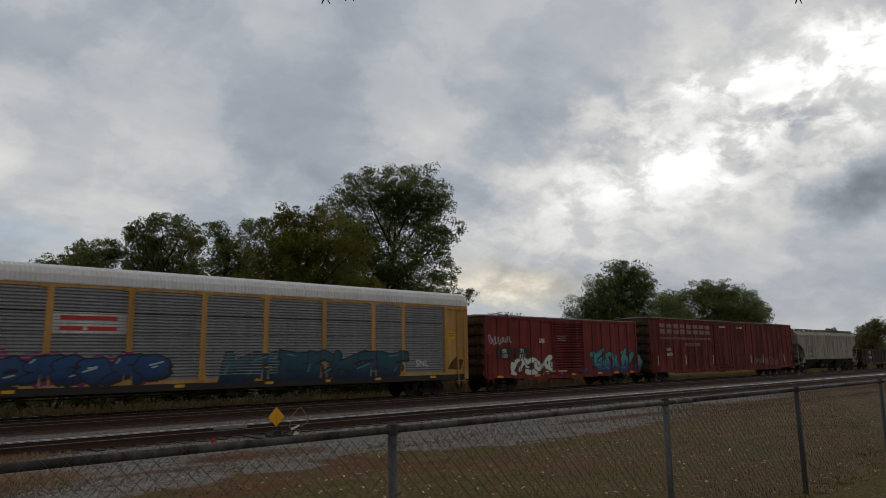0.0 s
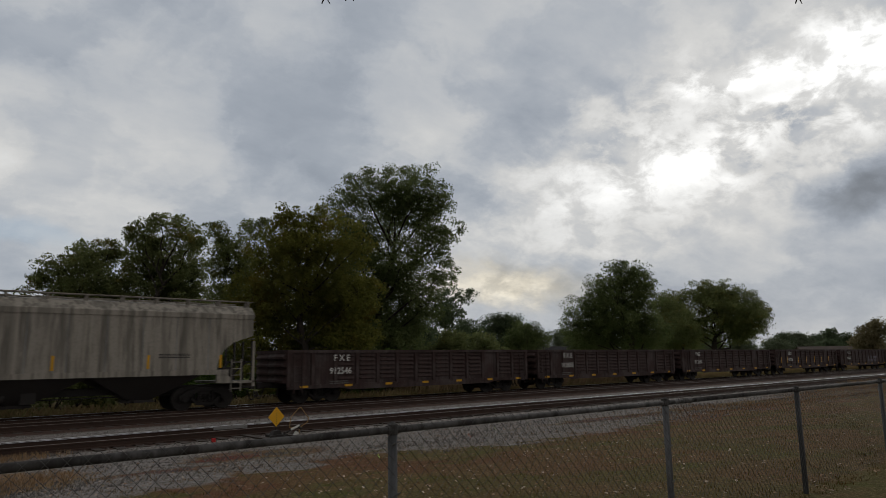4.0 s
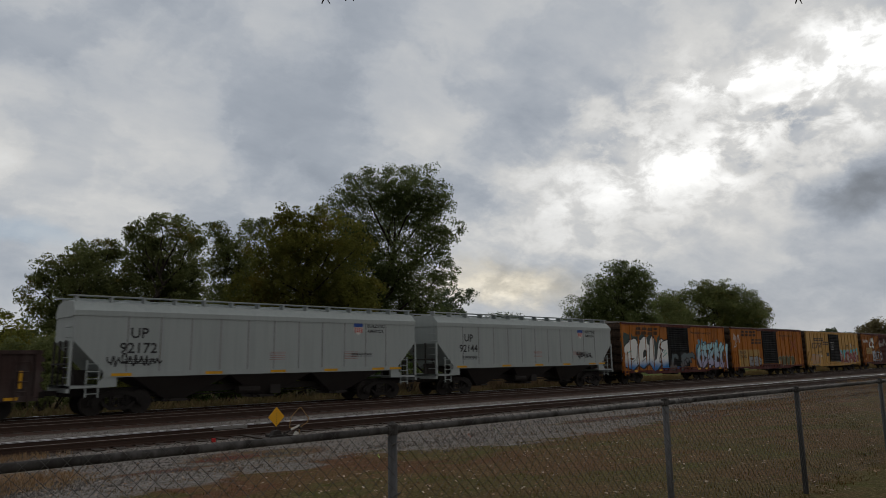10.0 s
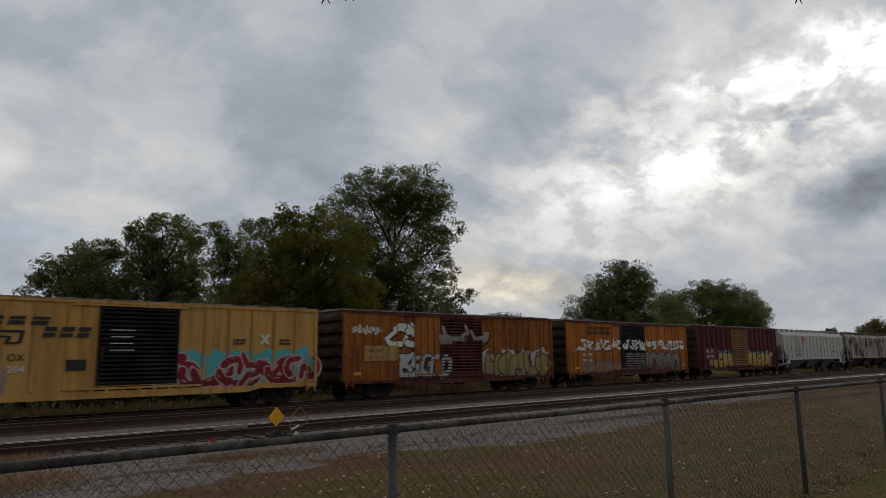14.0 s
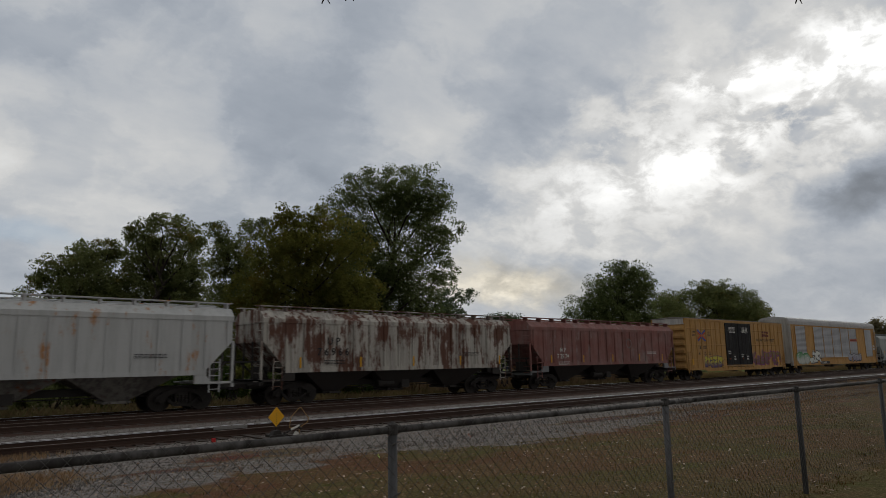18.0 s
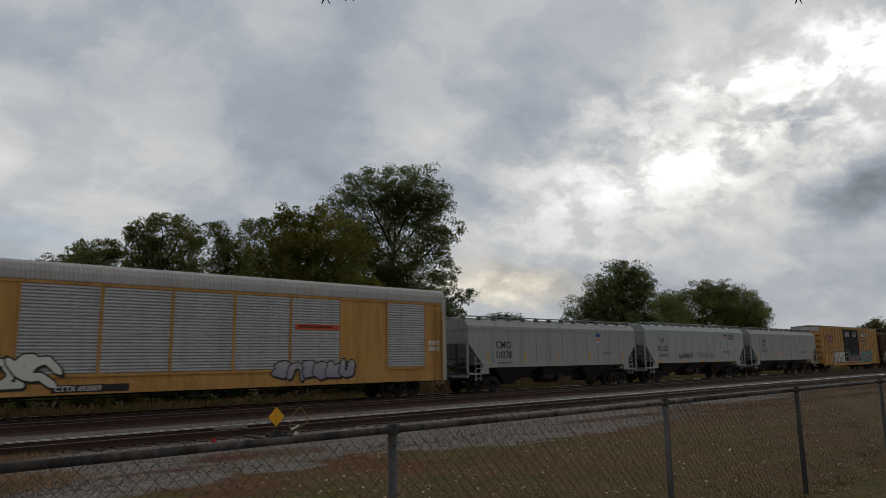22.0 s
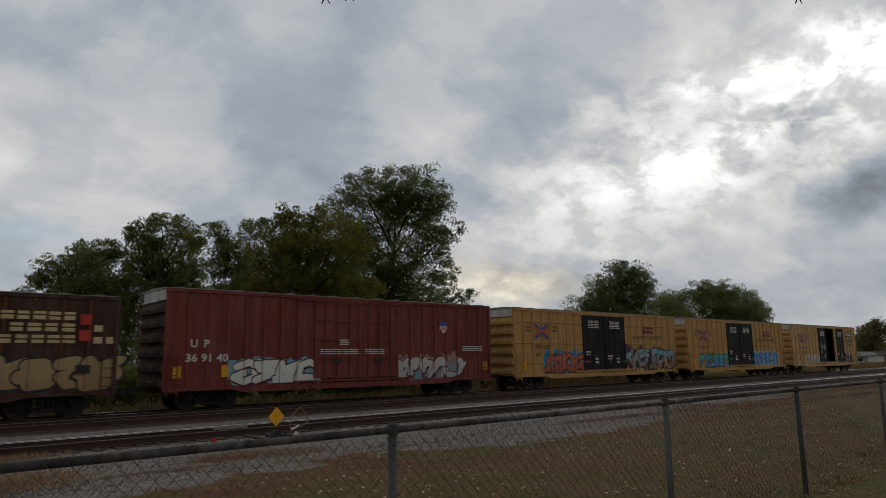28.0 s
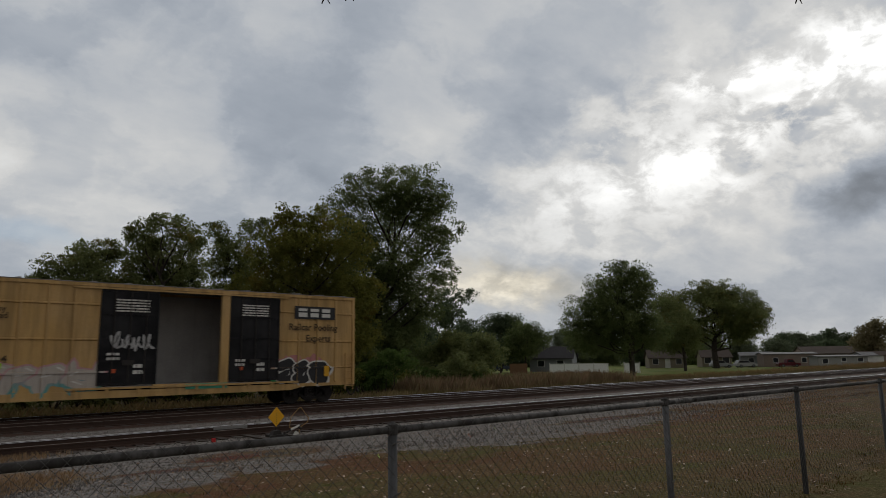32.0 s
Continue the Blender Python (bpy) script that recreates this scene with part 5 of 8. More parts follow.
yellow1 = paint("sun_bleached_yellow_paint", (0.54, 0.315, 0.09), 0.30, 0.18, 0.15, 0.55, 9.0, (0.16, 0.06, 0.02))
box5, ribs = boxcar("boxcar", "tan yellow boxcar with black door and crimson graffiti", -331.35, 16.1, 4.42, yellow1, [(6.45, 9.55, black_door, "ridged")], (1.25, 1.2), (6, 6))
block_words("name_shape", 2.0, 3.42, 2.9, 0.30, 4, black_letter, box5, -1.562, 0.25, 6)
s = Shape()
for a, b, c, d in (((1.45, 2.62), (1.62, 2.62), (1.80, 3.22), (1.63, 3.22)), ((1.63, 3.14), (3.98, 3.14), (4.0, 3.22), (1.66, 3.22)), ((1.45, 2.62), (2.62, 2.62), (2.64, 2.70), (1.48, 2.70)), ((2.55, 2.62), (2.68, 2.62), (2.80, 3.02), (2.67, 3.02)), ((2.67, 2.95), (3.50, 2.95), (3.52, 3.02), (2.69, 3.02)), ((3.42, 2.75), (3.55, 2.75), (3.62, 3.0), (3.49, 3.0)), ((3.42, 2.72), (3.86, 2.72), (3.88, 2.79), (3.44, 2.79)), ((3.80, 2.75), (3.93, 2.75), (4.02, 3.2), (3.89, 3.2))):
    s.along_y([a, b, c, d], -1.565, -1.560)
tagged(part("emblem", s, black_letter, box5, "black angular hook emblem"), kind="stuff")
block_words("name_shape", 4.55, 2.98, 1.7, 0.38, 3, black_letter, box5, -1.562, 0.25, 7)
lettering("lettering", "RB  OX", 2.9, 2.12, 0.36, brown_letter, box5, -1.562)
lettering("lettering", "33  204", 3.0, 1.70, 0.36, white_letter, box5, -1.562)
bars("small_print", 11.9, 2.98, 0.6, 2, brown_letter, box5, -1.562, 0.09, 0.06, 51)
bars("small_print", 14.1, 2.98, 0.6, 2, brown_letter, box5, -1.562, 0.09, 0.06, 52)
bars("small_print", 6.9, 3.3, 0.9, 4, white_letter, box5, -1.59, 0.04, 0.22, 53)
part("cross_mark", Shape().along_y([(13.1, 3.2), (13.25, 3.2), (13.65, 2.75), (13.5, 2.75)], -1.566, -1.56).along_y([(13.5, 3.2), (13.65, 3.2), (13.25, 2.75), (13.1, 2.75)], -1.572, -1.566), white_letter, box5)
graffiti(box5, 8.7, 15.6, 0.92, 2.35, 6, spray("crimson_graffiti", (0.25, 0.025, 0.045), (0.16, 0.02, 0.03), 1, 2.3, 0.15), spray("white_outline", (0.5, 0.4, 0.38), (0.4, 0.33, 0.3), 1, 2.3), 54, "spiky", ribs, cloud=spray("cyan_cloud", (0.10, 0.42, 0.48), (0.12, 0.36, 0.38), 1, 2.4), shine=spray("green_strokes", (0.12, 0.25, 0.15), (0.5, 0.35, 0.33), 1, 2))
graffiti(box5, 1.1, 3.2, 0.85, 1.95, 2, spray("faint_peach_tag", (0.45, 0.28, 0.16), (0.42, 0.26, 0.15), 1, 2), spray("faint_blue_edge", (0.2, 0.25, 0.33), (0.3, 0.25, 0.2), 1, 2), 55, "bubble", ribs)
part("dark_plate", Shape().box(5.4, 6.1, -1.57, -1.556, 1.75, 2.15), black_letter, box5)

box6, ribs = boxcar("boxcar", "brown rusted boxcar with silver and olive graffiti", -313.77, 16.05, 4.48, rust_orange2, [(4.5, 6.3, rust_orange, "plug"), (6.3, 9.6, maroon_edge, "ridged")], (1.2, 1.45), (4, 6), None, maroon_edge, sill=maroon_edge)
part("repainted_patch", Shape().box(1.25, 3.4, -1.566, -1.558, 1.95, 2.72), paint("pale_yellow_patch", (0.42, 0.27, 0.09), 0.3, 0.1), box6)
lettering("lettering", "AB  OX", 1.5, 2.38, 0.26, brown_letter, box6, -1.57)
lettering("lettering", "52  416", 1.5, 2.02, 0.26, brown_letter, box6, -1.57)
graffiti(box6, 2.8, 6.2, 2.6, 3.9, 3, white_fill, black_letter, 61, "spiky", ribs)
graffiti(box6, 6.4, 9.4, 2.7, 3.9, 2, spray("thin_white_spray", (0.36, 0.35, 0.33), (0.2, 0.18, 0.16), 2.6, 4, 0.4), maroon_edge, 62, "spiky", (), -1.58, -1.58)
graffiti(box6, 3.4, 6.9, 0.9, 2.35, 5, spray("silver_graffiti", (0.42, 0.46, 0.50), (0.35, 0.38, 0.42), 1, 2.3), black_letter, 63, "block", ribs, -1.55, -1.58)
graffiti(box6, 9.8, 15.4, 0.9, 2.35, 5, spray("olive_graffiti", (0.30, 0.26, 0.10), (0.22, 0.19, 0.10), 1, 2.3), black_letter, 64, "bubble", ribs, cloud=spray("grey_white_cloud", (0.45, 0.45, 0.48), (0.3, 0.22, 0.2), 1.4, 2.4))
graffiti(box6, 0.5, 2.3, 3.3, 3.75, 6, white_fill, rust_orange2, 65, "script", ribs)
reflectors(box6, [0.8, 15.4], 1.25, 0.5, 0.14, yellow_mark)

box7, ribs = boxcar("boxcar", "orange-brown boxcar with a row of white zigzag letters", -296.2, 15.6, 4.46, rust_orange, [(6.2, 9.4, black_door, "ridged")], (1.45, 1.6), (6, 6), None, maroon_edge, sill=maroon_edge)
block_words("faded_name", 2.2, 3.55, 2.8, 0.55, 4, ghost_black, box7, -1.562, 0.25)
graffiti(box7, 1.3, 6.2, 2.45, 3.25, 7, white_fill, rust_orange2, 71, "spiky", ribs)
graffiti(box7, 9.5, 14.9, 2.45, 3.25, 7, white_fill, rust_orange2, 72, "spiky", ribs)
graffiti(box7, 6.3, 9.3, 2.45, 3.25, 4, white_fill, black_letter, 73, "spiky", (), -1.58, -1.58)
graffiti(box7, 6.5, 14.0, 1.0, 2.35, 7, spray("smoke_grey_graffiti", (0.24, 0.22, 0.20), (0.13, 0.11, 0.10), 1, 2.3, 0.5), black_letter, 74, "bubble", ribs, -1.55, -1.58)
graffiti(box7, 1.5, 6.0, 0.95, 1.8, 4, spray("brown_tag", (0.18, 0.13, 0.10), (0.25, 0.2, 0.15), 1, 2, 0.5), rust_orange2, 75, "bubble", ribs)
lettering("lettering", "RB  OX", 1.6, 2.05, 0.34, white_letter, box7, -1.562)
lettering("lettering", "399  64", 1.6, 1.65, 0.34, white_letter, box7, -1.562)
reflectors(box7, [1.0, 15.0], 1.2, 0.5, 0.15, yellow_mark)

oxblood = paint("dark_oxblood_paint", (0.085, 0.011, 0.014), 0.35, 0.1, 0.08, 0.55, 10.0)
tan_door = paint("rusty_tan_door_paint", (0.33, 0.165, 0.07), 0.35, 0.45, 0.1, 0.6, 10.0)
box8, ribs = boxcar("boxcar", "dark oxblood boxcar with a rusty tan door and yellow graffiti", -279.0, 15.85, 4.52, oxblood, [(6.3, 9.4, tan_door, "ridged")], (1.7, 1.4), (7, 7))
part("roof_patch", Shape().box(6.0, 9.9, -1.58, -1.2, 4.51, 4.59), zinc, box8)
part("stencil_ground", Shape().box(1.15, 3.7, -1.565, -1.558, 1.65, 2.65), paint("lighter_oxblood_patch", (0.12, 0.022, 0.025)), box8)
lettering("lettering", "BK   TY", 1.6, 2.25, 0.36, white_letter, box8, -1.57)
lettering("lettering", "157   082", 1.55, 1.82, 0.34, white_letter, box8, -1.57)
graffiti(box8, 2.2, 13.9, 0.9, 2.25, 8, spray("yellow_graffiti", (0.44, 0.34, 0.09), (0.36, 0.25, 0.06), 1, 2.2, 0.15), black_letter, 81, "bubble", ribs, cloud=spray("light_blue_cloud", (0.08, 0.28, 0.42), (0.10, 0.20, 0.28), 1, 2.4), shine=spray("blue_dabs", (0.1, 0.3, 0.45), (0.5, 0.5, 0.45), 1, 2))
bars("small_print", 13.9, 2.2, 0.8, 3, white_letter, box8, -1.562, 0.07, 0.08, 82)

white_rust = paint("chalky_white_paint_with_rust", (0.49, 0.505, 0.505), 0.12, 0.46, 0.05, 0.6, 11.0, (0.24, 0.11, 0.035))
hopper("chalky white ribbed covered hopper with rust spots", -261.75, 17.35, (1.43, 1.2), white_rust, ("M      P", "72    32    88"), 3.9, 2.62, 0.36, 3, 17, low=paint("dirty_pale_chute_paint", (0.20, 0.19, 0.175), 0.5, 0.3, 0.2, 0.7, 27.0), rail=white_rust, top=3.92)
peel = paint("white_paint_peeling_to_rust", (0.46, 0.44, 0.40), 0.35, 0.85, 0.05, 0.7, 12.0, (0.060, 0.024, 0.016))
hop5 = hopper("dirty white covered hopper, ribs rusting through in brown patches", -243.2, 16.6, (1.2, 1.65), peel, ("U P", "7 6 9 6 6"), 3.8, 2.75, 0.50, 3, 17, rail=peel, top=3.90, frame=black_iron)
red_hop = paint("dull_rust_red_hopper_paint", (0.24, 0.105, 0.092), 0.22, 0.50, 0.40, 0.65, 13.0, (0.155, 0.118, 0.112))
hop6 = hopper("rust-red ribbed covered hopper with a round emblem", -224.95, 17.43, (1.65, 1.75), red_hop, ("M P", "7 25 74"), 3.2, 2.35, 0.40, 3, 17, rail=red_hop, top=3.92, letter=white_letter, frame=zinc)
ringed = Shape()
for k in range(16):
    a, b = k * math.tau / 16, (k + 1) * math.tau / 16
    ringed.face([(10.9 + r * math.cos(t), -1.568, 2.95 + r * math.sin(t)) for r, t in ((0.28, a), (0.36, a), (0.36, b), (0.28, b))])
part("emblem", ringed, paint("chalky_faded_white", (0.36, 0.29, 0.275), 0.5, 0.3), hop6)
for h in (hop5, hop6):
    reflectors(h, [2.0, 5.4, 8.8, 12.2, 15.4], 1.66, 0.10, 0.5, yellow_mark, -1.566)

white_cap = paint("white_end_paint", (0.55, 0.55, 0.54), 0.25)
pool_yellow = paint("pool_yellow_paint", YELLOW, 0.22, 0.06, 0.12, 0.5, 14.0, (0.20, 0.085, 0.03))
pool_door = paint("pool_black_door_paint", SOOT, 0.2, 0.0, 0.1, 0.5, 14.0)


def pool_car(label, s0, L, gaps, number, opening=None, emblem_x=2.62, slogan="upper", body=None):
    """Tall yellow boxcar with two black plug doors."""
    body = body or pool_yellow
    if opening:
        doors = [(7.2, 9.42, pool_door, "plug"), (12.42, 14.83, pool_door, "plug")]
    else:
        doors = [(6.93, 9.45, pool_door, "plug"), (9.45, 11.97, pool_door, "plug")]
    car, ribs = boxcar("boxcar", label, s0, L, 5.08, body, doors, gaps, (8, 8) if not opening else (8, 4), white_cap, None, plain("grey_boxcar_lining", (0.40, 0.385, 0.37), 0.8), end_mat=body, band=(1.65, 2.88, 4.22), opening=opening, ridges=6)
    if opening:
        part("door_post", Shape().box(12.06, 12.42, -1.555, -1.40, 0.9, 4.95), body, car)
        part("threshold", Shape().box(9.3, 12.1, -1.56, -1.42, 0.98, 1.14), body, car)
    # crossed arrows emblem: every arm has a blue and a red band
    x, z = emblem_x, 3.67
    for mat, near, far, y in ((blue_ink, (0.06, 0.20), (0.36, 0.52), -1.562), (orange_ink, (-0.07, 0.06), (0.18, 0.34), -1.566)):
        e = Shape()
        for sx in (-1, 1):
            for sz in (-1, 1):
                e.along_y([(x + sx * 0.05, z + sz * near[0]), (x + sx * 0.05, z + sz * near[1]), (x + sx * 0.60, z + sz * far[1]), (x + sx * 0.68, z + sz * far[0])], y - 0.003, y)
        part("emblem", e, mat, car, "red and blue crossed arrows")
    w = 0.854
    for k, words in ((-1.5, ("next", "load")), (1.5, ("any", "road"))):
        for i, word in enumerate(words):
            lettering("lettering", word, x + k * w, 3.88 - 0.24 * i, 0.29, brown_letter, car, -1.562, align="CENTER")
    for k, pair in ((-0.5, "TB"), (0.5, "OX")):
        lettering("lettering", pair, x + k * w, 2.56, 0.36, brown_letter, car, -1.562, align="CENTER", squeeze=1.3)
    for k, digits in enumerate(number.split()):
        lettering("lettering", digits, x + (k - (0.5 if len(number) < 9 else 1.2)) * w, 2.07, 0.36, brown_letter, car, -1.562, align="CENTER", squeeze=1.2)
    d1 = doors[-1][1]
    if slogan == "upper":
        block_words("emblem_shape", d1 + 2.4, 3.70, 1.55, 0.52, 3, maroon_letter, car, -1.562, 0.0, 8)
        lettering("lettering", "RAILCAR POOLING EXPERTS", d1 + 1.0, 3.28, 0.34, brown_letter, car, -1.562, squeeze=0.93)
    else:
        part("emblem_ground", Shape().box(d1 + 0.75, d1 + 2.95, -1.562, -1.557, 3.95, 4.55), black_letter, car)
        block_words("emblem_shape", d1 + 0.95, 4.05, 1.9, 0.4, 3, white_letter, car, -1.567, 0.0, 8)
        for i, words in enumerate(("Railcar Pooling", "Experts")):
            lettering("lettering", words, d1 + 0.45 + 0.9 * i, 3.42 - 0.52 * i, 0.44, brown_letter, car, -1.562)
    for k, (a, b, _, _) in enumerate(doors):
        bars("door_print", a + 0.55, 4.5, 1.3, 5, white_letter, car, -1.578, 0.06, 0.05, k + 5)
        bars("door_print", a + 0.3, 2.4 - 0.3 * k, 0.5, 2, white_letter, car, -1.578, 0.10, 0.08, k + 15)
        bars("door_print", a + 1.3, 1.95, 0.4, 2, white_letter, car, -1.578, 0.14, 0.10, k + 25)
        part("lock_plate", Shape().box(a + 0.5, a + 0.66, -1.58, -1.575, 1.62, 1.78), orange_ink, car)
    reflectors(car, [0.95, L - 1.6], 1.25, 0.28, 0.5, yellow_mark)
    return car, ribs


car, ribs = pool_car("golden yellow boxcar with black doors and purple graffiti", -205.75, 19.15, (1.75, 1.84), "67 35 52")
graffiti(car, 3.0, 5.9, 1.0, 1.95, 4, spray("yellow_purple_graffiti", (0.55, 0.50, 0.07), (0.12, 0.08, 0.17), 1.1, 1.6, 0.1), spray("violet_edge", (0.10, 0.08, 0.14), (0.08, 0.06, 0.1), 1, 2), 91, "block", ribs)
graffiti(car, 11.9, 17.8, 1.1, 2.35, 6, spray("olive_brown_graffiti", (0.20, 0.14, 0.08), (0.13, 0.08, 0.08), 1, 2.3), spray("magenta_edge", (0.25, 0.06, 0.20), (0.2, 0.05, 0.16), 1, 2.3), 92, "spiky", ribs)

auto2 = autorack("yellow autorack with silver corrugated panels and curved silver roof", -184.8, 26.95, (1.84, 1.67),
                 [(1.5, 4.12), (6.4, 9.05), (9.18, 11.75), (11.88, 14.45), (14.58, 17.2), (17.33, 19.95), (22.9, 25.4)], galv2, rack_yellow, silver_roof, [], True, "CTTX 692009", 7.7, 4.98, paint("white_end_post", (0.45, 0.44, 0.41), 0.3, 0.1))
graffiti(auto2, 1.2, 4.2, 1.0, 2.25, 3, spray("white_green_graffiti", (0.05, 0.26, 0.08), (0.5, 0.53, 0.5), 1.4, 2.3), spray("green_edge", (0.05, 0.22, 0.07), (0.3, 0.35, 0.3), 1, 2), 101, "bubble", (), -1.56, -1.56, None, white_letter)
graffiti(auto2, 4.4, 7.4, 1.1, 2.35, 3, white_fill, black_letter, 102, "spiky", (), -1.56, -1.56)
graffiti(auto2, 16.4, 20.6, 1.15, 2.0, 5, spray("chrome_graffiti", (0.38, 0.38, 0.42), (0.27, 0.25, 0.33), 1, 2), black_letter, 103, "bubble", (), -1.56, -1.56)
part("orange_strip", Shape().box(17.5, 19.9, -1.556, -1.55, 3.45, 3.72), orange_ink, auto2)
bars("small_print", 17.7, 3.66, 1.9, 1, maroon_letter, auto2, -1.558, 0.12, 0.05, 104)
bars("small_print", 25.7, 3.0, 0.8, 2, white_letter, auto2, -1.515, 0.22, 0.1, 105)

hop7 = hopper("clean light grey covered hopper with yellow reflectors", -156.2, 17.4, (1.67, 1.15), paint("light_grey_hopper_paint", (0.335, 0.36, 0.355), 0.13, 0.0, 0.06, 0.5, 15.0), ("CMO", "10378"), 3.05, 2.60, 0.58, 3, top=3.86)
shield(hop7, 12.4, 2.95)
reflectors(hop7, [1.7, 5.0, 8.2, 11.6, 15.6], 1.72, 0.11, 0.6, yellow_mark, -1.506)
hop8 = hopper("clean pale grey covered hopper with black scribbled tags", -137.65, 16.7, (1.15, 1.25), pale1, ("UP", "92123"), 2.5, 2.98, 0.58, 3)
shield(hop8, 12.75, 3.22)
lettering("lettering", "BUILDING", 13.55, 3.62, 0.24, black_letter, hop8, -1.51)
lettering("lettering", "AMERICA", 13.55, 3.36, 0.24, black_letter, hop8, -1.51)
reflectors(hop8, [1.9, 5.6, 8.6, 11.4, 14.2], 1.50, 0.75, 0.11, yellow_mark, -1.55)
graffiti(hop8, 5.0, 7.0, 1.75, 2.3, 5, black_letter, pale1, 111, "script", (), -1.506, -1.506)
graffiti(hop8, 8.0, 10.6, 1.75, 2.4, 4, spray("grey_scribble", (0.2, 0.21, 0.22), (0.2, 0.2, 0.2), 1, 2), pale1, 112, "script", (), -1.506, -1.506)
hop9 = hopper("light grey covered hopper with a pink tag low on its side", -119.7, 15.95, (1.25, 1.67), paint("light_grey_hopper_paint", (0.335, 0.36, 0.355), 0.13, 0.0, 0.06, 0.5, 16.0), ("CMO", "23371"), 2.9, 3.12, 0.40, 3, top=3.95)
reflectors(hop9, [1.7, 4.8, 8.0, 11.2, 14.4], 1.72, 0.11, 0.6, yellow_mark, -1.506)
graffiti(hop9, 5.6, 7.6, 1.75, 2.4, 3, spray("pink_tag", (0.40, 0.26, 0.26), (0.4, 0.3, 0.3), 1.7, 2.4), spray("grey_edge", (0.4, 0.36, 0.36), (0.38, 0.36, 0.36), 1, 2), 113, "spiky", (), -1.506, -1.506)

car, ribs = pool_car("golden yellow boxcar with black doors and teal graffiti", -102.1, 19.1, (1.67, 1.6), "66 05 59", slogan="lower")
graffiti(car, 3.6, 7.4, 0.95, 2.3, 4, spray("white_blue_graffiti", (0.58, 0.60, 0.56), (0.45, 0.52, 0.56), 1, 2.3, 0.1), black_letter, 121, "block", ribs, cloud=spray("soft_blue_cloud", (0.08, 0.28, 0.48), (0.1, 0.3, 0.45), 1, 2.3))
graffiti(car, 7.5, 11.6, 0.98, 2.3, 4, spray("dark_teal_graffiti", (0.05, 0.20, 0.22), (0.25, 0.13, 0.16), 1, 2.3), black_letter, 122, "spiky", (), -1.58, -1.58)
graffiti(car, 11.9, 15.6, 1.0, 2.4, 3, spray("turquoise_graffiti", (0.05, 0.36, 0.38), (0.06, 0.30, 0.33), 1, 2.3), black_letter, 123, "spiky", ribs, cloud=spray("rose_cloud", (0.42, 0.16, 0.18), (0.35, 0.14, 0.16), 1, 2.4))

umber = paint("weathered_umber_paint", (0.070, 0.034, 0.026), 0.4, 0.35, 0.15, 0.65, 17.0, (0.12, 0.045, 0.02))
slate = paint("grey_brown_door_paint", (0.15, 0.135, 0.12), 0.4, 0.6, 0.2, 0.6, 17.0, (0.10, 0.04, 0.02))
box9, ribs = boxcar("boxcar", "rust-brown boxcar with faded grey-brown doors and tan graffiti", -81.42, 16.55, 4.56, umber, [(5.6, 8.2, slate, "plug"), (8.2, 10.85, slate, "plug")], (1.6, 1.75), (6, 6))
for i, (w, x) in enumerate(((3.0, 12.1), (2.2, 12.9), (3.0, 12.1))):
    block_words("name_shape", x, 3.62 - i * 0.43, w, 0.30, 6 - (i == 1) * 2, spray("cream_lettering", (0.55, 0.44, 0.24), (0.5, 0.4, 0.22), 2, 4), box9, -1.562, 0.0, 20 + i)
part("colour_square", Shape().box(15.15, 15.55, -1.563, -1.558, 3.45, 3.85).box(15.15, 15.55, -1.563, -1.558, 2.85, 3.25), red_ink, box9)
part("colour_square", Shape().box(15.65, 15.95, -1.563, -1.558, 3.2, 3.45).box(15.65, 15.95, -1.563, -1.558, 2.75, 3.0).box(16.1, 16.35, -1.563, -1.558, 2.75, 3.0), spray("cream_lettering", (0.55, 0.44, 0.24), (0.5, 0.4, 0.22), 2, 4), box9)
tan_fill = spray("tan_graffiti", (0.38, 0.28, 0.15), (0.30, 0.20, 0.10), 0.9, 2.2, 0.35)
graffiti(box9, 0.3, 5.4, 0.95, 2.2, 4, spray("cream_white_graffiti", (0.48, 0.43, 0.33), (0.4, 0.33, 0.25), 1, 2.2, 0.35), black_letter, 131, "bubble", ribs)
graffiti(box9, 5.7, 10.8, 1.1, 1.75, 8, spray("thin_tan_graffiti", (0.26, 0.20, 0.13), (0.2, 0.15, 0.1), 1, 2, 0.5), slate, 132, "block", (), -1.575, -1.575)
graffiti(box9, 11.0, 16.3, 0.95, 2.3, 5, tan_fill, black_letter, 133, "bubble", ribs)
part("placard", Shape().box(15.1, 15.6, -1.585, -1.57, 1.62, 1.95), black_letter, box9)

red3 = paint("brick_red_boxcar_paint", (0.185, 0.044, 0.038), 0.30, 0.08, 0.12, 0.5, 18.0)
box10, ribs = boxcar("boxcar", "brick red tall boxcar with white graffiti and double doors", -63.1, 18.92, 5.06, red3, [(6.97, 9.5, red3, "plug"), (9.5, 12.03, red3, "plug")], (1.75, 2.1), (8, 8), white_cap, ridges=6)
lettering("lettering", "U  P", 1.05, 2.62, 0.46, white_letter, box10, -1.562)
lettering("lettering", "36 91 40", 0.85, 2.02, 0.46, white_letter, box10, -1.562, squeeze=1.15)
graffiti(box10, 2.9, 7.0, 0.98, 2.1, 4, white_fill, spray("plum_edge", (0.10, 0.04, 0.05), (0.08, 0.03, 0.04), 1, 2), 141, "block", ribs, cloud=spray("light_blue_cloud", (0.16, 0.36, 0.45), (0.2, 0.38, 0.45), 1, 2.2))
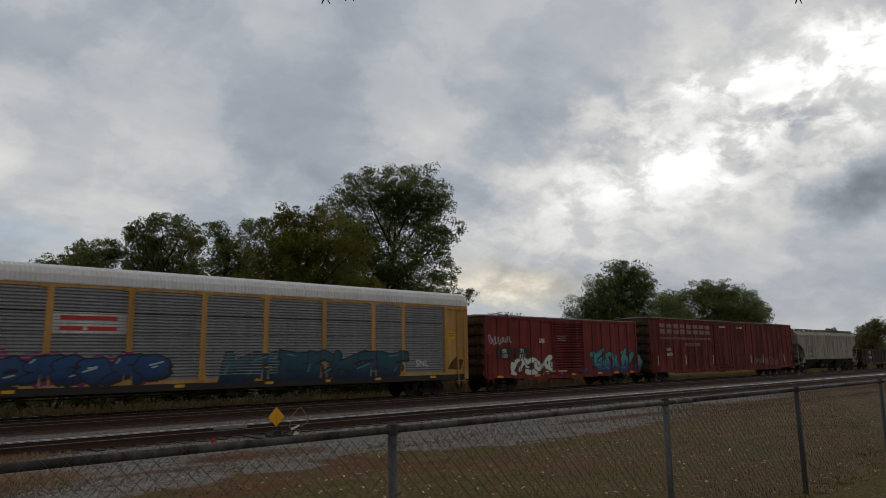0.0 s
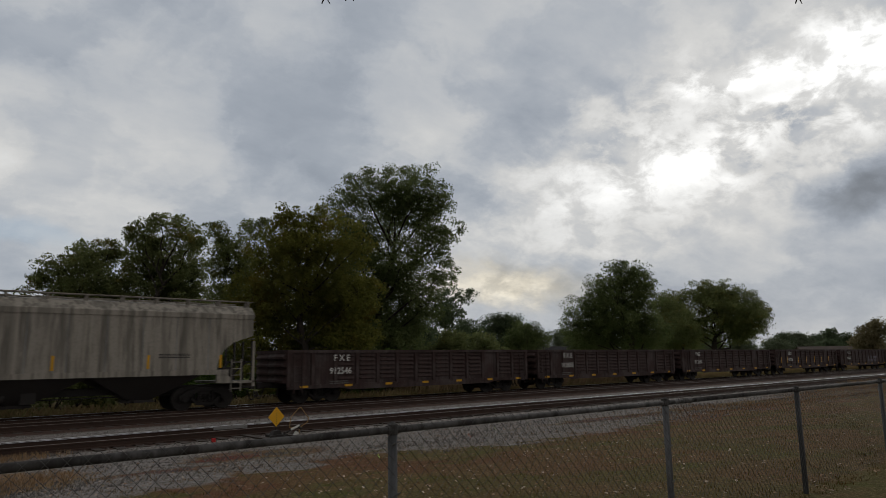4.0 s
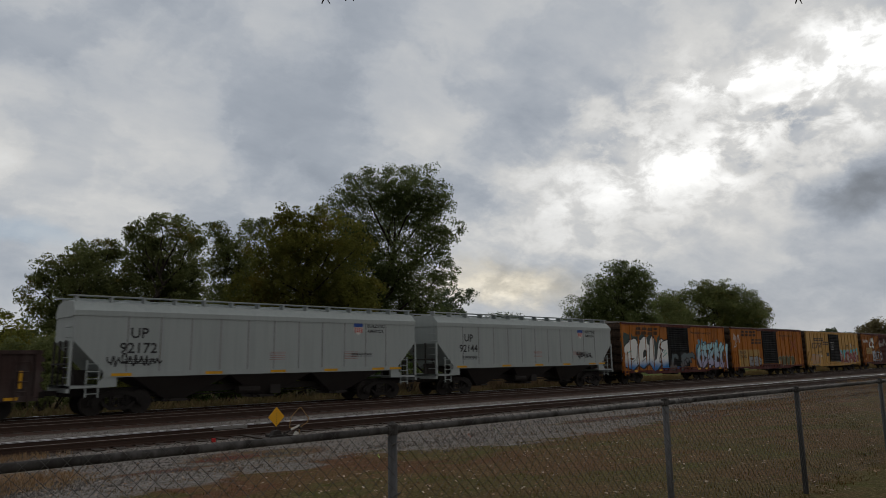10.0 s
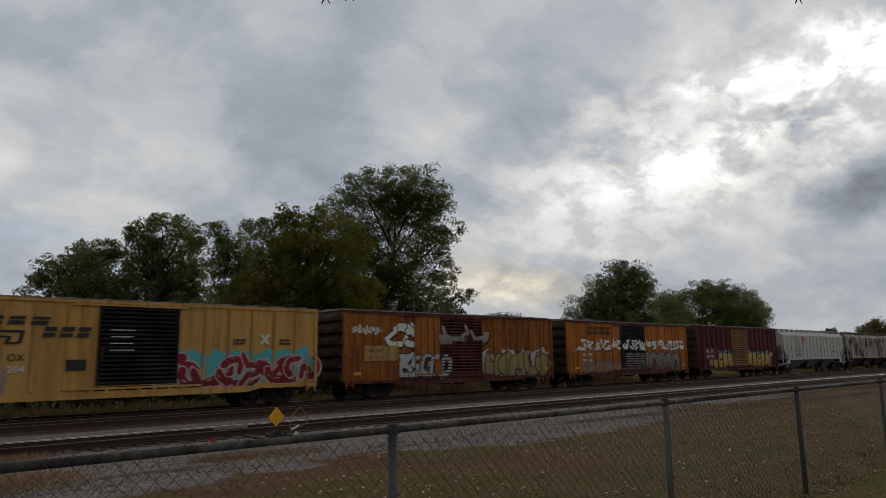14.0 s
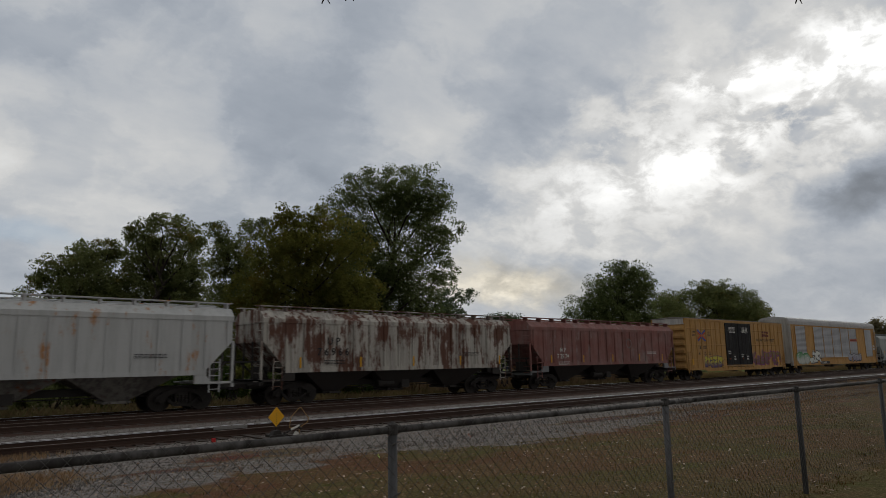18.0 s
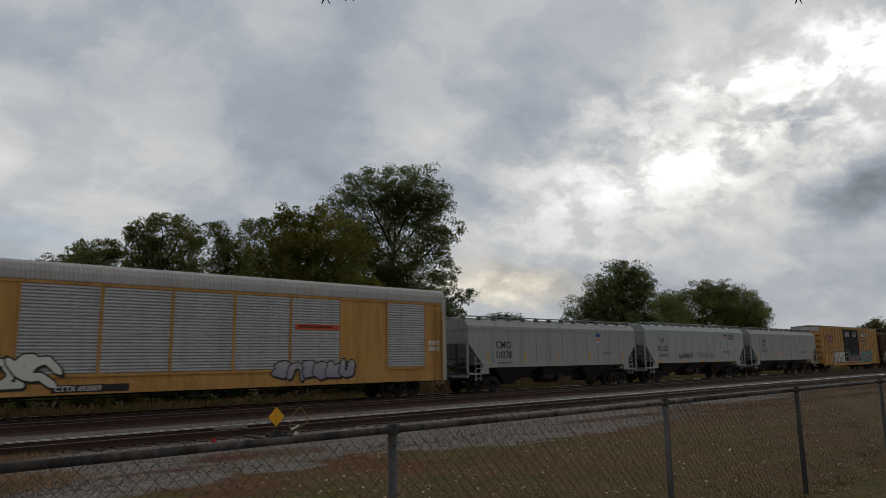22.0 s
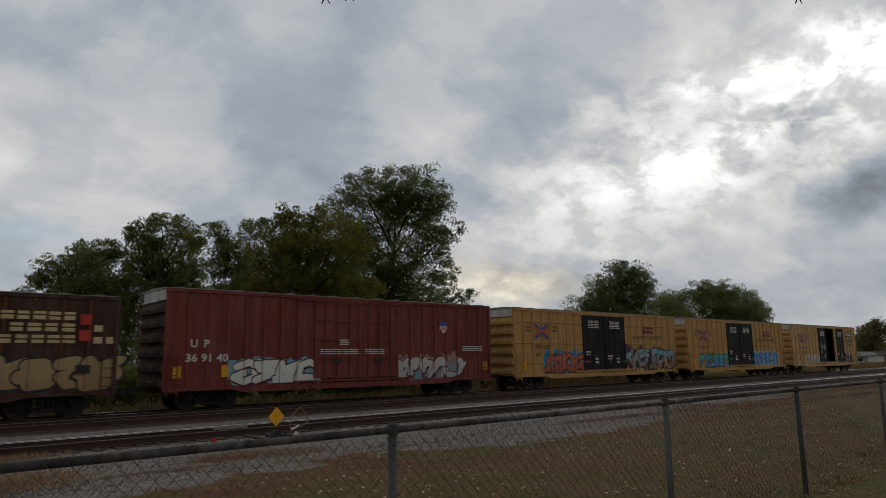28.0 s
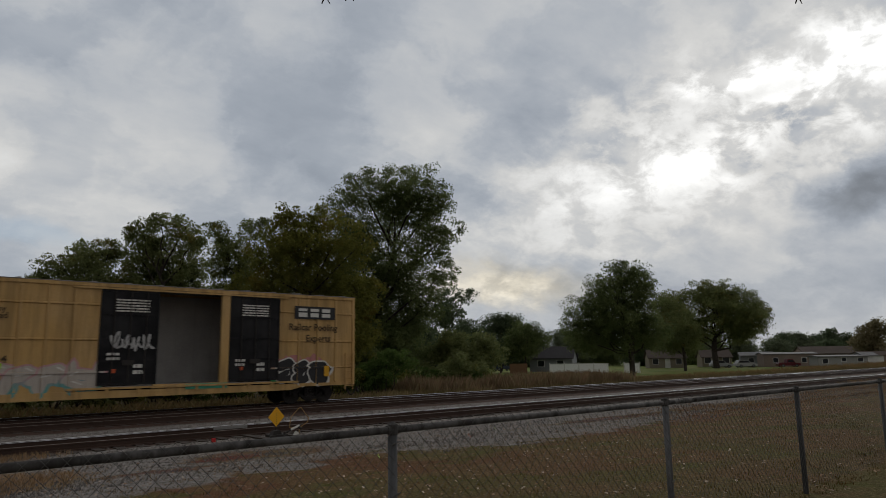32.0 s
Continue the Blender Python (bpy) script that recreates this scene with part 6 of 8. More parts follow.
graffiti(box10, 11.9, 16.2, 0.98, 2.15, 5, spray("grey_white_graffiti", (0.50, 0.48, 0.46), (0.40, 0.40, 0.42), 1, 2.1), spray("plum_edge", (0.10, 0.04, 0.05), (0.08, 0.03, 0.04), 1, 2), 142, "spiky", ribs, cloud=spray("dusty_rose_cloud", (0.32, 0.2, 0.19), (0.16, 0.3, 0.36), 1, 2.2))
for k, (x, z, w) in enumerate(((7.3, 2.55, 1.2), (8.6, 2.55, 0.9), (9.9, 2.55, 1.2), (8.4, 3.0, 0.6), (16.6, 2.7, 1.6))):
    bars("small_print", x, z, w, 3, white_letter, box10, -1.578, 0.05, 0.05, 143 + k)
shield(box10, 14.95, 3.4, -1.56)
reflectors(box10, [0.55, 2.6, 18.4], 1.35, 0.32, 0.5, yellow_mark)

car, ribs = pool_car("golden yellow boxcar with coral red and cyan graffiti", -42.1, 19.05, (2.1, 1.95), "64 19 97")
graffiti(car, 3.0, 7.1, 1.02, 2.3, 5, spray("coral_graffiti", (0.48, 0.13, 0.10), (0.34, 0.10, 0.07), 1, 2.3, 0.05), black_letter, 151, "block", ribs, cloud=spray("azure_cloud", (0.04, 0.24, 0.48), (0.05, 0.28, 0.5), 1, 2.3))
graffiti(car, 11.8, 18.6, 1.0, 2.55, 6, spray("pale_cyan_graffiti", (0.20, 0.38, 0.47), (0.30, 0.18, 0.14), 1, 2.5, 0.1), black_letter, 152, "spiky", ribs, cloud=spray("black_cloud", (0.10, 0.03, 0.06), (0.03, 0.03, 0.04), 1, 2.5))
car, ribs = pool_car("golden yellow boxcar with turquoise and blue graffiti", -21.1, 18.95, (1.95, 2.1), "64 06 26")
graffiti(car, 1.7, 7.0, 0.98, 2.15, 5, spray("turquoise_blue_graffiti", (0.03, 0.38, 0.36), (0.10, 0.27, 0.47), 1.3, 2.1, 0.08), spray("deep_shadow", (0.02, 0.03, 0.06), (0.02, 0.02, 0.05), 1, 2), 161, "block", ribs, lean=0.2)
graffiti(car, 11.7, 17.2, 1.0, 2.35, 5, spray("bright_blue_graffiti", (0.06, 0.22, 0.50), (0.08, 0.25, 0.52), 1, 2.3, 0.05), spray("white_edge", (0.5, 0.52, 0.54), (0.45, 0.48, 0.5), 1, 2.3), 162, "bubble", ribs, shine=black_letter)
car, ribs = pool_car("pale yellow boxcar with one black door slid open", 0.0, 18.95, (2.1, 2.1), "6 70 83 4", opening=True, slogan="lower", body=paint("pale_pool_yellow_paint", (0.52, 0.33, 0.13), 0.25, 0.06, 0.15, 0.5, 19.0, (0.20, 0.085, 0.03)))
graffiti(car, 3.2, 7.0, 0.95, 2.1, 4, spray("pastel_grey_graffiti", (0.46, 0.42, 0.38), (0.44, 0.40, 0.36), 1, 2.1), spray("teal_pink_edge", (0.50, 0.28, 0.30), (0.14, 0.34, 0.33), 1.1, 1.7), 171, "bubble", ribs, shine=white_letter)
graffiti(car, 14.7, 17.2, 0.9, 2.1, 3, black_letter, white_letter, 172, "bubble", ribs, cloud=spray("pink_green_cloud", (0.45, 0.20, 0.20), (0.08, 0.36, 0.16), 1.1, 2.1))
part("sprayed_sill", Shape().box(10.6, 12.4, -1.572, -1.566, 0.9, 1.12), spray("green_teal_spray", (0.1, 0.4, 0.3), (0.06, 0.3, 0.2), 0.9, 1.2), car)
part("lime_sticker", Shape().box(3.55, 4.1, -1.572, -1.566, 1.85, 2.05), plain("lime_sticker", (0.35, 0.65, 0.03)), car)
graffiti(car, 7.6, 9.2, 2.4, 3.2, 4, spray("white_tag", (0.4, 0.4, 0.4), (0.35, 0.35, 0.35), 2, 3), pool_door, 173, "script", (), -1.575, -1.575)
eot = Shape()
eot.box(0.0, 0.25, -0.14, 0.14, 0.95, 1.35).rod((0.2, 0, 1.2), (0.35, 0, 1.2), 0.08, 8)
piece("end_marker", mesh_of("end_marker", eot, plain("marker_grey", (0.25, 0.24, 0.22))), car, pose(18.95, 0.1, 0.1))


# ---- ground ----
def terrain(x, y):
    """Height of the ground: a lawn that falls to the tracks, level ballast, a shallow ditch and a field."""
    def ease(a, b, t):
        t = min(1, max(0, (t - a) / (b - a)))
        return t * t * (3 - 2 * t)
    z = 0.33 - 0.60 * ease(3.5, 17.0, y)
    z += 0.07 * ease(17.2, 18.4, y) - 0.05 * ease(21.3, 22.2, y)
    z += 0.065 * ease(23.2, 24.4, y) - 0.40 * ease(31.4, 34.5, y)
    z += 0.05 * noise.noise((x * 0.11, y * 0.17, 3.0)) * ease(4, 8, y) * (1 - ease(15, 18, y))
    z += 0.015 * noise.noise((x * 1.3, y * 1.3, 7.0))
    return z


def ground_sheet():
    xs = [-3000, -800, -300, -120, -60, -30] + [-15 + i * 0.75 for i in range(120)] + [80 + i * 4 for i in range(40)] + [260, 330, 450, 700, 1200, 3000]
    ys = [-1500, -400, -120, -50, -20, -8, -3, 0] + [1.5 + i * 0.55 for i in range(64)] + [38 + i * 2.5 for i in range(34)] + [130, 160, 220, 320, 520, 900, 1600, 3500]
    v = [(x, y, terrain(x, y)) for y in ys for x in xs]
    n = len(xs)
    f = [(j * n + i, j * n + i + 1, (j + 1) * n + i + 1, (j + 1) * n + i) for j in range(len(ys) - 1) for i in range(n - 1)]
    me = bpy.data.meshes.new("ground")
    me.from_pydata(v, [], f)
    me.materials.append(earth())
    me.shade_smooth()
    return tagged(new("ground", me), "dry brown autumn lawn giving way to grey ballast", "ground", kind="structure")


ground_sheet()


def scatter_mesh(name, verts, per, material, label, category, kind="stuff"):
    """Many small faces with the same number of corners, in one mesh. verts: (n, per, 3)."""
    verts = np.asarray(verts, dtype=np.float32)
    n = len(verts)
    me = bpy.data.meshes.new(name)
    me.vertices.add(n * per)
    me.vertices.foreach_set("co", verts.reshape(-1))
    me.loops.add(n * per)
    me.loops.foreach_set("vertex_index", np.arange(n * per, dtype=np.int32))
    me.polygons.add(n)
    me.polygons.foreach_set("loop_start", np.arange(0, n * per, per, dtype=np.int32))
    me.update(calc_edges=True)
    me.materials.append(material)
    ob = new(name, me)
    return tagged(ob, label, category, kind=kind) if label else ob


def heights(x, y):
    return np.array([terrain(a, b) for a, b in zip(x, y)])


def tufts(name, x, y, tall, wide, count, material, label, category, seed, spread=0.05, droop=0.35):
    """Blades that rise from the ground in tufts: each blade a bent strip of two faces."""
    r = np.random.default_rng(seed)
    n = len(x)
    z = heights(x, y)
    bx, by, bz = np.repeat(x, count), np.repeat(y, count), np.repeat(z, count)
    m = n * count
    bx, by = bx + r.normal(0, spread, m), by + r.normal(0, spread, m)
    h = np.repeat(tall, count) * r.uniform(0.5, 1.1, m)
    a = r.uniform(0, math.tau, m)
    lean = r.uniform(0.05, droop, m) * h
    w = wide * r.uniform(0.6, 1.3, m)
    side = np.stack([-np.sin(a), np.cos(a), np.zeros(m)], -1) * w[:, None] / 2
    foot = np.stack([bx, by, bz - 0.02], -1)
    mid = foot + np.stack([np.cos(a) * lean * 0.35, np.sin(a) * lean * 0.35, h * 0.6], -1)
    tip = foot + np.stack([np.cos(a) * lean, np.sin(a) * lean, h], -1)
    quad = np.stack([foot - side, foot + side, mid + side * 0.7, tip], 1)
    return scatter_mesh(name, quad, 4, material, label, category)


rng = np.random.default_rng(5)
straw = blades("dry_lawn_blades", [(0.075, 0.080, 0.018), (0.125, 0.092, 0.030), (0.18, 0.105, 0.046), (0.09, 0.050, 0.022)])
# lawn, thickest beside the fence and thinning towards the stone
n = 26000
gx, gy = rng.uniform(0.5, 46, n), 3.2 + 11.5 * rng.random(n) ** 1.5
keep = (gx < 4 + gy * 2.6) & (gx > gy * 0.12)
gx, gy = gx[keep], gy[keep]
tufts("lawn_grass", gx, gy, rng.uniform(0.025, 0.07, len(gx)), 0.012, 4, straw, "short dry olive and brown autumn grass", "grass", 6)
n = 9000
gx, gy = rng.uniform(20, 75, n), rng.uniform(11.5, 17.5, n)
keep = np.array([noise.noise((a * 0.16, b * 0.3, 1.5)) > 0.0 for a, b in zip(gx, gy)])
gx, gy = gx[keep], gy[keep]
tufts("verge_grass", gx, gy, rng.uniform(0.04, 0.11, len(gx)), 0.014, 4, blades("red_brown_verge_blades", [(0.20, 0.115, 0.055), (0.26, 0.12, 0.07), (0.17, 0.115, 0.05)]), "reddish brown grass patches beside the gravel", "grass", 7, 0.08)
for k, (cx, cy, rx, ry, m) in enumerate(((2.5, 14.9, 1.3, 0.9, 170), (3.2, 18.5, 0.8, 0.25, 60), (60, 18.6, 4, 0.8, 160), (70, 19.0, 5, 0.6, 140), (30, 13.4, 5, 0.8, 120))):
    a, b = rng.normal(cx, rx * 0.5, m), rng.normal(cy, ry, m)
    tufts("weed_patch", a, b, rng.uniform(0.05, 0.20, m), 0.0045, 12, blades("tall_straw_blades", [(0.28, 0.18, 0.10), (0.36, 0.25, 0.14), (0.22, 0.13, 0.07)]), "tuft of tall dry straw-coloured weeds", "weeds", 20 + k, 0.06, 0.6)


def stones(name, x, y, size, material, label, seed, lift=0.0):
    """Crushed rock: small uneven pyramids sunk in the ground."""
    r = np.random.default_rng(seed)
    n = len(x)
    z = heights(x, y) + lift
    s = size * r.uniform(0.5, 1.3, n)
    base = np.stack([x, y, z], -1)
    faces = []
    top = base + np.stack([r.normal(0, 0.25, n) * s, r.normal(0, 0.25, n) * s, s * r.uniform(0.5, 0.9, n)], -1)
    turn = r.uniform(0, math.tau, n)
    ring = [base + np.stack([np.cos(turn + k * math.tau / 4) * s * r.uniform(0.6, 1.1, n), np.sin(turn + k * math.tau / 4) * s * r.uniform(0.6, 1.1, n), -0.2 * s], -1) for k in range(4)]
    verts = np.concatenate([np.stack([ring[k], ring[(k + 1) % 4], top], 1) for k in range(4)])
    order = np.arange(4 * n).reshape(4, n).T.reshape(-1)
    return scatter_mesh(name, verts[order], 3, material, label, "gravel")


rock = blades("crushed_grey_rock", [(0.085, 0.080, 0.076), (0.17, 0.158, 0.148), (0.30, 0.282, 0.262), (0.13, 0.108, 0.095), (0.22, 0.202, 0.186)], 0.9)
n = 26000
sx = 2 + 90 * rng.random(n) ** 1.7
sy = np.concatenate([rng.uniform(21.1, 24.4, n // 2), rng.uniform(12.5, 19.2, n - n // 2)])
keep = sx > sy * 0.12
stones("ballast_stones", sx[keep], sy[keep], 0.040, rock, "loose crushed grey ballast stones beside the rails", 8)
n = 7000
sx, sy = rng.uniform(1, 50, n), rng.uniform(10.5, 16.5, n)
keep = np.array([noise.noise((a * 0.22, b * 0.5, 9.0)) > 0.12 for a, b in zip(sx, sy)])
stones("gravel_patches", sx[keep], sy[keep], 0.04, rock, "thin patches of grey gravel in the worn lawn", 9)

# fallen leaves on the lawn
n = 15000
lx, ly = rng.uniform(0.8, 45, n), 3.0 + 13.5 * rng.random(n)
lz = heights(lx, ly) + rng.uniform(0.02, 0.06, n)
turn, tip = rng.uniform(0, math.tau, n), rng.uniform(-0.5, 0.5, n)
size = rng.uniform(0.011, 0.032, n)
ux = np.stack([np.cos(turn), np.sin(turn), tip], -1) * size[:, None]
uy = np.stack([-np.sin(turn), np.cos(turn), rng.uniform(-0.5, 0.5, n)], -1) * size[:, None] * 0.7
mid = np.stack([lx, ly, lz], -1)
scatter_mesh("fallen_leaves", np.stack([mid - ux, mid - uy, mid + ux, mid + uy], 1), 4, blades("fallen_leaf_browns", [(0.17, 0.08, 0.035), (0.36, 0.25, 0.16), (0.11, 0.055, 0.03), (0.55, 0.46, 0.37), (0.22, 0.11, 0.05)]), "scattered dry brown and pale fallen leaves", "leaves")


def single_leaf(x, y, z, size, material, label):
    s = Shape()
    s.face([(0, -size, 0), (size * 0.6, -size * 0.2, size * 0.25), (size * 0.25, size * 0.2, size * 0.1), (size * 0.7, size * 0.8, size * 0.4), (0, size * 0.5, size * 0.1), (-size * 0.6, size * 0.9, size * 0.35), (-size * 0.3, 0.1 * size, 0.05 * size), (-size * 0.7, -size * 0.3, size * 0.3)])
    ob = part("fallen_leaf", s, material)
    ob.matrix_basis = pose(x, y, z, 50, 10, 30)
    return tagged(ob, label, "leaf")


lime = plain("lime_green_leaf", (0.30, 0.45, 0.04), 0.6)
single_leaf(8.38, 11.54, terrain(8.38, 11.54) + 0.06, 0.07, lime, "bright lime green leaf lying in the brown grass")
single_leaf(14.99, 14.63, terrain(14.99, 14.63) + 0.06, 0.07, lime, "small lime green leaf lying on grey gravel")
single_leaf(12.85, 13.53, terrain(12.85, 13.53) + 0.07, 0.11, plain("rust_red_leaf", (0.24, 0.06, 0.025), 0.7), "curled rust-red leaf lying on grey gravel")

# ---- tracks ----
RAIL = [(-0.070, -0.175), (0.070, -0.175), (0.070, -0.160), (0.012, -0.140), (0.010, -0.045), (0.036, -0.035), (0.036, -0.004), (0.030, 0.0), (-0.030, 0.0), (-0.036, -0.004), (-0.036, -0.035), (-0.010, -0.045), (-0.012, -0.140), (-0.070, -0.160)]


def track(name, label, yc, x0, x1, z=0.0, polished=False, heads=None):
    t = new(name)
    t.location = (0, yc, z)
    tagged(t, label, "railway track")
    for y in (-0.7175, 0.7175):
        rail = part("rail", Shape().along_x([(y + a, b) for a, b in RAIL], x0, x1), steel_rail, t, "rusted steel rail")
        # the running surface is worn round towards the inner edge
        o = 1 if y < 0 else -1
        d = 0.024 if polished else 0.012
        crown = [(y - o * 0.026, 0.001), (y - o * 0.022, 0.005), (y + o * 0.020, 0.005), (y + o * 0.041, -d), (y + o * 0.030, -d)]
        part("rail_head", Shape().along_x(crown, x0, x1), (heads or (worn_head, worn_head))[y > 0], rail, "worn running surface")
    tie = mesh_of("tie", Shape().box(-0.115, 0.115, -1.30, 1.30, -0.33, -0.178), old_wood)
    plate = mesh_of("tie_plate", Shape().box(-0.09, 0.09, -0.15, 0.15, -0.178, -0.166), steel_rail)
    r = random.Random(int(yc * 10))
    rest = Shape()
    for i in range(int((x1 - x0) / 0.54)):
        x = x0 + i * 0.54 + r.uniform(-0.03, 0.03)
        if 0 < x < 75:
            piece("tie", tie, t, pose(x, r.uniform(-0.05, 0.05), r.uniform(-0.01, 0.012), 0, 0, r.uniform(-1, 1)))
            for y in (-0.72, 0.72):
                piece("tie_plate", plate, t, pose(x, y, 0))
        elif x < 230:
            rest.box(x - 0.115, x + 0.115, -1.3, 1.3, -0.33, -0.178)
    tagged(part("far_ties", rest, old_wood, t), kind="stuff")
    return t


main = track("main_track", "main railway track with rusty rails on wooden ties", YC, -700, 900)
middle = track("middle_track", "second railway track with dull rails between main line and siding", 26.62, -500, 800, heads=(dull_head, dull_head))
siding = track("siding_track", "siding track with one bright and one rusty rail, nearer the fence", 20.05, -400, 700, polished=True, heads=(dull_head, worn_head))
# bolted joint with bright bars, where the rail of the siding is spliced
j = Shape()
j.box(8.75, 9.86, 0.7175 - 0.075, 0.7175 - 0.034, -0.105, -0.012)
for k in range(6):
    j.rod((8.83 + k * 0.19, 0.7175 - 0.10, -0.06), (8.83 + k * 0.19, 0.7175 - 0.07, -0.06), 0.022, 6)
part("joint_bar", j, plain("pale_joint_steel", (0.27, 0.26, 0.25), 0.6, 0.2), siding, "pale bolted joint bar")

# ---- switch stand beside the siding ----
st = new("switch_stand")
st.location = (9.52, 18.15, terrain(9.52, 18.15))
tagged(st, "low switch stand with a yellow diamond target", "switch stand")
mast = Shape().rod((0, 0, -0.05), (0, 0, 0.72), 0.022, 8)
part("mast", mast, black_iron, st)
dm = Shape().along_y([(0, 0.32), (0.255, 0.60), (0, 0.88), (-0.255, 0.60)], -0.040, -0.022)
rv = Shape()
for k in range(7):
    rv.box(-0.010, 0.010, -0.046, -0.040, 0.40 + k * 0.06, 0.415 + k * 0.06)
target = part("target", dm, plain("sign_yellow_paint", (0.72, 0.36, 0.012), 0.45, 0.0, 0.12), st, "yellow diamond plate")
tagged(part("rivet_row", rv, black_iron, target), kind="stuff")
part("base_casting", Shape().box(-0.22, 0.30, -0.18, 0.18, -0.06, 0.10).along_y([(-0.14, 0.10), (0.16, 0.10), (0.08, 0.22), (-0.06, 0.22)], -0.11, 0.11), black_iron, st)
part("head_block", Shape().box(-0.55, -0.33, -0.6, 1.2, -0.08, 0.06).box(0.40, 0.62, -0.6, 1.2, -0.08, 0.06), old_wood, st)
lv = Shape().rod((0.12, -0.12, 0.08), (0.62, -0.2, 0.30), 0.022, 7).rod((0.62, -0.2, 0.30), (0.72, -0.2, 0.22), 0.035, 7)
part("lever", lv, black_iron, st, "dark throwing lever")
part("lever_grip", Shape().rod((0.40, -0.18, 0.22), (0.66, -0.2, 0.32), 0.032, 7), white_letter, st, "white painted lever grip")
part("padlock", Shape().along_y([(0.46, 0.03), (0.56, -0.03), (0.66, 0.10), (0.55, 0.17)], -0.22, -0.16), white_letter, st)
cable = new("cable_loop")
cable.location = (10.57, 18.6, terrain(10.57, 18.6) + 0.18)
tagged(cable, "bent loop of stiff tan wire beside the rail", "cable")
lp = [(-0.02, 0, -0.22), (-0.02, 0, 0.0), (-0.36, 0, 0.03), (-0.31, 0, 0.34), (-0.02, 0, 0.60), (0.03, 0, 0.59), (0.29, 0, 0.27), (0.26, 0, 0.15), (-0.02, 0, 0.0)]
part("wire", Shape().pipe(lp, 0.012, 6), plain("tan_cable_sheath", (0.30, 0.17, 0.06)), cable)
lit = Shape().box(-0.05, 0.05, -0.03, 0.03, -0.02, 0.10)
rag = part("litter", lit, plain("red_plastic", (0.45, 0.02, 0.02)))
rag.location = (7.81, 18.45, terrain(7.81, 18.45))
tagged(rag, "small red scrap of plastic on the ballast", "litter")

# ---- chain-link fence ----
FY, FTOP = 3.35, 1.548
fence = new("chain_link_fence")
tagged(fence, "grey galvanised chain-link fence with pipe posts and top rail", "fence")
POSTS = [-3.73, -0.60, 2.54, 5.665, 8.65, 11.80] + [11.80 + 3.12 * i for i in range(1, 9)]
for i, x in enumerate(POSTS):
    z0 = terrain(x, FY)
    p = part("post", Shape().rod((x, FY, z0 - 0.2), (x, FY, FTOP - 0.03), 0.029, 12), post_zinc, fence, smooth=True)
    cap = Shape().rod((x, FY, FTOP - 0.05), (x, FY, FTOP + 0.014), 0.0315, 12).rod((x, FY, FTOP + 0.014), (x, FY, FTOP + 0.030), 0.026, 10, 0.010)
    cap.rod((x - 0.045, FY, FTOP - 0.018), (x + 0.045, FY, FTOP - 0.018), 0.026, 10)
    part("post_cap", cap, dull_zinc, p)
    tie = Shape()
    for k in range(4):
        tie.rod((x - 0.035, FY - 0.03, z0 + 0.2 + k * 0.3), (x + 0.035, FY - 0.032, z0 + 0.22 + k * 0.3), 0.004, 5)
    part("tie_wire", tie, wire_zinc, p)
seg = [POSTS[0] - 3]
while seg[-1] < POSTS[-1]:
    seg.append(seg[-1] + 6.4)
for a, b in zip(seg, seg[1:]):
    part("top_rail", Shape().rod((a, FY, FTOP - 0.02), (b, FY, FTOP - 0.02), 0.021, 12).rod((b - 0.08, FY, FTOP - 0.02), (b + 0.08, FY, FTOP - 0.02), 0.0235, 12), dull_zinc, fence, smooth=True)
# woven wire: upright strands that zigzag and hook into their neighbours, square diamonds on edge
wire = Shape()
dia, top, low = 0.084, FTOP + 0.022, 0.36
steps = int((top - low) / dia * 2)
for i in range(int(32 / dia * 2)):
    x0 = -3 + i * dia / 2
    flip = 1 if i % 2 else -1
    pts = [(x0 + flip * (dia / 4 + 0.0015) * (1 if k % 2 else -1), FY - 0.026 + 0.003 * flip * (1 if k % 2 else -1), top - k * dia / 2) for k in range(steps + 1)]
    wire.pipe(pts, 0.0015, 3)
tagged(part("woven_wire", wire, wire_zinc, fence), kind="stuff")


# ---- trees ----
bark = plain("dark_bark", (0.040, 0.032, 0.026), 0.9, 0, 0.3, 3)
GREEN = foliage("dark_green_leaves", (0.108, 0.142, 0.052), (0.190, 0.222, 0.088))
OLIVE = foliage("olive_gold_leaves", (0.165, 0.178, 0.042), (0.255, 0.245, 0.060), 0.5)
DEEP = foliage("deep_green_leaves", (0.140, 0.168, 0.064), (0.230, 0.252, 0.100), 0.35)
GREY = foliage("grey_green_leaves", (0.085, 0.115, 0.060), (0.135, 0.17, 0.095))
# Distance haze is put into the leaf colour: paler and greyer than GREEN.
HAZY = foliage("haze_paled_green_leaves", (0.125, 0.15, 0.085), (0.18, 0.21, 0.13))
FRESH = foliage("fresh_green_leaves", (0.070, 0.120, 0.028), (0.125, 0.18, 0.050))
SAPLING = foliage("young_green_leaves", (0.120, 0.185, 0.050), (0.185, 0.255, 0.085))


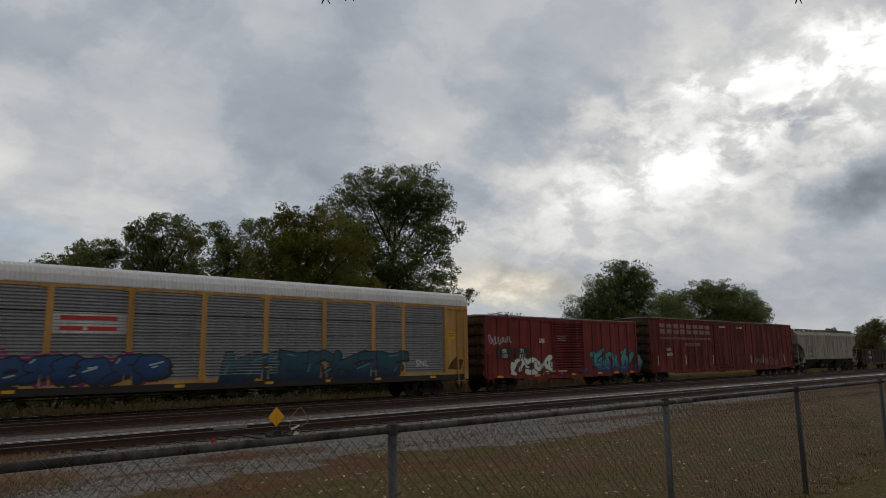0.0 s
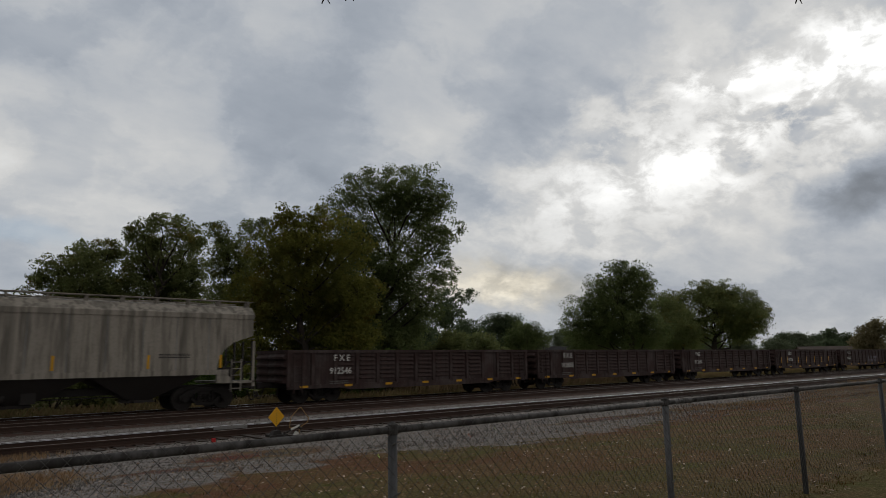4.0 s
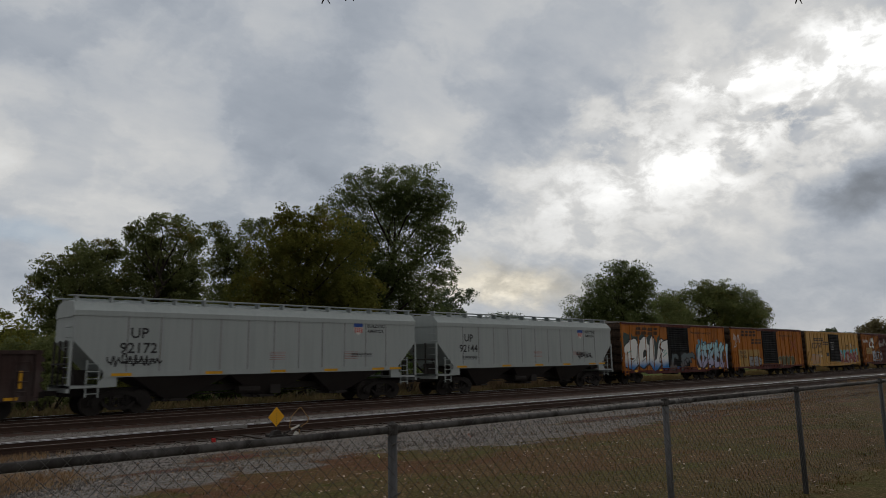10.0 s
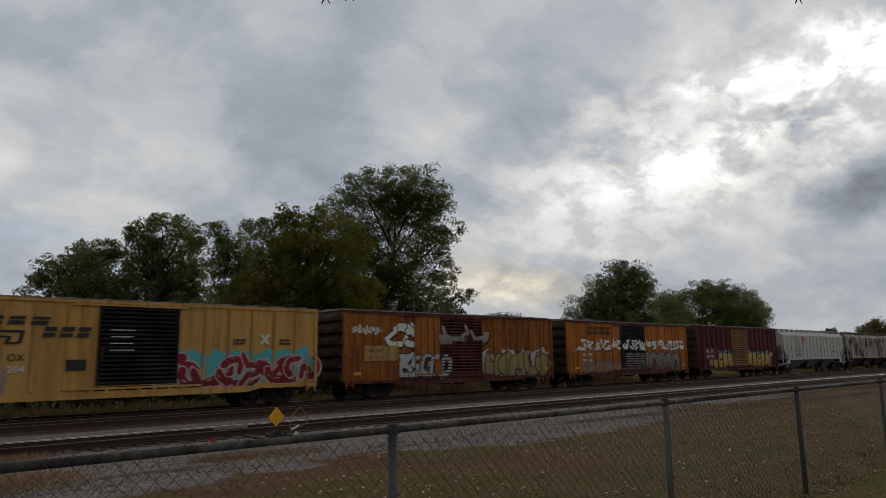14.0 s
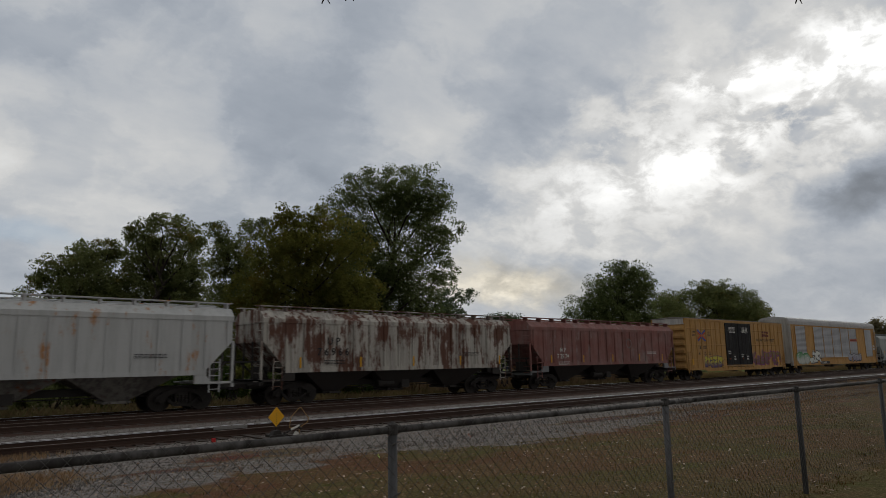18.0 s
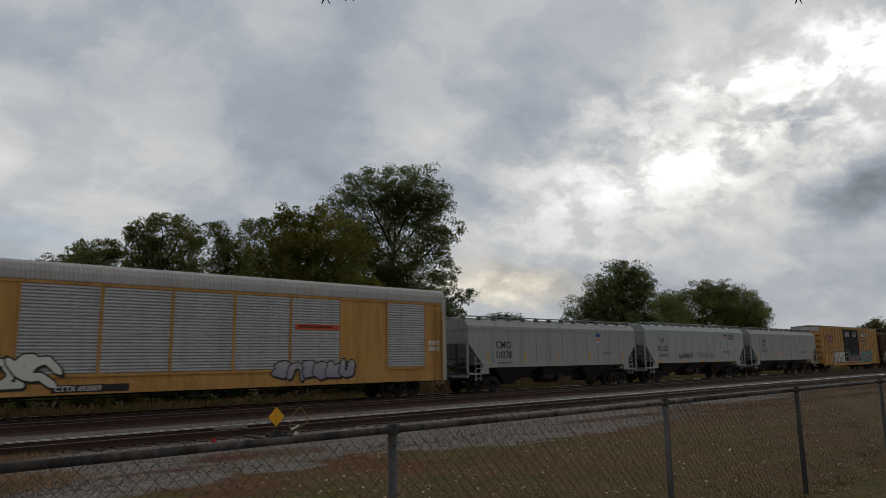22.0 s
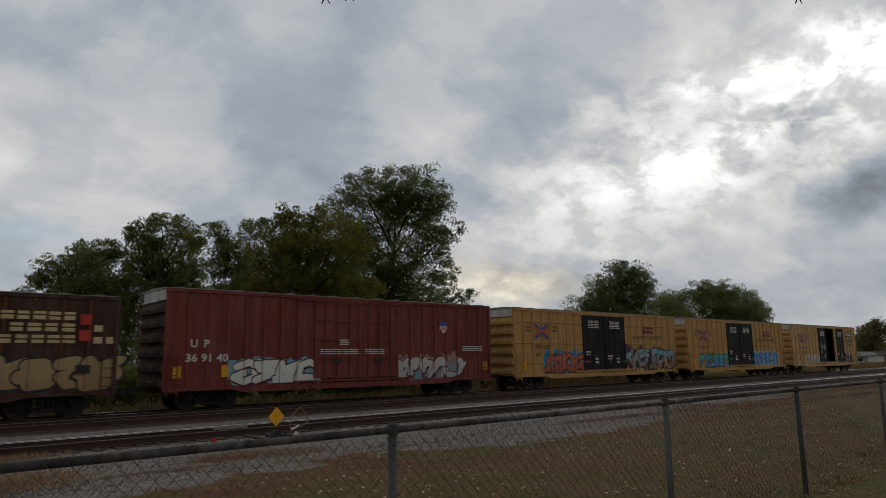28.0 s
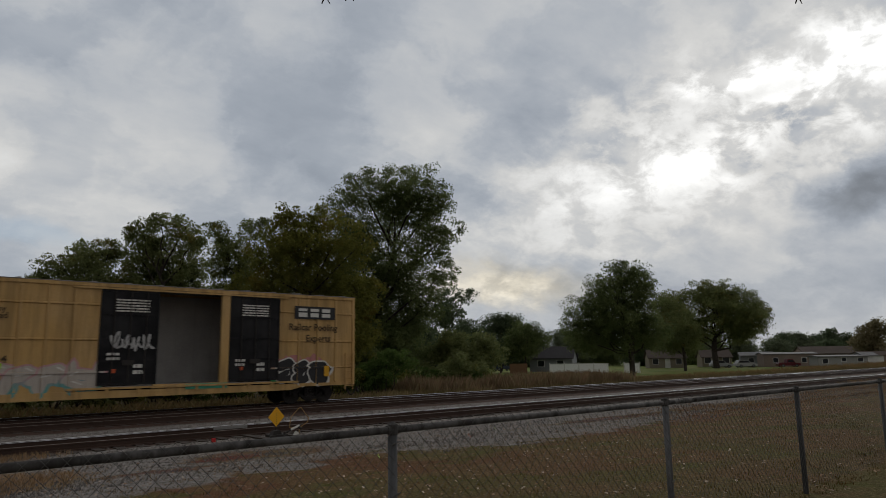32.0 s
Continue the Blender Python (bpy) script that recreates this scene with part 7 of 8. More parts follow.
def leaf_cloud(lobes, grain, dense, r):
    """Leaves on the upper shells of many small clumps, which fill the lobes of a crown, thickest near the outside."""
    cen, size = [], []
    for dx, dy, z, rad in lobes:
        m = max(5, int(rad * rad * 12.5 * dense / (grain / 0.22) ** 1.3))
        d = r.normal(size=(m, 3))
        d /= np.linalg.norm(d, axis=1)[:, None]
        q = rad * (0.30 + 0.76 * r.random(m) ** 0.55)
        cen.append(np.stack([dx + d[:, 0] * q, dy + d[:, 1] * q, z + d[:, 2] * q * 0.88], -1))
        size.append(grain * r.uniform(1.6, 3.4, m) * min(1.25, 0.55 + 0.3 * rad))
    cen, size = np.concatenate(cen), np.concatenate(size)
    keep = cen[:, 2] > 0.5
    cen, size = cen[keep], size[keep]
    k = 54
    out = r.normal(size=(len(cen) * k, 3))
    out[:, 2] += 0.35
    out /= np.linalg.norm(out, axis=1)[:, None]
    far = np.repeat(size, k) * (0.45 + 0.62 * r.random(len(out)) ** 0.7 + 0.25 * r.random(len(out)) ** 6)
    p = np.repeat(cen, k, 0) + out * far[:, None] * (1, 1, 0.72)
    n = len(p)
    face = out * 0.7 + r.normal(size=(n, 3)) * 0.55
    face[:, 2] += 0.45
    a = np.cross(face, r.normal(size=(n, 3)))
    a /= np.linalg.norm(a, axis=1)[:, None]
    b = np.cross(face, a)
    b /= np.linalg.norm(b, axis=1)[:, None]
    s = (grain * r.uniform(0.36, 0.74, n))[:, None]
    a, b = a * s, b * s * 0.60
    return np.stack([p - a, p + a * 0.6 - b, p + a * 0.6 + b], 1)


def limb(s, a, b, ra, rb, r, bends=3):
    a, b = Vector(a), Vector(b)
    prev, pr = a, ra
    for i in range(1, bends + 1):
        t = i / bends
        p = a.lerp(b, t) + Vector(r.normal(size=3)) * (b - a).length * 0.05 * (i < bends)
        q = ra + (rb - ra) * t
        s.rod(prev, p, pr, 7, q)
        prev, pr = p, q


def tree(name, at, lobes, leaf, label, seed, grain=0.22, dense=1.0, trunk=0.35, deep=1.0, ground_z=-0.5, grow=1.0):
    """Trunk, limbs that reach into every lobe, and a crown. lobes: (sideways, up, radius)."""
    r = np.random.default_rng(seed)
    t = new(name)
    t.matrix_basis = pose(at[0], at[1], ground_z, 0, 0, -41.6)
    tagged(t, label, "tree")
    lobes = [(x * (1 + (grow - 1) * 0.4), z * (1 + (grow - 1) * 0.22), rad * grow) for x, z, rad in lobes]
    full = [(x, r.uniform(-0.8, 0.8) * rad * deep + r.uniform(-0.6, 0.6), z, rad) for x, z, rad in lobes]
    back = [(x * 0.8, y + 1.6 * deep, z * 0.93, rad) for i, (x, y, z, rad) in enumerate(full) if i % 2 == 0 or z < 0.7 * full[0][2]]
    topz = max(z for _, _, z, _ in full)
    s = Shape()
    fork = (0.05 * topz * r.uniform(-0.3, 0.3), 0, topz * 0.33)
    limb(s, (0, 0, -0.3), fork, trunk, trunk * 0.72, r)
    crown_c = np.mean([x for x, _, _, _ in full])
    limb(s, fork, (crown_c, 0, topz * 0.86), trunk * 0.68, trunk * 0.10, r, 5)
    part("trunk", s, bark, t, "dark furrowed trunk")
    for x, y, z, rad in full:
        s = Shape()
        k = min(0.8, max(0.25, z / topz - 0.25))
        root = (fork[0] + (crown_c - fork[0]) * (k - 0.33) / 0.55, 0, max(topz * 0.2, topz * k - 0.5))
        limb(s, root, (x, y, z), trunk * 0.30, trunk * 0.06, r, 4)
        for _ in range(4):
            d = Vector(r.normal(size=3)).normalized() * rad * 0.85
            limb(s, (x, y, z), Vector((x, y, z)) + d, trunk * 0.07, 0.012, r, 2)
        part("limb", s, bark, t)
    crown = scatter_mesh("crown", leaf_cloud(full + back, grain, dense, r), 3, leaf, "", "")
    crown.parent = t
    return t


tree("tall_tree", (35.9, 49.5), [(1.3, 17.7, 2.3), (-1.2, 17.5, 2.1), (3.9, 17.4, 2.3), (-3.3, 16.5, 1.7), (5.3, 16.0, 1.2), (1.0, 14.9, 2.3), (-2.3, 13.7, 2.2), (4.6, 12.4, 2.0), (6.4, 13.6, 1.2), (2.2, 10.9, 2.2), (-1.3, 10.4, 3.0), (5.6, 10.1, 1.4), (0.7, 7.2, 3.1), (3.9, 7.1, 1.9), (-2.4, 6.2, 3.0), (1.6, 3.9, 2.6), (-1.4, 3.4, 3.0)], GREEN, "tall dark green broadleaf tree with an open crown", 1, 0.20, 0.90, 0.42, grow=1.13)
tree("golden_tree", (25.8, 44.9), [(-0.9, 13.0, 1.3), (1.0, 13.1, 1.3), (-2.0, 12.0, 1.4), (2.7, 11.4, 1.7), (0.1, 10.4, 2.5), (-2.9, 10.4, 1.7), (4.2, 11.2, 1.0), (-1.6, 7.5, 2.5), (1.8, 7.5, 2.5), (-3.7, 7.5, 2.0), (3.9, 7.4, 1.9), (0.0, 4.6, 2.5), (-3.4, 4.2, 2.1), (3.4, 4.1, 2.1)], OLIVE, "olive green tree turning gold, full rounded crown", 2, 0.20, 1.15, 0.32, grow=1.05)
tree("slender_tree", (26.7, 60.3), [(-1.4, 14.3, 1.1), (1.2, 14.5, 1.3), (-0.1, 12.4, 1.5), (-1.7, 10.9, 1.1), (1.4, 11.4, 1.7), (2.7, 15.1, 0.8), (-0.2, 8.3, 2.1), (1.9, 7.7, 2.3), (-0.2, 4.7, 2.3)], DEEP, "dark broadleaf tree standing behind the golden one", 3, 0.21, 1.1, 0.28, grow=1.12)
tree("dense_tree", (17.9, 54.5), [(-2.0, 13.0, 1.1), (-0.1, 13.3, 1.1), (2.0, 13.1, 1.1), (2.7, 11.7, 1.0), (-2.1, 11.4, 1.7), (0.4, 10.9, 2.1), (2.1, 9.6, 1.4), (-1.7, 8.8, 2.2), (0.4, 7.4, 2.3), (2.2, 6.5, 1.3), (-1.3, 5.3, 2.2), (1.1, 4.4, 2.2)], DEEP, "dense dark green tree with a ragged top", 4, 0.20, 1.1, 0.34, grow=1.08)
tree("low_tree", (13.6, 61.0), [(-0.6, 11.2, 1.1), (1.3, 11.3, 1.1), (2.9, 11.6, 0.9), (-1.5, 9.5, 1.5), (1.2, 9.1, 2.0), (-3.0, 9.1, 0.8), (-2.5, 7.3, 1.8), (0.3, 6.8, 2.3), (3.0, 7.2, 2.1), (-1.1, 4.6, 2.1), (2.1, 4.5, 2.1)], DEEP, "broad dark tree sloping down at the wood's edge", 5, 0.22, 1.2, 0.3, grow=1.1)
tree("far_bush_tree", (15.3, 101.5), [(0.2, 5.6, 2.4), (-0.3, 8.6, 1.0), (-2.1, 4.6, 2.2)], OLIVE, "small yellowish tree far beyond the track", 6, 0.4, 1.0, 0.2)
tree("pale_tree", (57.9, 63.9), [(-0.6, 10.1, 1.7), (1.6, 10.4, 1.1), (0.1, 7.9, 1.8), (2.7, 10.7, 0.6), (-1.7, 8.0, 1.6), (0.0, 4.8, 1.8)], GREY, "thin grey-green tree with airy branches", 7, 0.26, 0.62, 0.18, grow=1.06)
tree("round_tree", (80.7, 84.3), [(-0.1, 6.6, 2.5), (-1.6, 5.0, 2.4), (1.8, 4.8, 2.3), (-0.2, 3.4, 2.6)], GREY, "rounded grey-green tree in a yard", 8, 0.36, 1.1, 0.2)
tree("yard_tree", (91.9, 87.9), [(1.2, 9.1, 2.2), (-1.5, 8.5, 2.2), (2.8, 9.3, 1.6), (0.1, 6.4, 3.0), (-2.1, 4.6, 2.4), (2.1, 4.6, 2.6)], GREY, "green broadleaf yard tree beyond the field", 9, 0.36, 1.0, 0.24)
tree("yard_tree", (90.1, 80.0), [(-0.4, 7.4, 1.9), (1.6, 6.4, 2.1), (0.0, 5.2, 2.5), (3.1, 5.9, 1.9), (-2.0, 4.8, 2.1)], GREEN, "small green yard tree with a short trunk", 10, 0.34, 1.1, 0.2)
tree("yard_tree", (74.0, 92.0), [(0.0, 7.6, 2.6), (-2.6, 6.2, 2.4), (2.4, 6.0, 2.4), (0.0, 4.2, 2.8), (-4.4, 4.6, 2.2)], GREY, "grey-green spreading yard tree beyond the field", 19, 0.36, 1.1, 0.24)
tree("field_tree", (80.4, 52.1), [(-0.4, 13.9, 1.9), (-2.2, 13.2, 2.1), (1.5, 12.7, 2.2), (-4.2, 11.1, 2.4), (-0.5, 10.6, 3.4), (2.4, 10.2, 2.1), (-6.3, 8.8, 2.4), (-2.8, 8.0, 3.4), (1.0, 7.6, 3.4), (-8.2, 7.0, 1.5), (-5.2, 5.4, 2.8), (-0.6, 5.4, 3.0), (3.1, 5.8, 2.4), (-7.3, 4.8, 1.6)], GREEN, "broad green tree with low boughs in the field", 11, 0.25, 0.68, 0.42, grow=1.07)
tree("oak_tree", (137.0, 68.4), [(-0.1, 15.7, 2.6), (-3.4, 15.2, 2.7), (2.8, 15.1, 2.7), (6.6, 13.9, 3.0), (-6.7, 14.1, 2.7), (-0.8, 11.3, 4.6), (5.1, 10.6, 4.2), (9.3, 10.3, 2.0), (-4.2, 8.2, 3.4), (3.9, 7.6, 3.0), (8.9, 7.4, 1.8), (-9.6, 12.6, 2.5), (-9.2, 9.8, 2.7), (-7.2, 11.2, 2.9), (7.4, 9.2, 3.0), (9.8, 11.6, 2.3), (1.5, 13.0, 3.4)], DEEP, "wide spreading oak with a visible forked trunk", 12, 0.33, 0.70, 0.7, grow=1.09)
tree("oak_tree", (111.3, 61.4), [(-2.1, 11.5, 1.9), (-0.6, 9.5, 2.7), (-2.6, 7.2, 2.7), (0.4, 7.0, 2.5), (-2.2, 5.0, 2.2), (0.8, 4.6, 1.9)], DEEP, "dark drooping tree beside the wide oak", 13, 0.30, 0.7, 0.3, grow=1.15)
ROW = ((252.7, 101.5, 4.0, 6.8), (268.0, 101.6, 4.5, 7.6), (277.4, 100.0, 3.9, 6.9), (287.0, 98.3, 4.3, 8.8), (290.0, 97.0, 2.2, 11.4), (286.3, 92.2, 4.2, 7.3), (284.7, 86.8, 3.4, 6.6), (240.7, 98.6, 3.5, 5.6), (262, 88, 3.6, 5.0), (300, 118, 5, 8.0), (228, 104, 3.6, 5.6), (270, 75, 3.0, 5.0))
for i, (x, y, rad, top) in enumerate(ROW):
    tree("distant_tree", (x, y), [(0.1, top, rad * 0.8), (-1.8, top * 0.7, rad), (2.2, top * 0.65, rad), (0, top * 0.35, rad)], (GREY, HAZY, GREY)[i % 3], "distant tree in the hazy line beyond the yards", 30 + i, 0.5, 0.9, 0.25)
BACK = ((108, 150, 4.6, 8.0), (124, 150, 5.0, 9.0), (140, 146, 4.5, 7.5), (152, 138, 5.2, 9.0), (168, 132, 4.8, 8.2), (182, 130, 5.0, 9.4), (196, 122, 4.6, 8.0), (206, 112, 5.2, 8.8), (220, 112, 4.6, 7.4), (92, 140, 4.6, 8.4), (80, 136, 4.4, 8.0), (214, 122, 4.4, 9.0), (128, 132, 4.0, 6.4), (178, 112, 4.0, 6.0), (190, 104, 3.8, 5.6), (168, 104, 3.6, 5.4))
for i, (x, y, rad, top) in enumerate(BACK):
    tree("distant_tree", (x, y), [(0.1, top, rad * 0.8), (-2.2, top * 0.7, rad), (2.6, top * 0.65, rad), (-1, top * 0.3, rad), (2, top * 0.3, rad)], (GREY, HAZY, GREEN)[i % 3], "distant tree behind the yards and houses", 60 + i, 0.5, 0.9, 0.25)
tree("autumn_tree", (191.2, 54.4), [(0.1, 7.3, 2.7), (2.6, 7.9, 3.0), (-2.3, 5.4, 2.2), (0.5, 4.4, 2.5)], foliage("tawny_leaves", (0.19, 0.165, 0.085), (0.25, 0.21, 0.12)), "yellowing tree at the edge of the yards", 14, 0.55, 0.9, 0.25)


def shrub(at, tall, wide, leaf, label, seed, grain=0.16):
    r = np.random.default_rng(seed)
    t = new("shrub")
    t.matrix_basis = pose(at[0], at[1], terrain(*at))
    tagged(t, label, "shrub")
    lobes = [(r.uniform(-wide, wide) * 0.6, r.uniform(-wide, wide) * 0.5, tall * r.uniform(0.25, 0.8), wide * r.uniform(0.3, 0.5)) for _ in range(6)]
    for x, y, z, _ in lobes:
        s = Shape()
        limb(s, (x * 0.2, y * 0.2, -0.1), (x, y, z), 0.035, 0.012, r, 3)
        part("stem", s, bark, t)
    crown = scatter_mesh("crown", leaf_cloud([(x, y, max(z, q * 0.6), q) for x, y, z, q in lobes], grain, 1.3, r), 3, leaf, "", "")
    crown.parent = t


rnd = random.Random(77)
for i in range(34):
    x = -4 + i * 1.28 + rnd.uniform(-0.5, 0.5)
    y = 39.5 + rnd.uniform(-2.0, 3.5)
    tall = rnd.uniform(1.2, 3.2)
    leaf, label = ((FRESH, "leafy bright green shrub along the wood's edge"), (OLIVE, "straggling olive shrub along the wood's edge"), (DEEP, "dark shrub under the trees"))[rnd.randrange(3)]
    shrub((x, y), tall, tall * 0.75, leaf, label, 200 + i)
for i in range(14):
    shrub((2 + i * 3.2 + rnd.uniform(-1, 1), 47 + rnd.uniform(-2, 3)), rnd.choice((2.6, 3.4, 4.4, 5.4)), rnd.uniform(2.0, 3.4), DEEP, "tall dark shrub under the trees", 260 + i, 0.22)
shrub((16.0, 42.0), 5.6, 2.1, SAPLING, "tall fresh green sapling shrub", 300, 0.2)
shrub((14.6, 41.0), 4.0, 1.8, SAPLING, "leafy fresh green shrub beside the sapling", 303, 0.2)
shrub((1.5, 60.0), 4.5, 3.5, OLIVE, "yellow-green bush at the wood's end", 301, 0.25)
shrub((-3, 62.0), 4.0, 3.5, OLIVE, "yellow-green bush at the wood's end", 302, 0.25)

# ---- weeds beyond the track ----
n = 9000
wx, wy = -6 + 130 * rng.random(n) ** 1.6, 33.6 + np.abs(rng.normal(0, 2.2, n))
tufts("trackside_weeds", wx, wy, rng.uniform(0.20, 0.75, n), 0.020, 7, blades("trackside_weed_blades", [(0.18, 0.155, 0.07), (0.27, 0.21, 0.11), (0.23, 0.155, 0.085), (0.15, 0.15, 0.06)]), "rough green and straw weeds along the far side of the track", "weeds", 41, 0.16, 0.7)
n = 3800
wx, wy = rng.uniform(30, 54, n), rng.uniform(35.0, 41.0, n)
tufts("brush", wx, wy, rng.uniform(0.5, 1.5, n), 0.022, 11, blades("reddish_brush_blades", [(0.24, 0.165, 0.10), (0.32, 0.22, 0.14), (0.21, 0.175, 0.09), (0.34, 0.26, 0.16)]), "tall reddish brown dead brush beyond the track", "brush", 42, 0.2, 0.45)
n = 6500
wx = rng.uniform(54, 190, n)
wy = 35 + rng.uniform(0, 9, n)
tufts("field_grass", wx, wy, rng.uniform(0.3, 0.75, n) * (1 + np.clip((wx - 90) / 90, 0, 1)), 0.035, 5, blades("field_straw_blades", [(0.30, 0.205, 0.10), (0.22, 0.175, 0.075), (0.36, 0.25, 0.13), (0.27, 0.15, 0.085)]), "tan and rusty field grass beyond the track", "grass", 43, 0.25, 0.6)


# ---- yards beyond the field ----
def house(name, label, at, turn, L, W, H, rise, wall_mat, roof_mat, openings, category="house"):
    t = new(name)
    t.matrix_basis = pose(at[0], at[1], -0.55, 0, 0, turn)
    tagged(t, label, category)
    part("wall", Shape().box(-L / 2, L / 2, -W / 2, W / 2, 0, H), wall_mat, t)
    if rise:
        part("gable", Shape().solid([(-L / 2, -W / 2, H), (-L / 2, W / 2, H), (-L / 2, 0, H + rise - 0.06)], [(L / 2, -W / 2, H), (L / 2, W / 2, H), (L / 2, 0, H + rise - 0.06)]), wall_mat, t)
    h = W / 2 + 0.35
    drop = rise * 0.35 / (W / 2)
    part("roof", Shape().along_x([(-h, H - drop), (0, H + rise), (h, H - drop), (h, H - drop + 0.14), (0, H + rise + 0.15), (-h, H - drop + 0.14)], -L / 2 - 0.3, L / 2 + 0.3), roof_mat, t)
    for x, z, w, hh, kind in openings:
        win = part(kind, Shape().box(x - w / 2, x + w / 2, -W / 2 - 0.03, -W / 2 + 0.02, z, z + hh), pane_dark if kind == "window" else trim_white, t)
        f = Shape()
        for a, b, c, d in ((x - w / 2 - 0.07, x - w / 2, z - 0.07, z + hh + 0.07), (x + w / 2, x + w / 2 + 0.07, z - 0.07, z + hh + 0.07), (x - w / 2, x + w / 2, z + hh, z + hh + 0.07), (x - w / 2, x + w / 2, z - 0.07, z)):
            f.box(a, b, -W / 2 - 0.06, -W / 2, c, d)
        part("frame", f, trim_white, win)
    return t


pane_dark = plain("dark_window_glass", (0.02, 0.023, 0.028), 0.12)
trim_white = plain("white_trim_paint", (0.62, 0.62, 0.60), 0.5)
grey_wall = plain("grey_siding", (0.19, 0.20, 0.215), 0.7, 0, 0.1)
beige_wall = plain("beige_siding", (0.22, 0.19, 0.145), 0.7, 0, 0.12)
white_wall = plain("dingy_white_siding", (0.27, 0.27, 0.265), 0.7, 0, 0.15)
tan_wall = plain("pinkish_tan_siding", (0.23, 0.18, 0.155), 0.7, 0, 0.15)
dark_roof = plain("dark_shingles", (0.045, 0.042, 0.045), 0.9)
pale_roof = plain("pale_metal_roof", (0.17, 0.17, 0.175), 0.8)
brown_roof = plain("brown_shingles", (0.09, 0.07, 0.06), 0.9)

house("grey_house", "small grey house with a dark shingle roof", (101.5, 83.0), -60, 8.0, 6.5, 2.6, 2.0, grey_wall, dark_roof, [(-1.8, 1.0, 1.2, 1.1, "window"), (1.8, 1.0, 1.2, 1.1, "window")])
house("beige_house", "low beige house with brown roof half hidden by trees", (140, 82), -50, 8, 6, 2.3, 1.7, beige_wall, brown_roof, [(-2.6, 0.9, 1.2, 1.1, "window"), (0, 0.1, 1.0, 2.0, "door"), (2.4, 0.9, 1.2, 1.1, "window")])
house("beige_house", "second beige house beyond the oak", (153, 77), -50, 6.5, 5.5, 2.3, 1.5, beige_wall, brown_roof, [(-2, 0.9, 1.4, 1.2, "window"), (2, 0.9, 1.4, 1.2, "window")])
house("mobile_home", "pale blue-grey mobile home with a white gable roof", (160.5, 70.5), -60, 7.0, 4.2, 2.5, 0.7, grey_wall, pale_roof, [(-1.2, 0.9, 1.0, 1.0, "window"), (1.6, 0.9, 1.0, 1.0, "window")], "mobile home")
house("mobile_home", "pinkish tan mobile home with a flat pale roof", (157.5, 62.5), -48, 11.0, 4.2, 2.7, 0.3, tan_wall, pale_roof, [(-3, 0.9, 1.0, 1.0, "window"), (3, 0.9, 1.0, 1.0, "window")], "mobile home")
house("mobile_home", "dingy white mobile home with small windows", (151.5, 50.0), -46, 9.6, 4.0, 2.05, 0.2, white_wall, pale_roof, [(-3.4, 0.7, 1.1, 0.9, "window"), (0.2, 1.1, 0.9, 0.7, "window"), (3.4, 1.0, 1.0, 0.8, "window")], "mobile home")
house("porch_shed", "small white porch shed beside a mobile home", (155.5, 46.2), -46, 2.6, 3.4, 2.2, 0.5, trim_white, pale_roof, [(0.0, 0.1, 0.8, 1.9, "door")], "shed")
house("long_shed", "long tan shed with a brown low roof", (190, 50.5), -46, 17, 6, 2.2, 0.8, tan_wall, brown_roof, [(-5, 0.2, 2.2, 1.8, "door"), (0, 0.9, 1.4, 0.9, "window")], "shed")
house("long_shed", "low brown-roofed building behind the mobile homes", (205, 66), -46, 24, 8, 2.8, 1.8, tan_wall, brown_roof, [(-6, 0.9, 1.4, 1.0, "window"), (4, 0.9, 1.4, 1.0, "window")], "shed")

# white board fence by the grey house
wf = new("board_fence")
tagged(wf, "white vinyl board fence in front of the house", "fence")
wf.matrix_basis = pose(88.0, 72.8, -0.55, 0, 0, -60)
board = mesh_of("board", Shape().box(-0.072, 0.072, -0.02, 0.02, 0.05, 1.55), plain("white_vinyl", (0.80, 0.81, 0.82), 0.5, 0, 0.05))
rail_me = mesh_of("rail", Shape().box(0, 2.4, -0.035, -0.02, 0, 0.13), trim_white)
post_me = mesh_of("post", Shape().box(-0.065, 0.065, -0.065, 0.065, 0, 1.75), trim_white)
for i in range(6):
    if i == 4:
        continue
    piece("post", post_me, wf, pose(i * 2.4, 0, 0))
    for z in (0.1, 1.49):
        piece("rail", rail_me, wf, pose(i * 2.4, 0, z))
    for k in range(15):
        piece("board", board, wf, pose(i * 2.4 + 0.15 + k * 0.15, 0, 0))
piece("post", post_me, wf, pose(14.4, 0, 0))
wd = new("board_fence")
wd.matrix_basis = pose(84.6, 78.6, -0.55, 0, 0, -60)
tagged(wd, "short brown wooden board fence beside the house", "fence")
bme = mesh_of("board", Shape().box(-0.072, 0.072, -0.02, 0.02, 0.05, 1.7), plain("brown_fence_wood", (0.16, 0.09, 0.05), 0.85))
for k in range(20):
    piece("board", bme, wd, pose(k * 0.15, 0, 0))
for z in (0.3, 1.4):
    part("rail", Shape().box(-0.1, 2.95, 0.02, 0.05, z, z + 0.1), plain("brown_fence_wood", (0.16, 0.09, 0.05), 0.85), wd)


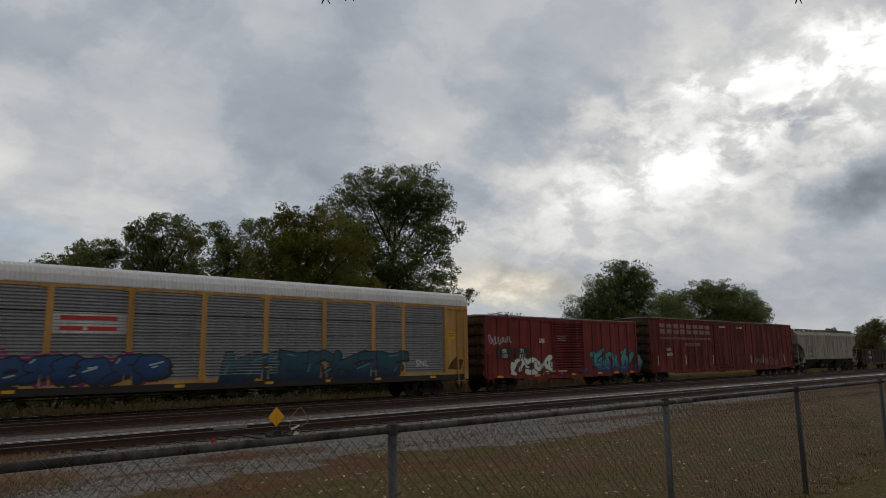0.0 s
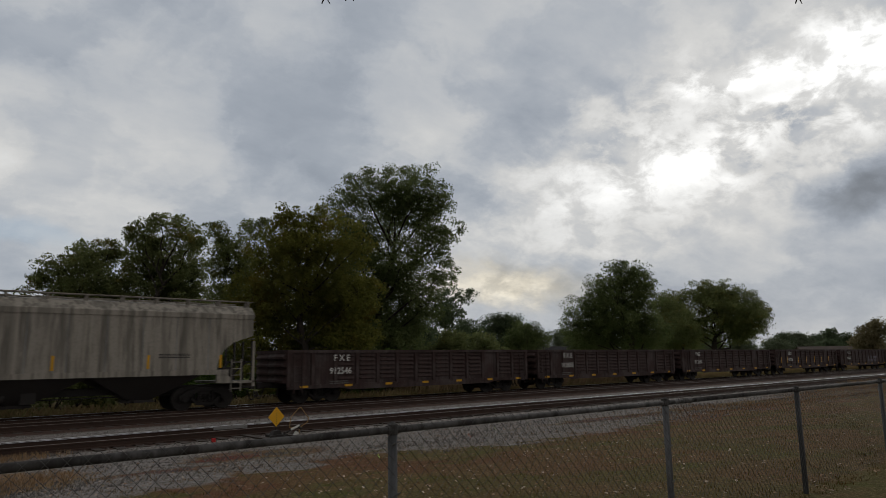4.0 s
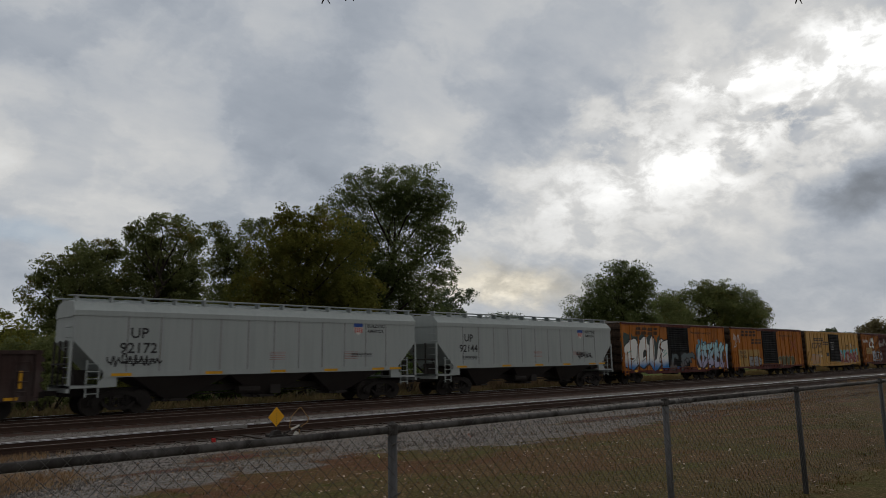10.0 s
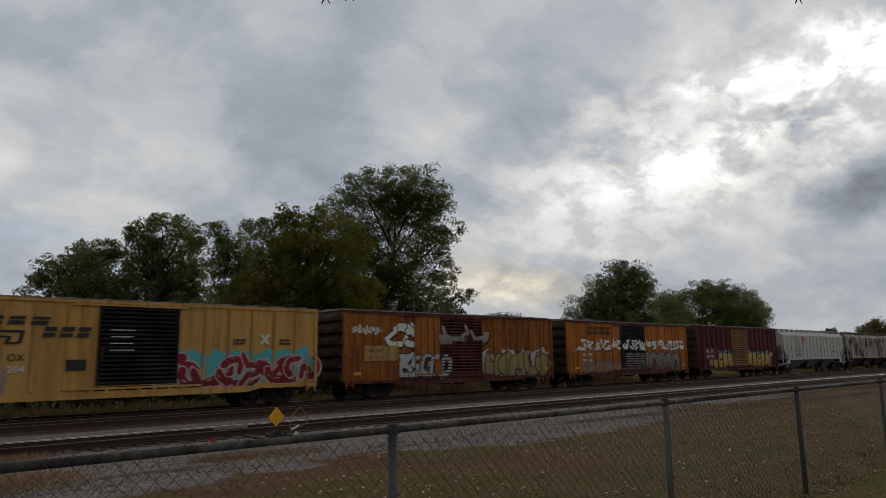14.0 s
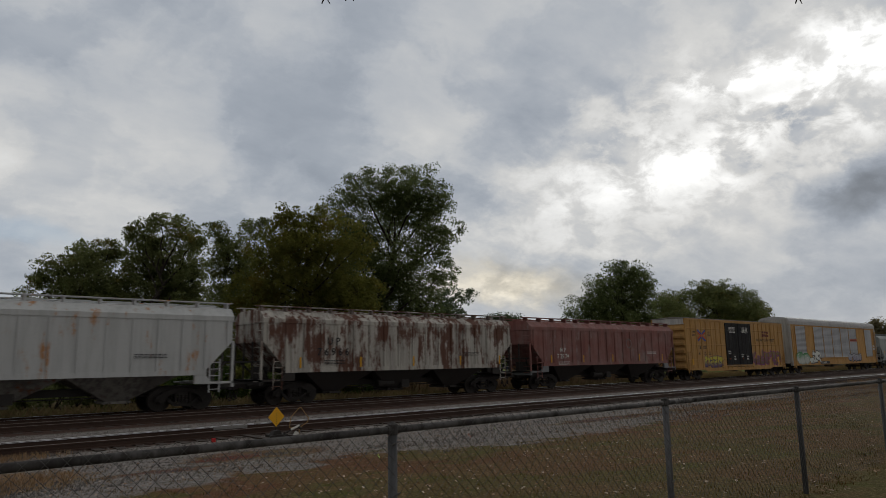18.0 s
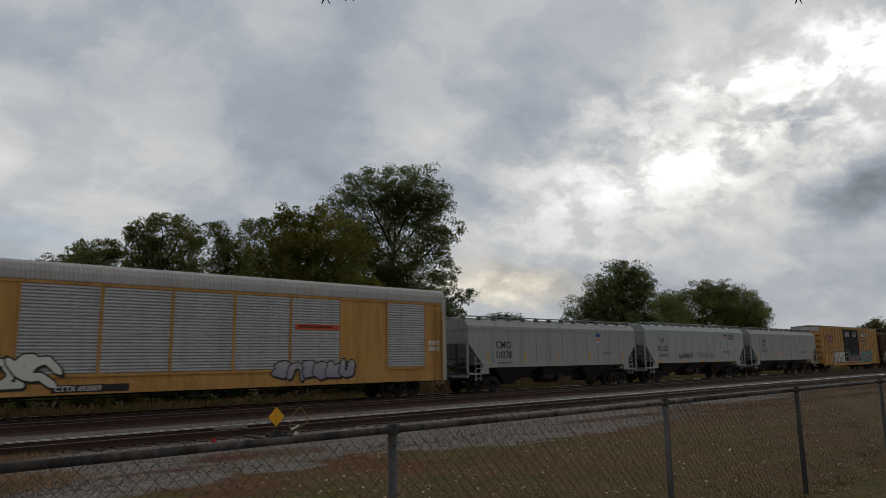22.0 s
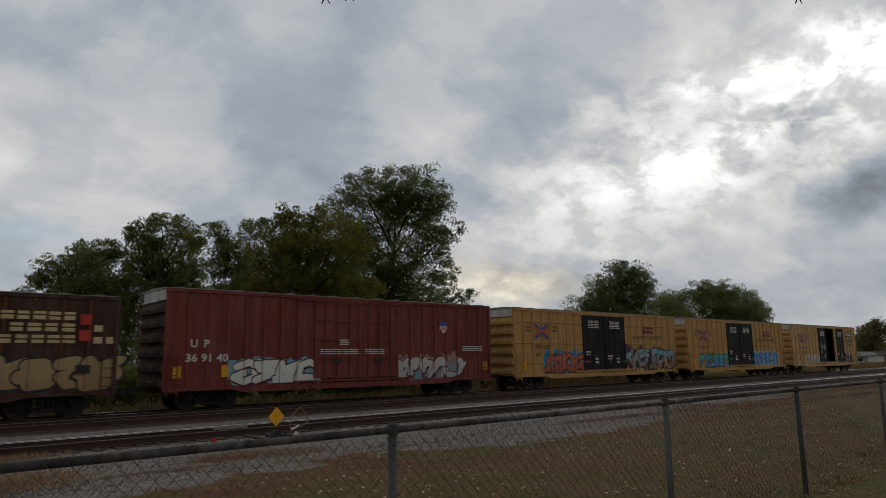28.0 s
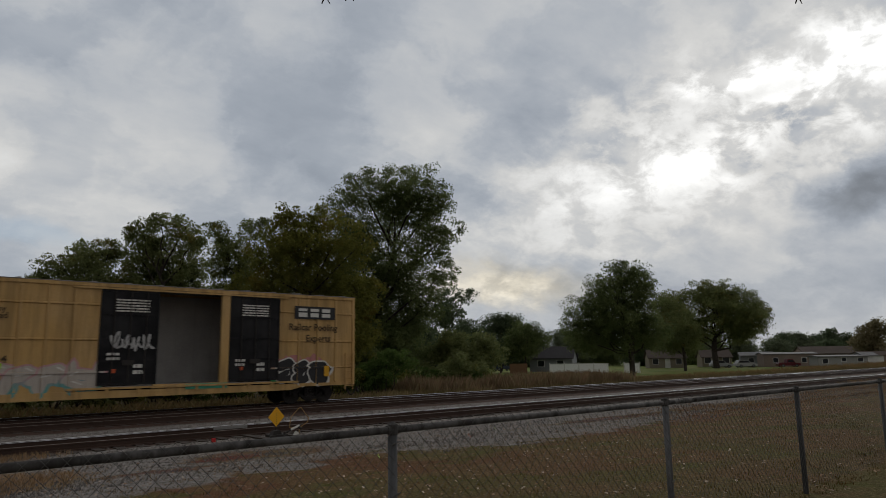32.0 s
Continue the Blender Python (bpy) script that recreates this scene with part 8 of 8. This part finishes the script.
def vehicle(name, label, at, turn, col, kind="car"):
    t = new(name)
    t.matrix_basis = pose(at[0], at[1], terrain(*at), 0, 0, turn)
    tagged(t, label, kind)
    mat = plain(name + "_paint", col, 0.3, 0, 0.05)
    low = Shape().along_y([(-2.2, 0.35), (2.25, 0.35), (2.3, 0.75), (1.2, 0.95), (-2.15, 1.0), (-2.25, 0.7)], -0.88, 0.88)
    part("body", low, mat, t)
    roof = [(-2.0, 0.98), (1.0, 0.95), (0.45, 1.55), (-1.6, 1.62)] if kind == "car" else [(-0.5, 0.98), (1.2, 0.95), (0.75, 1.65), (-0.35, 1.68)]
    part("cabin", Shape().along_y(roof, -0.78, 0.78), mat, t)
    g1 = [(x * 0.92 + 0.0, z * 0.97 + 0.03) for x, z in roof]
    for y in (-0.79, 0.79):
        part("side_window", Shape().along_y([(roof[0][0] + 0.2, 1.05), (roof[1][0] - 0.25, 1.05), (roof[2][0] - 0.05, 1.48), (roof[3][0] + 0.15, 1.50)], y - 0.01, y + 0.01), pane_dark, t)
    for x in (-1.35, 1.4):
        for y in (-0.8, 0.8):
            w = part("wheel", ring_solid(Shape(), x, 0.33, 0.33, y - 0.11, y + 0.11, 14), black_iron, t)
            part("rim", ring_solid(Shape(), x, 0.33, 0.19, y - 0.12, y + 0.12, 10), zinc, w)
    for y in (-0.6, 0.6):
        part("headlight", Shape().box(2.24, 2.31, y - 0.16, y + 0.16, 0.62, 0.76), trim_white, t)
    return t


vehicle("parked_car", "dark blue parked car in a yard", (108.5, 103.0), -20, (0.03, 0.04, 0.06))
vehicle("parked_car", "dark parked car behind the trees", (73.0, 97.0), -30, (0.05, 0.06, 0.08))
vehicle("parked_car", "pale parked car behind the trees", (68.0, 96.0), -30, (0.35, 0.36, 0.37))
vehicle("pickup_truck", "maroon pickup truck parked by the mobile homes", (150.0, 59.2), -46, (0.10, 0.012, 0.02), "truck")
vehicle("parked_car", "silver parked car under the oak", (141, 69.5), -40, (0.3, 0.31, 0.32))
vehicle("parked_car", "pale grey parked car under the oak", (146, 66.5), -40, (0.36, 0.36, 0.36))

# ---- twig tips that hang into view above the lawn ----
branch = new("overhanging_branch")
tagged(branch, "bare twig tips of a branch overhead", "branch")
s = Shape()
tips = ((1.93, 3.24, 4.065), (2.04, 3.15, 4.085), (4.07, 1.36, 4.03))
for x, y, z in tips:
    s.pipe([(x, y, z), (x + 0.03, y - 0.02, z + 0.09), (x + 0.02, y - 0.05, z + 0.32), (x - 0.1, y - 0.2, z + 0.75)], 0.004, 5)
s.pipe([(1.83, 3.04, 4.83), (1.94, 2.95, 4.84), (3.97, 1.16, 4.78), (5.2, -0.4, 5.2)], 0.012, 6)
for x, y, z in tips:
    s.rod((x + 0.02, y - 0.01, z + 0.05), (x + 0.045, y - 0.02, z + 0.005), 0.003, 5)
part("twig", s, bark, branch)


# ---- what moves ----
def travelled(t):
    """Metres that the train has still to go before its last car stands at x = 0, slowing gently."""
    u = t - 32
    return 18.14 * u - 0.4058 * u * u / 32 + 0.25324 * u ** 3 / 1024


def motions():
    for car, s0 in CARS:
        walk(car, [(t, pose(s0 - travelled(t), YC, 0)) for t in range(0, 33, 2)])


motions()
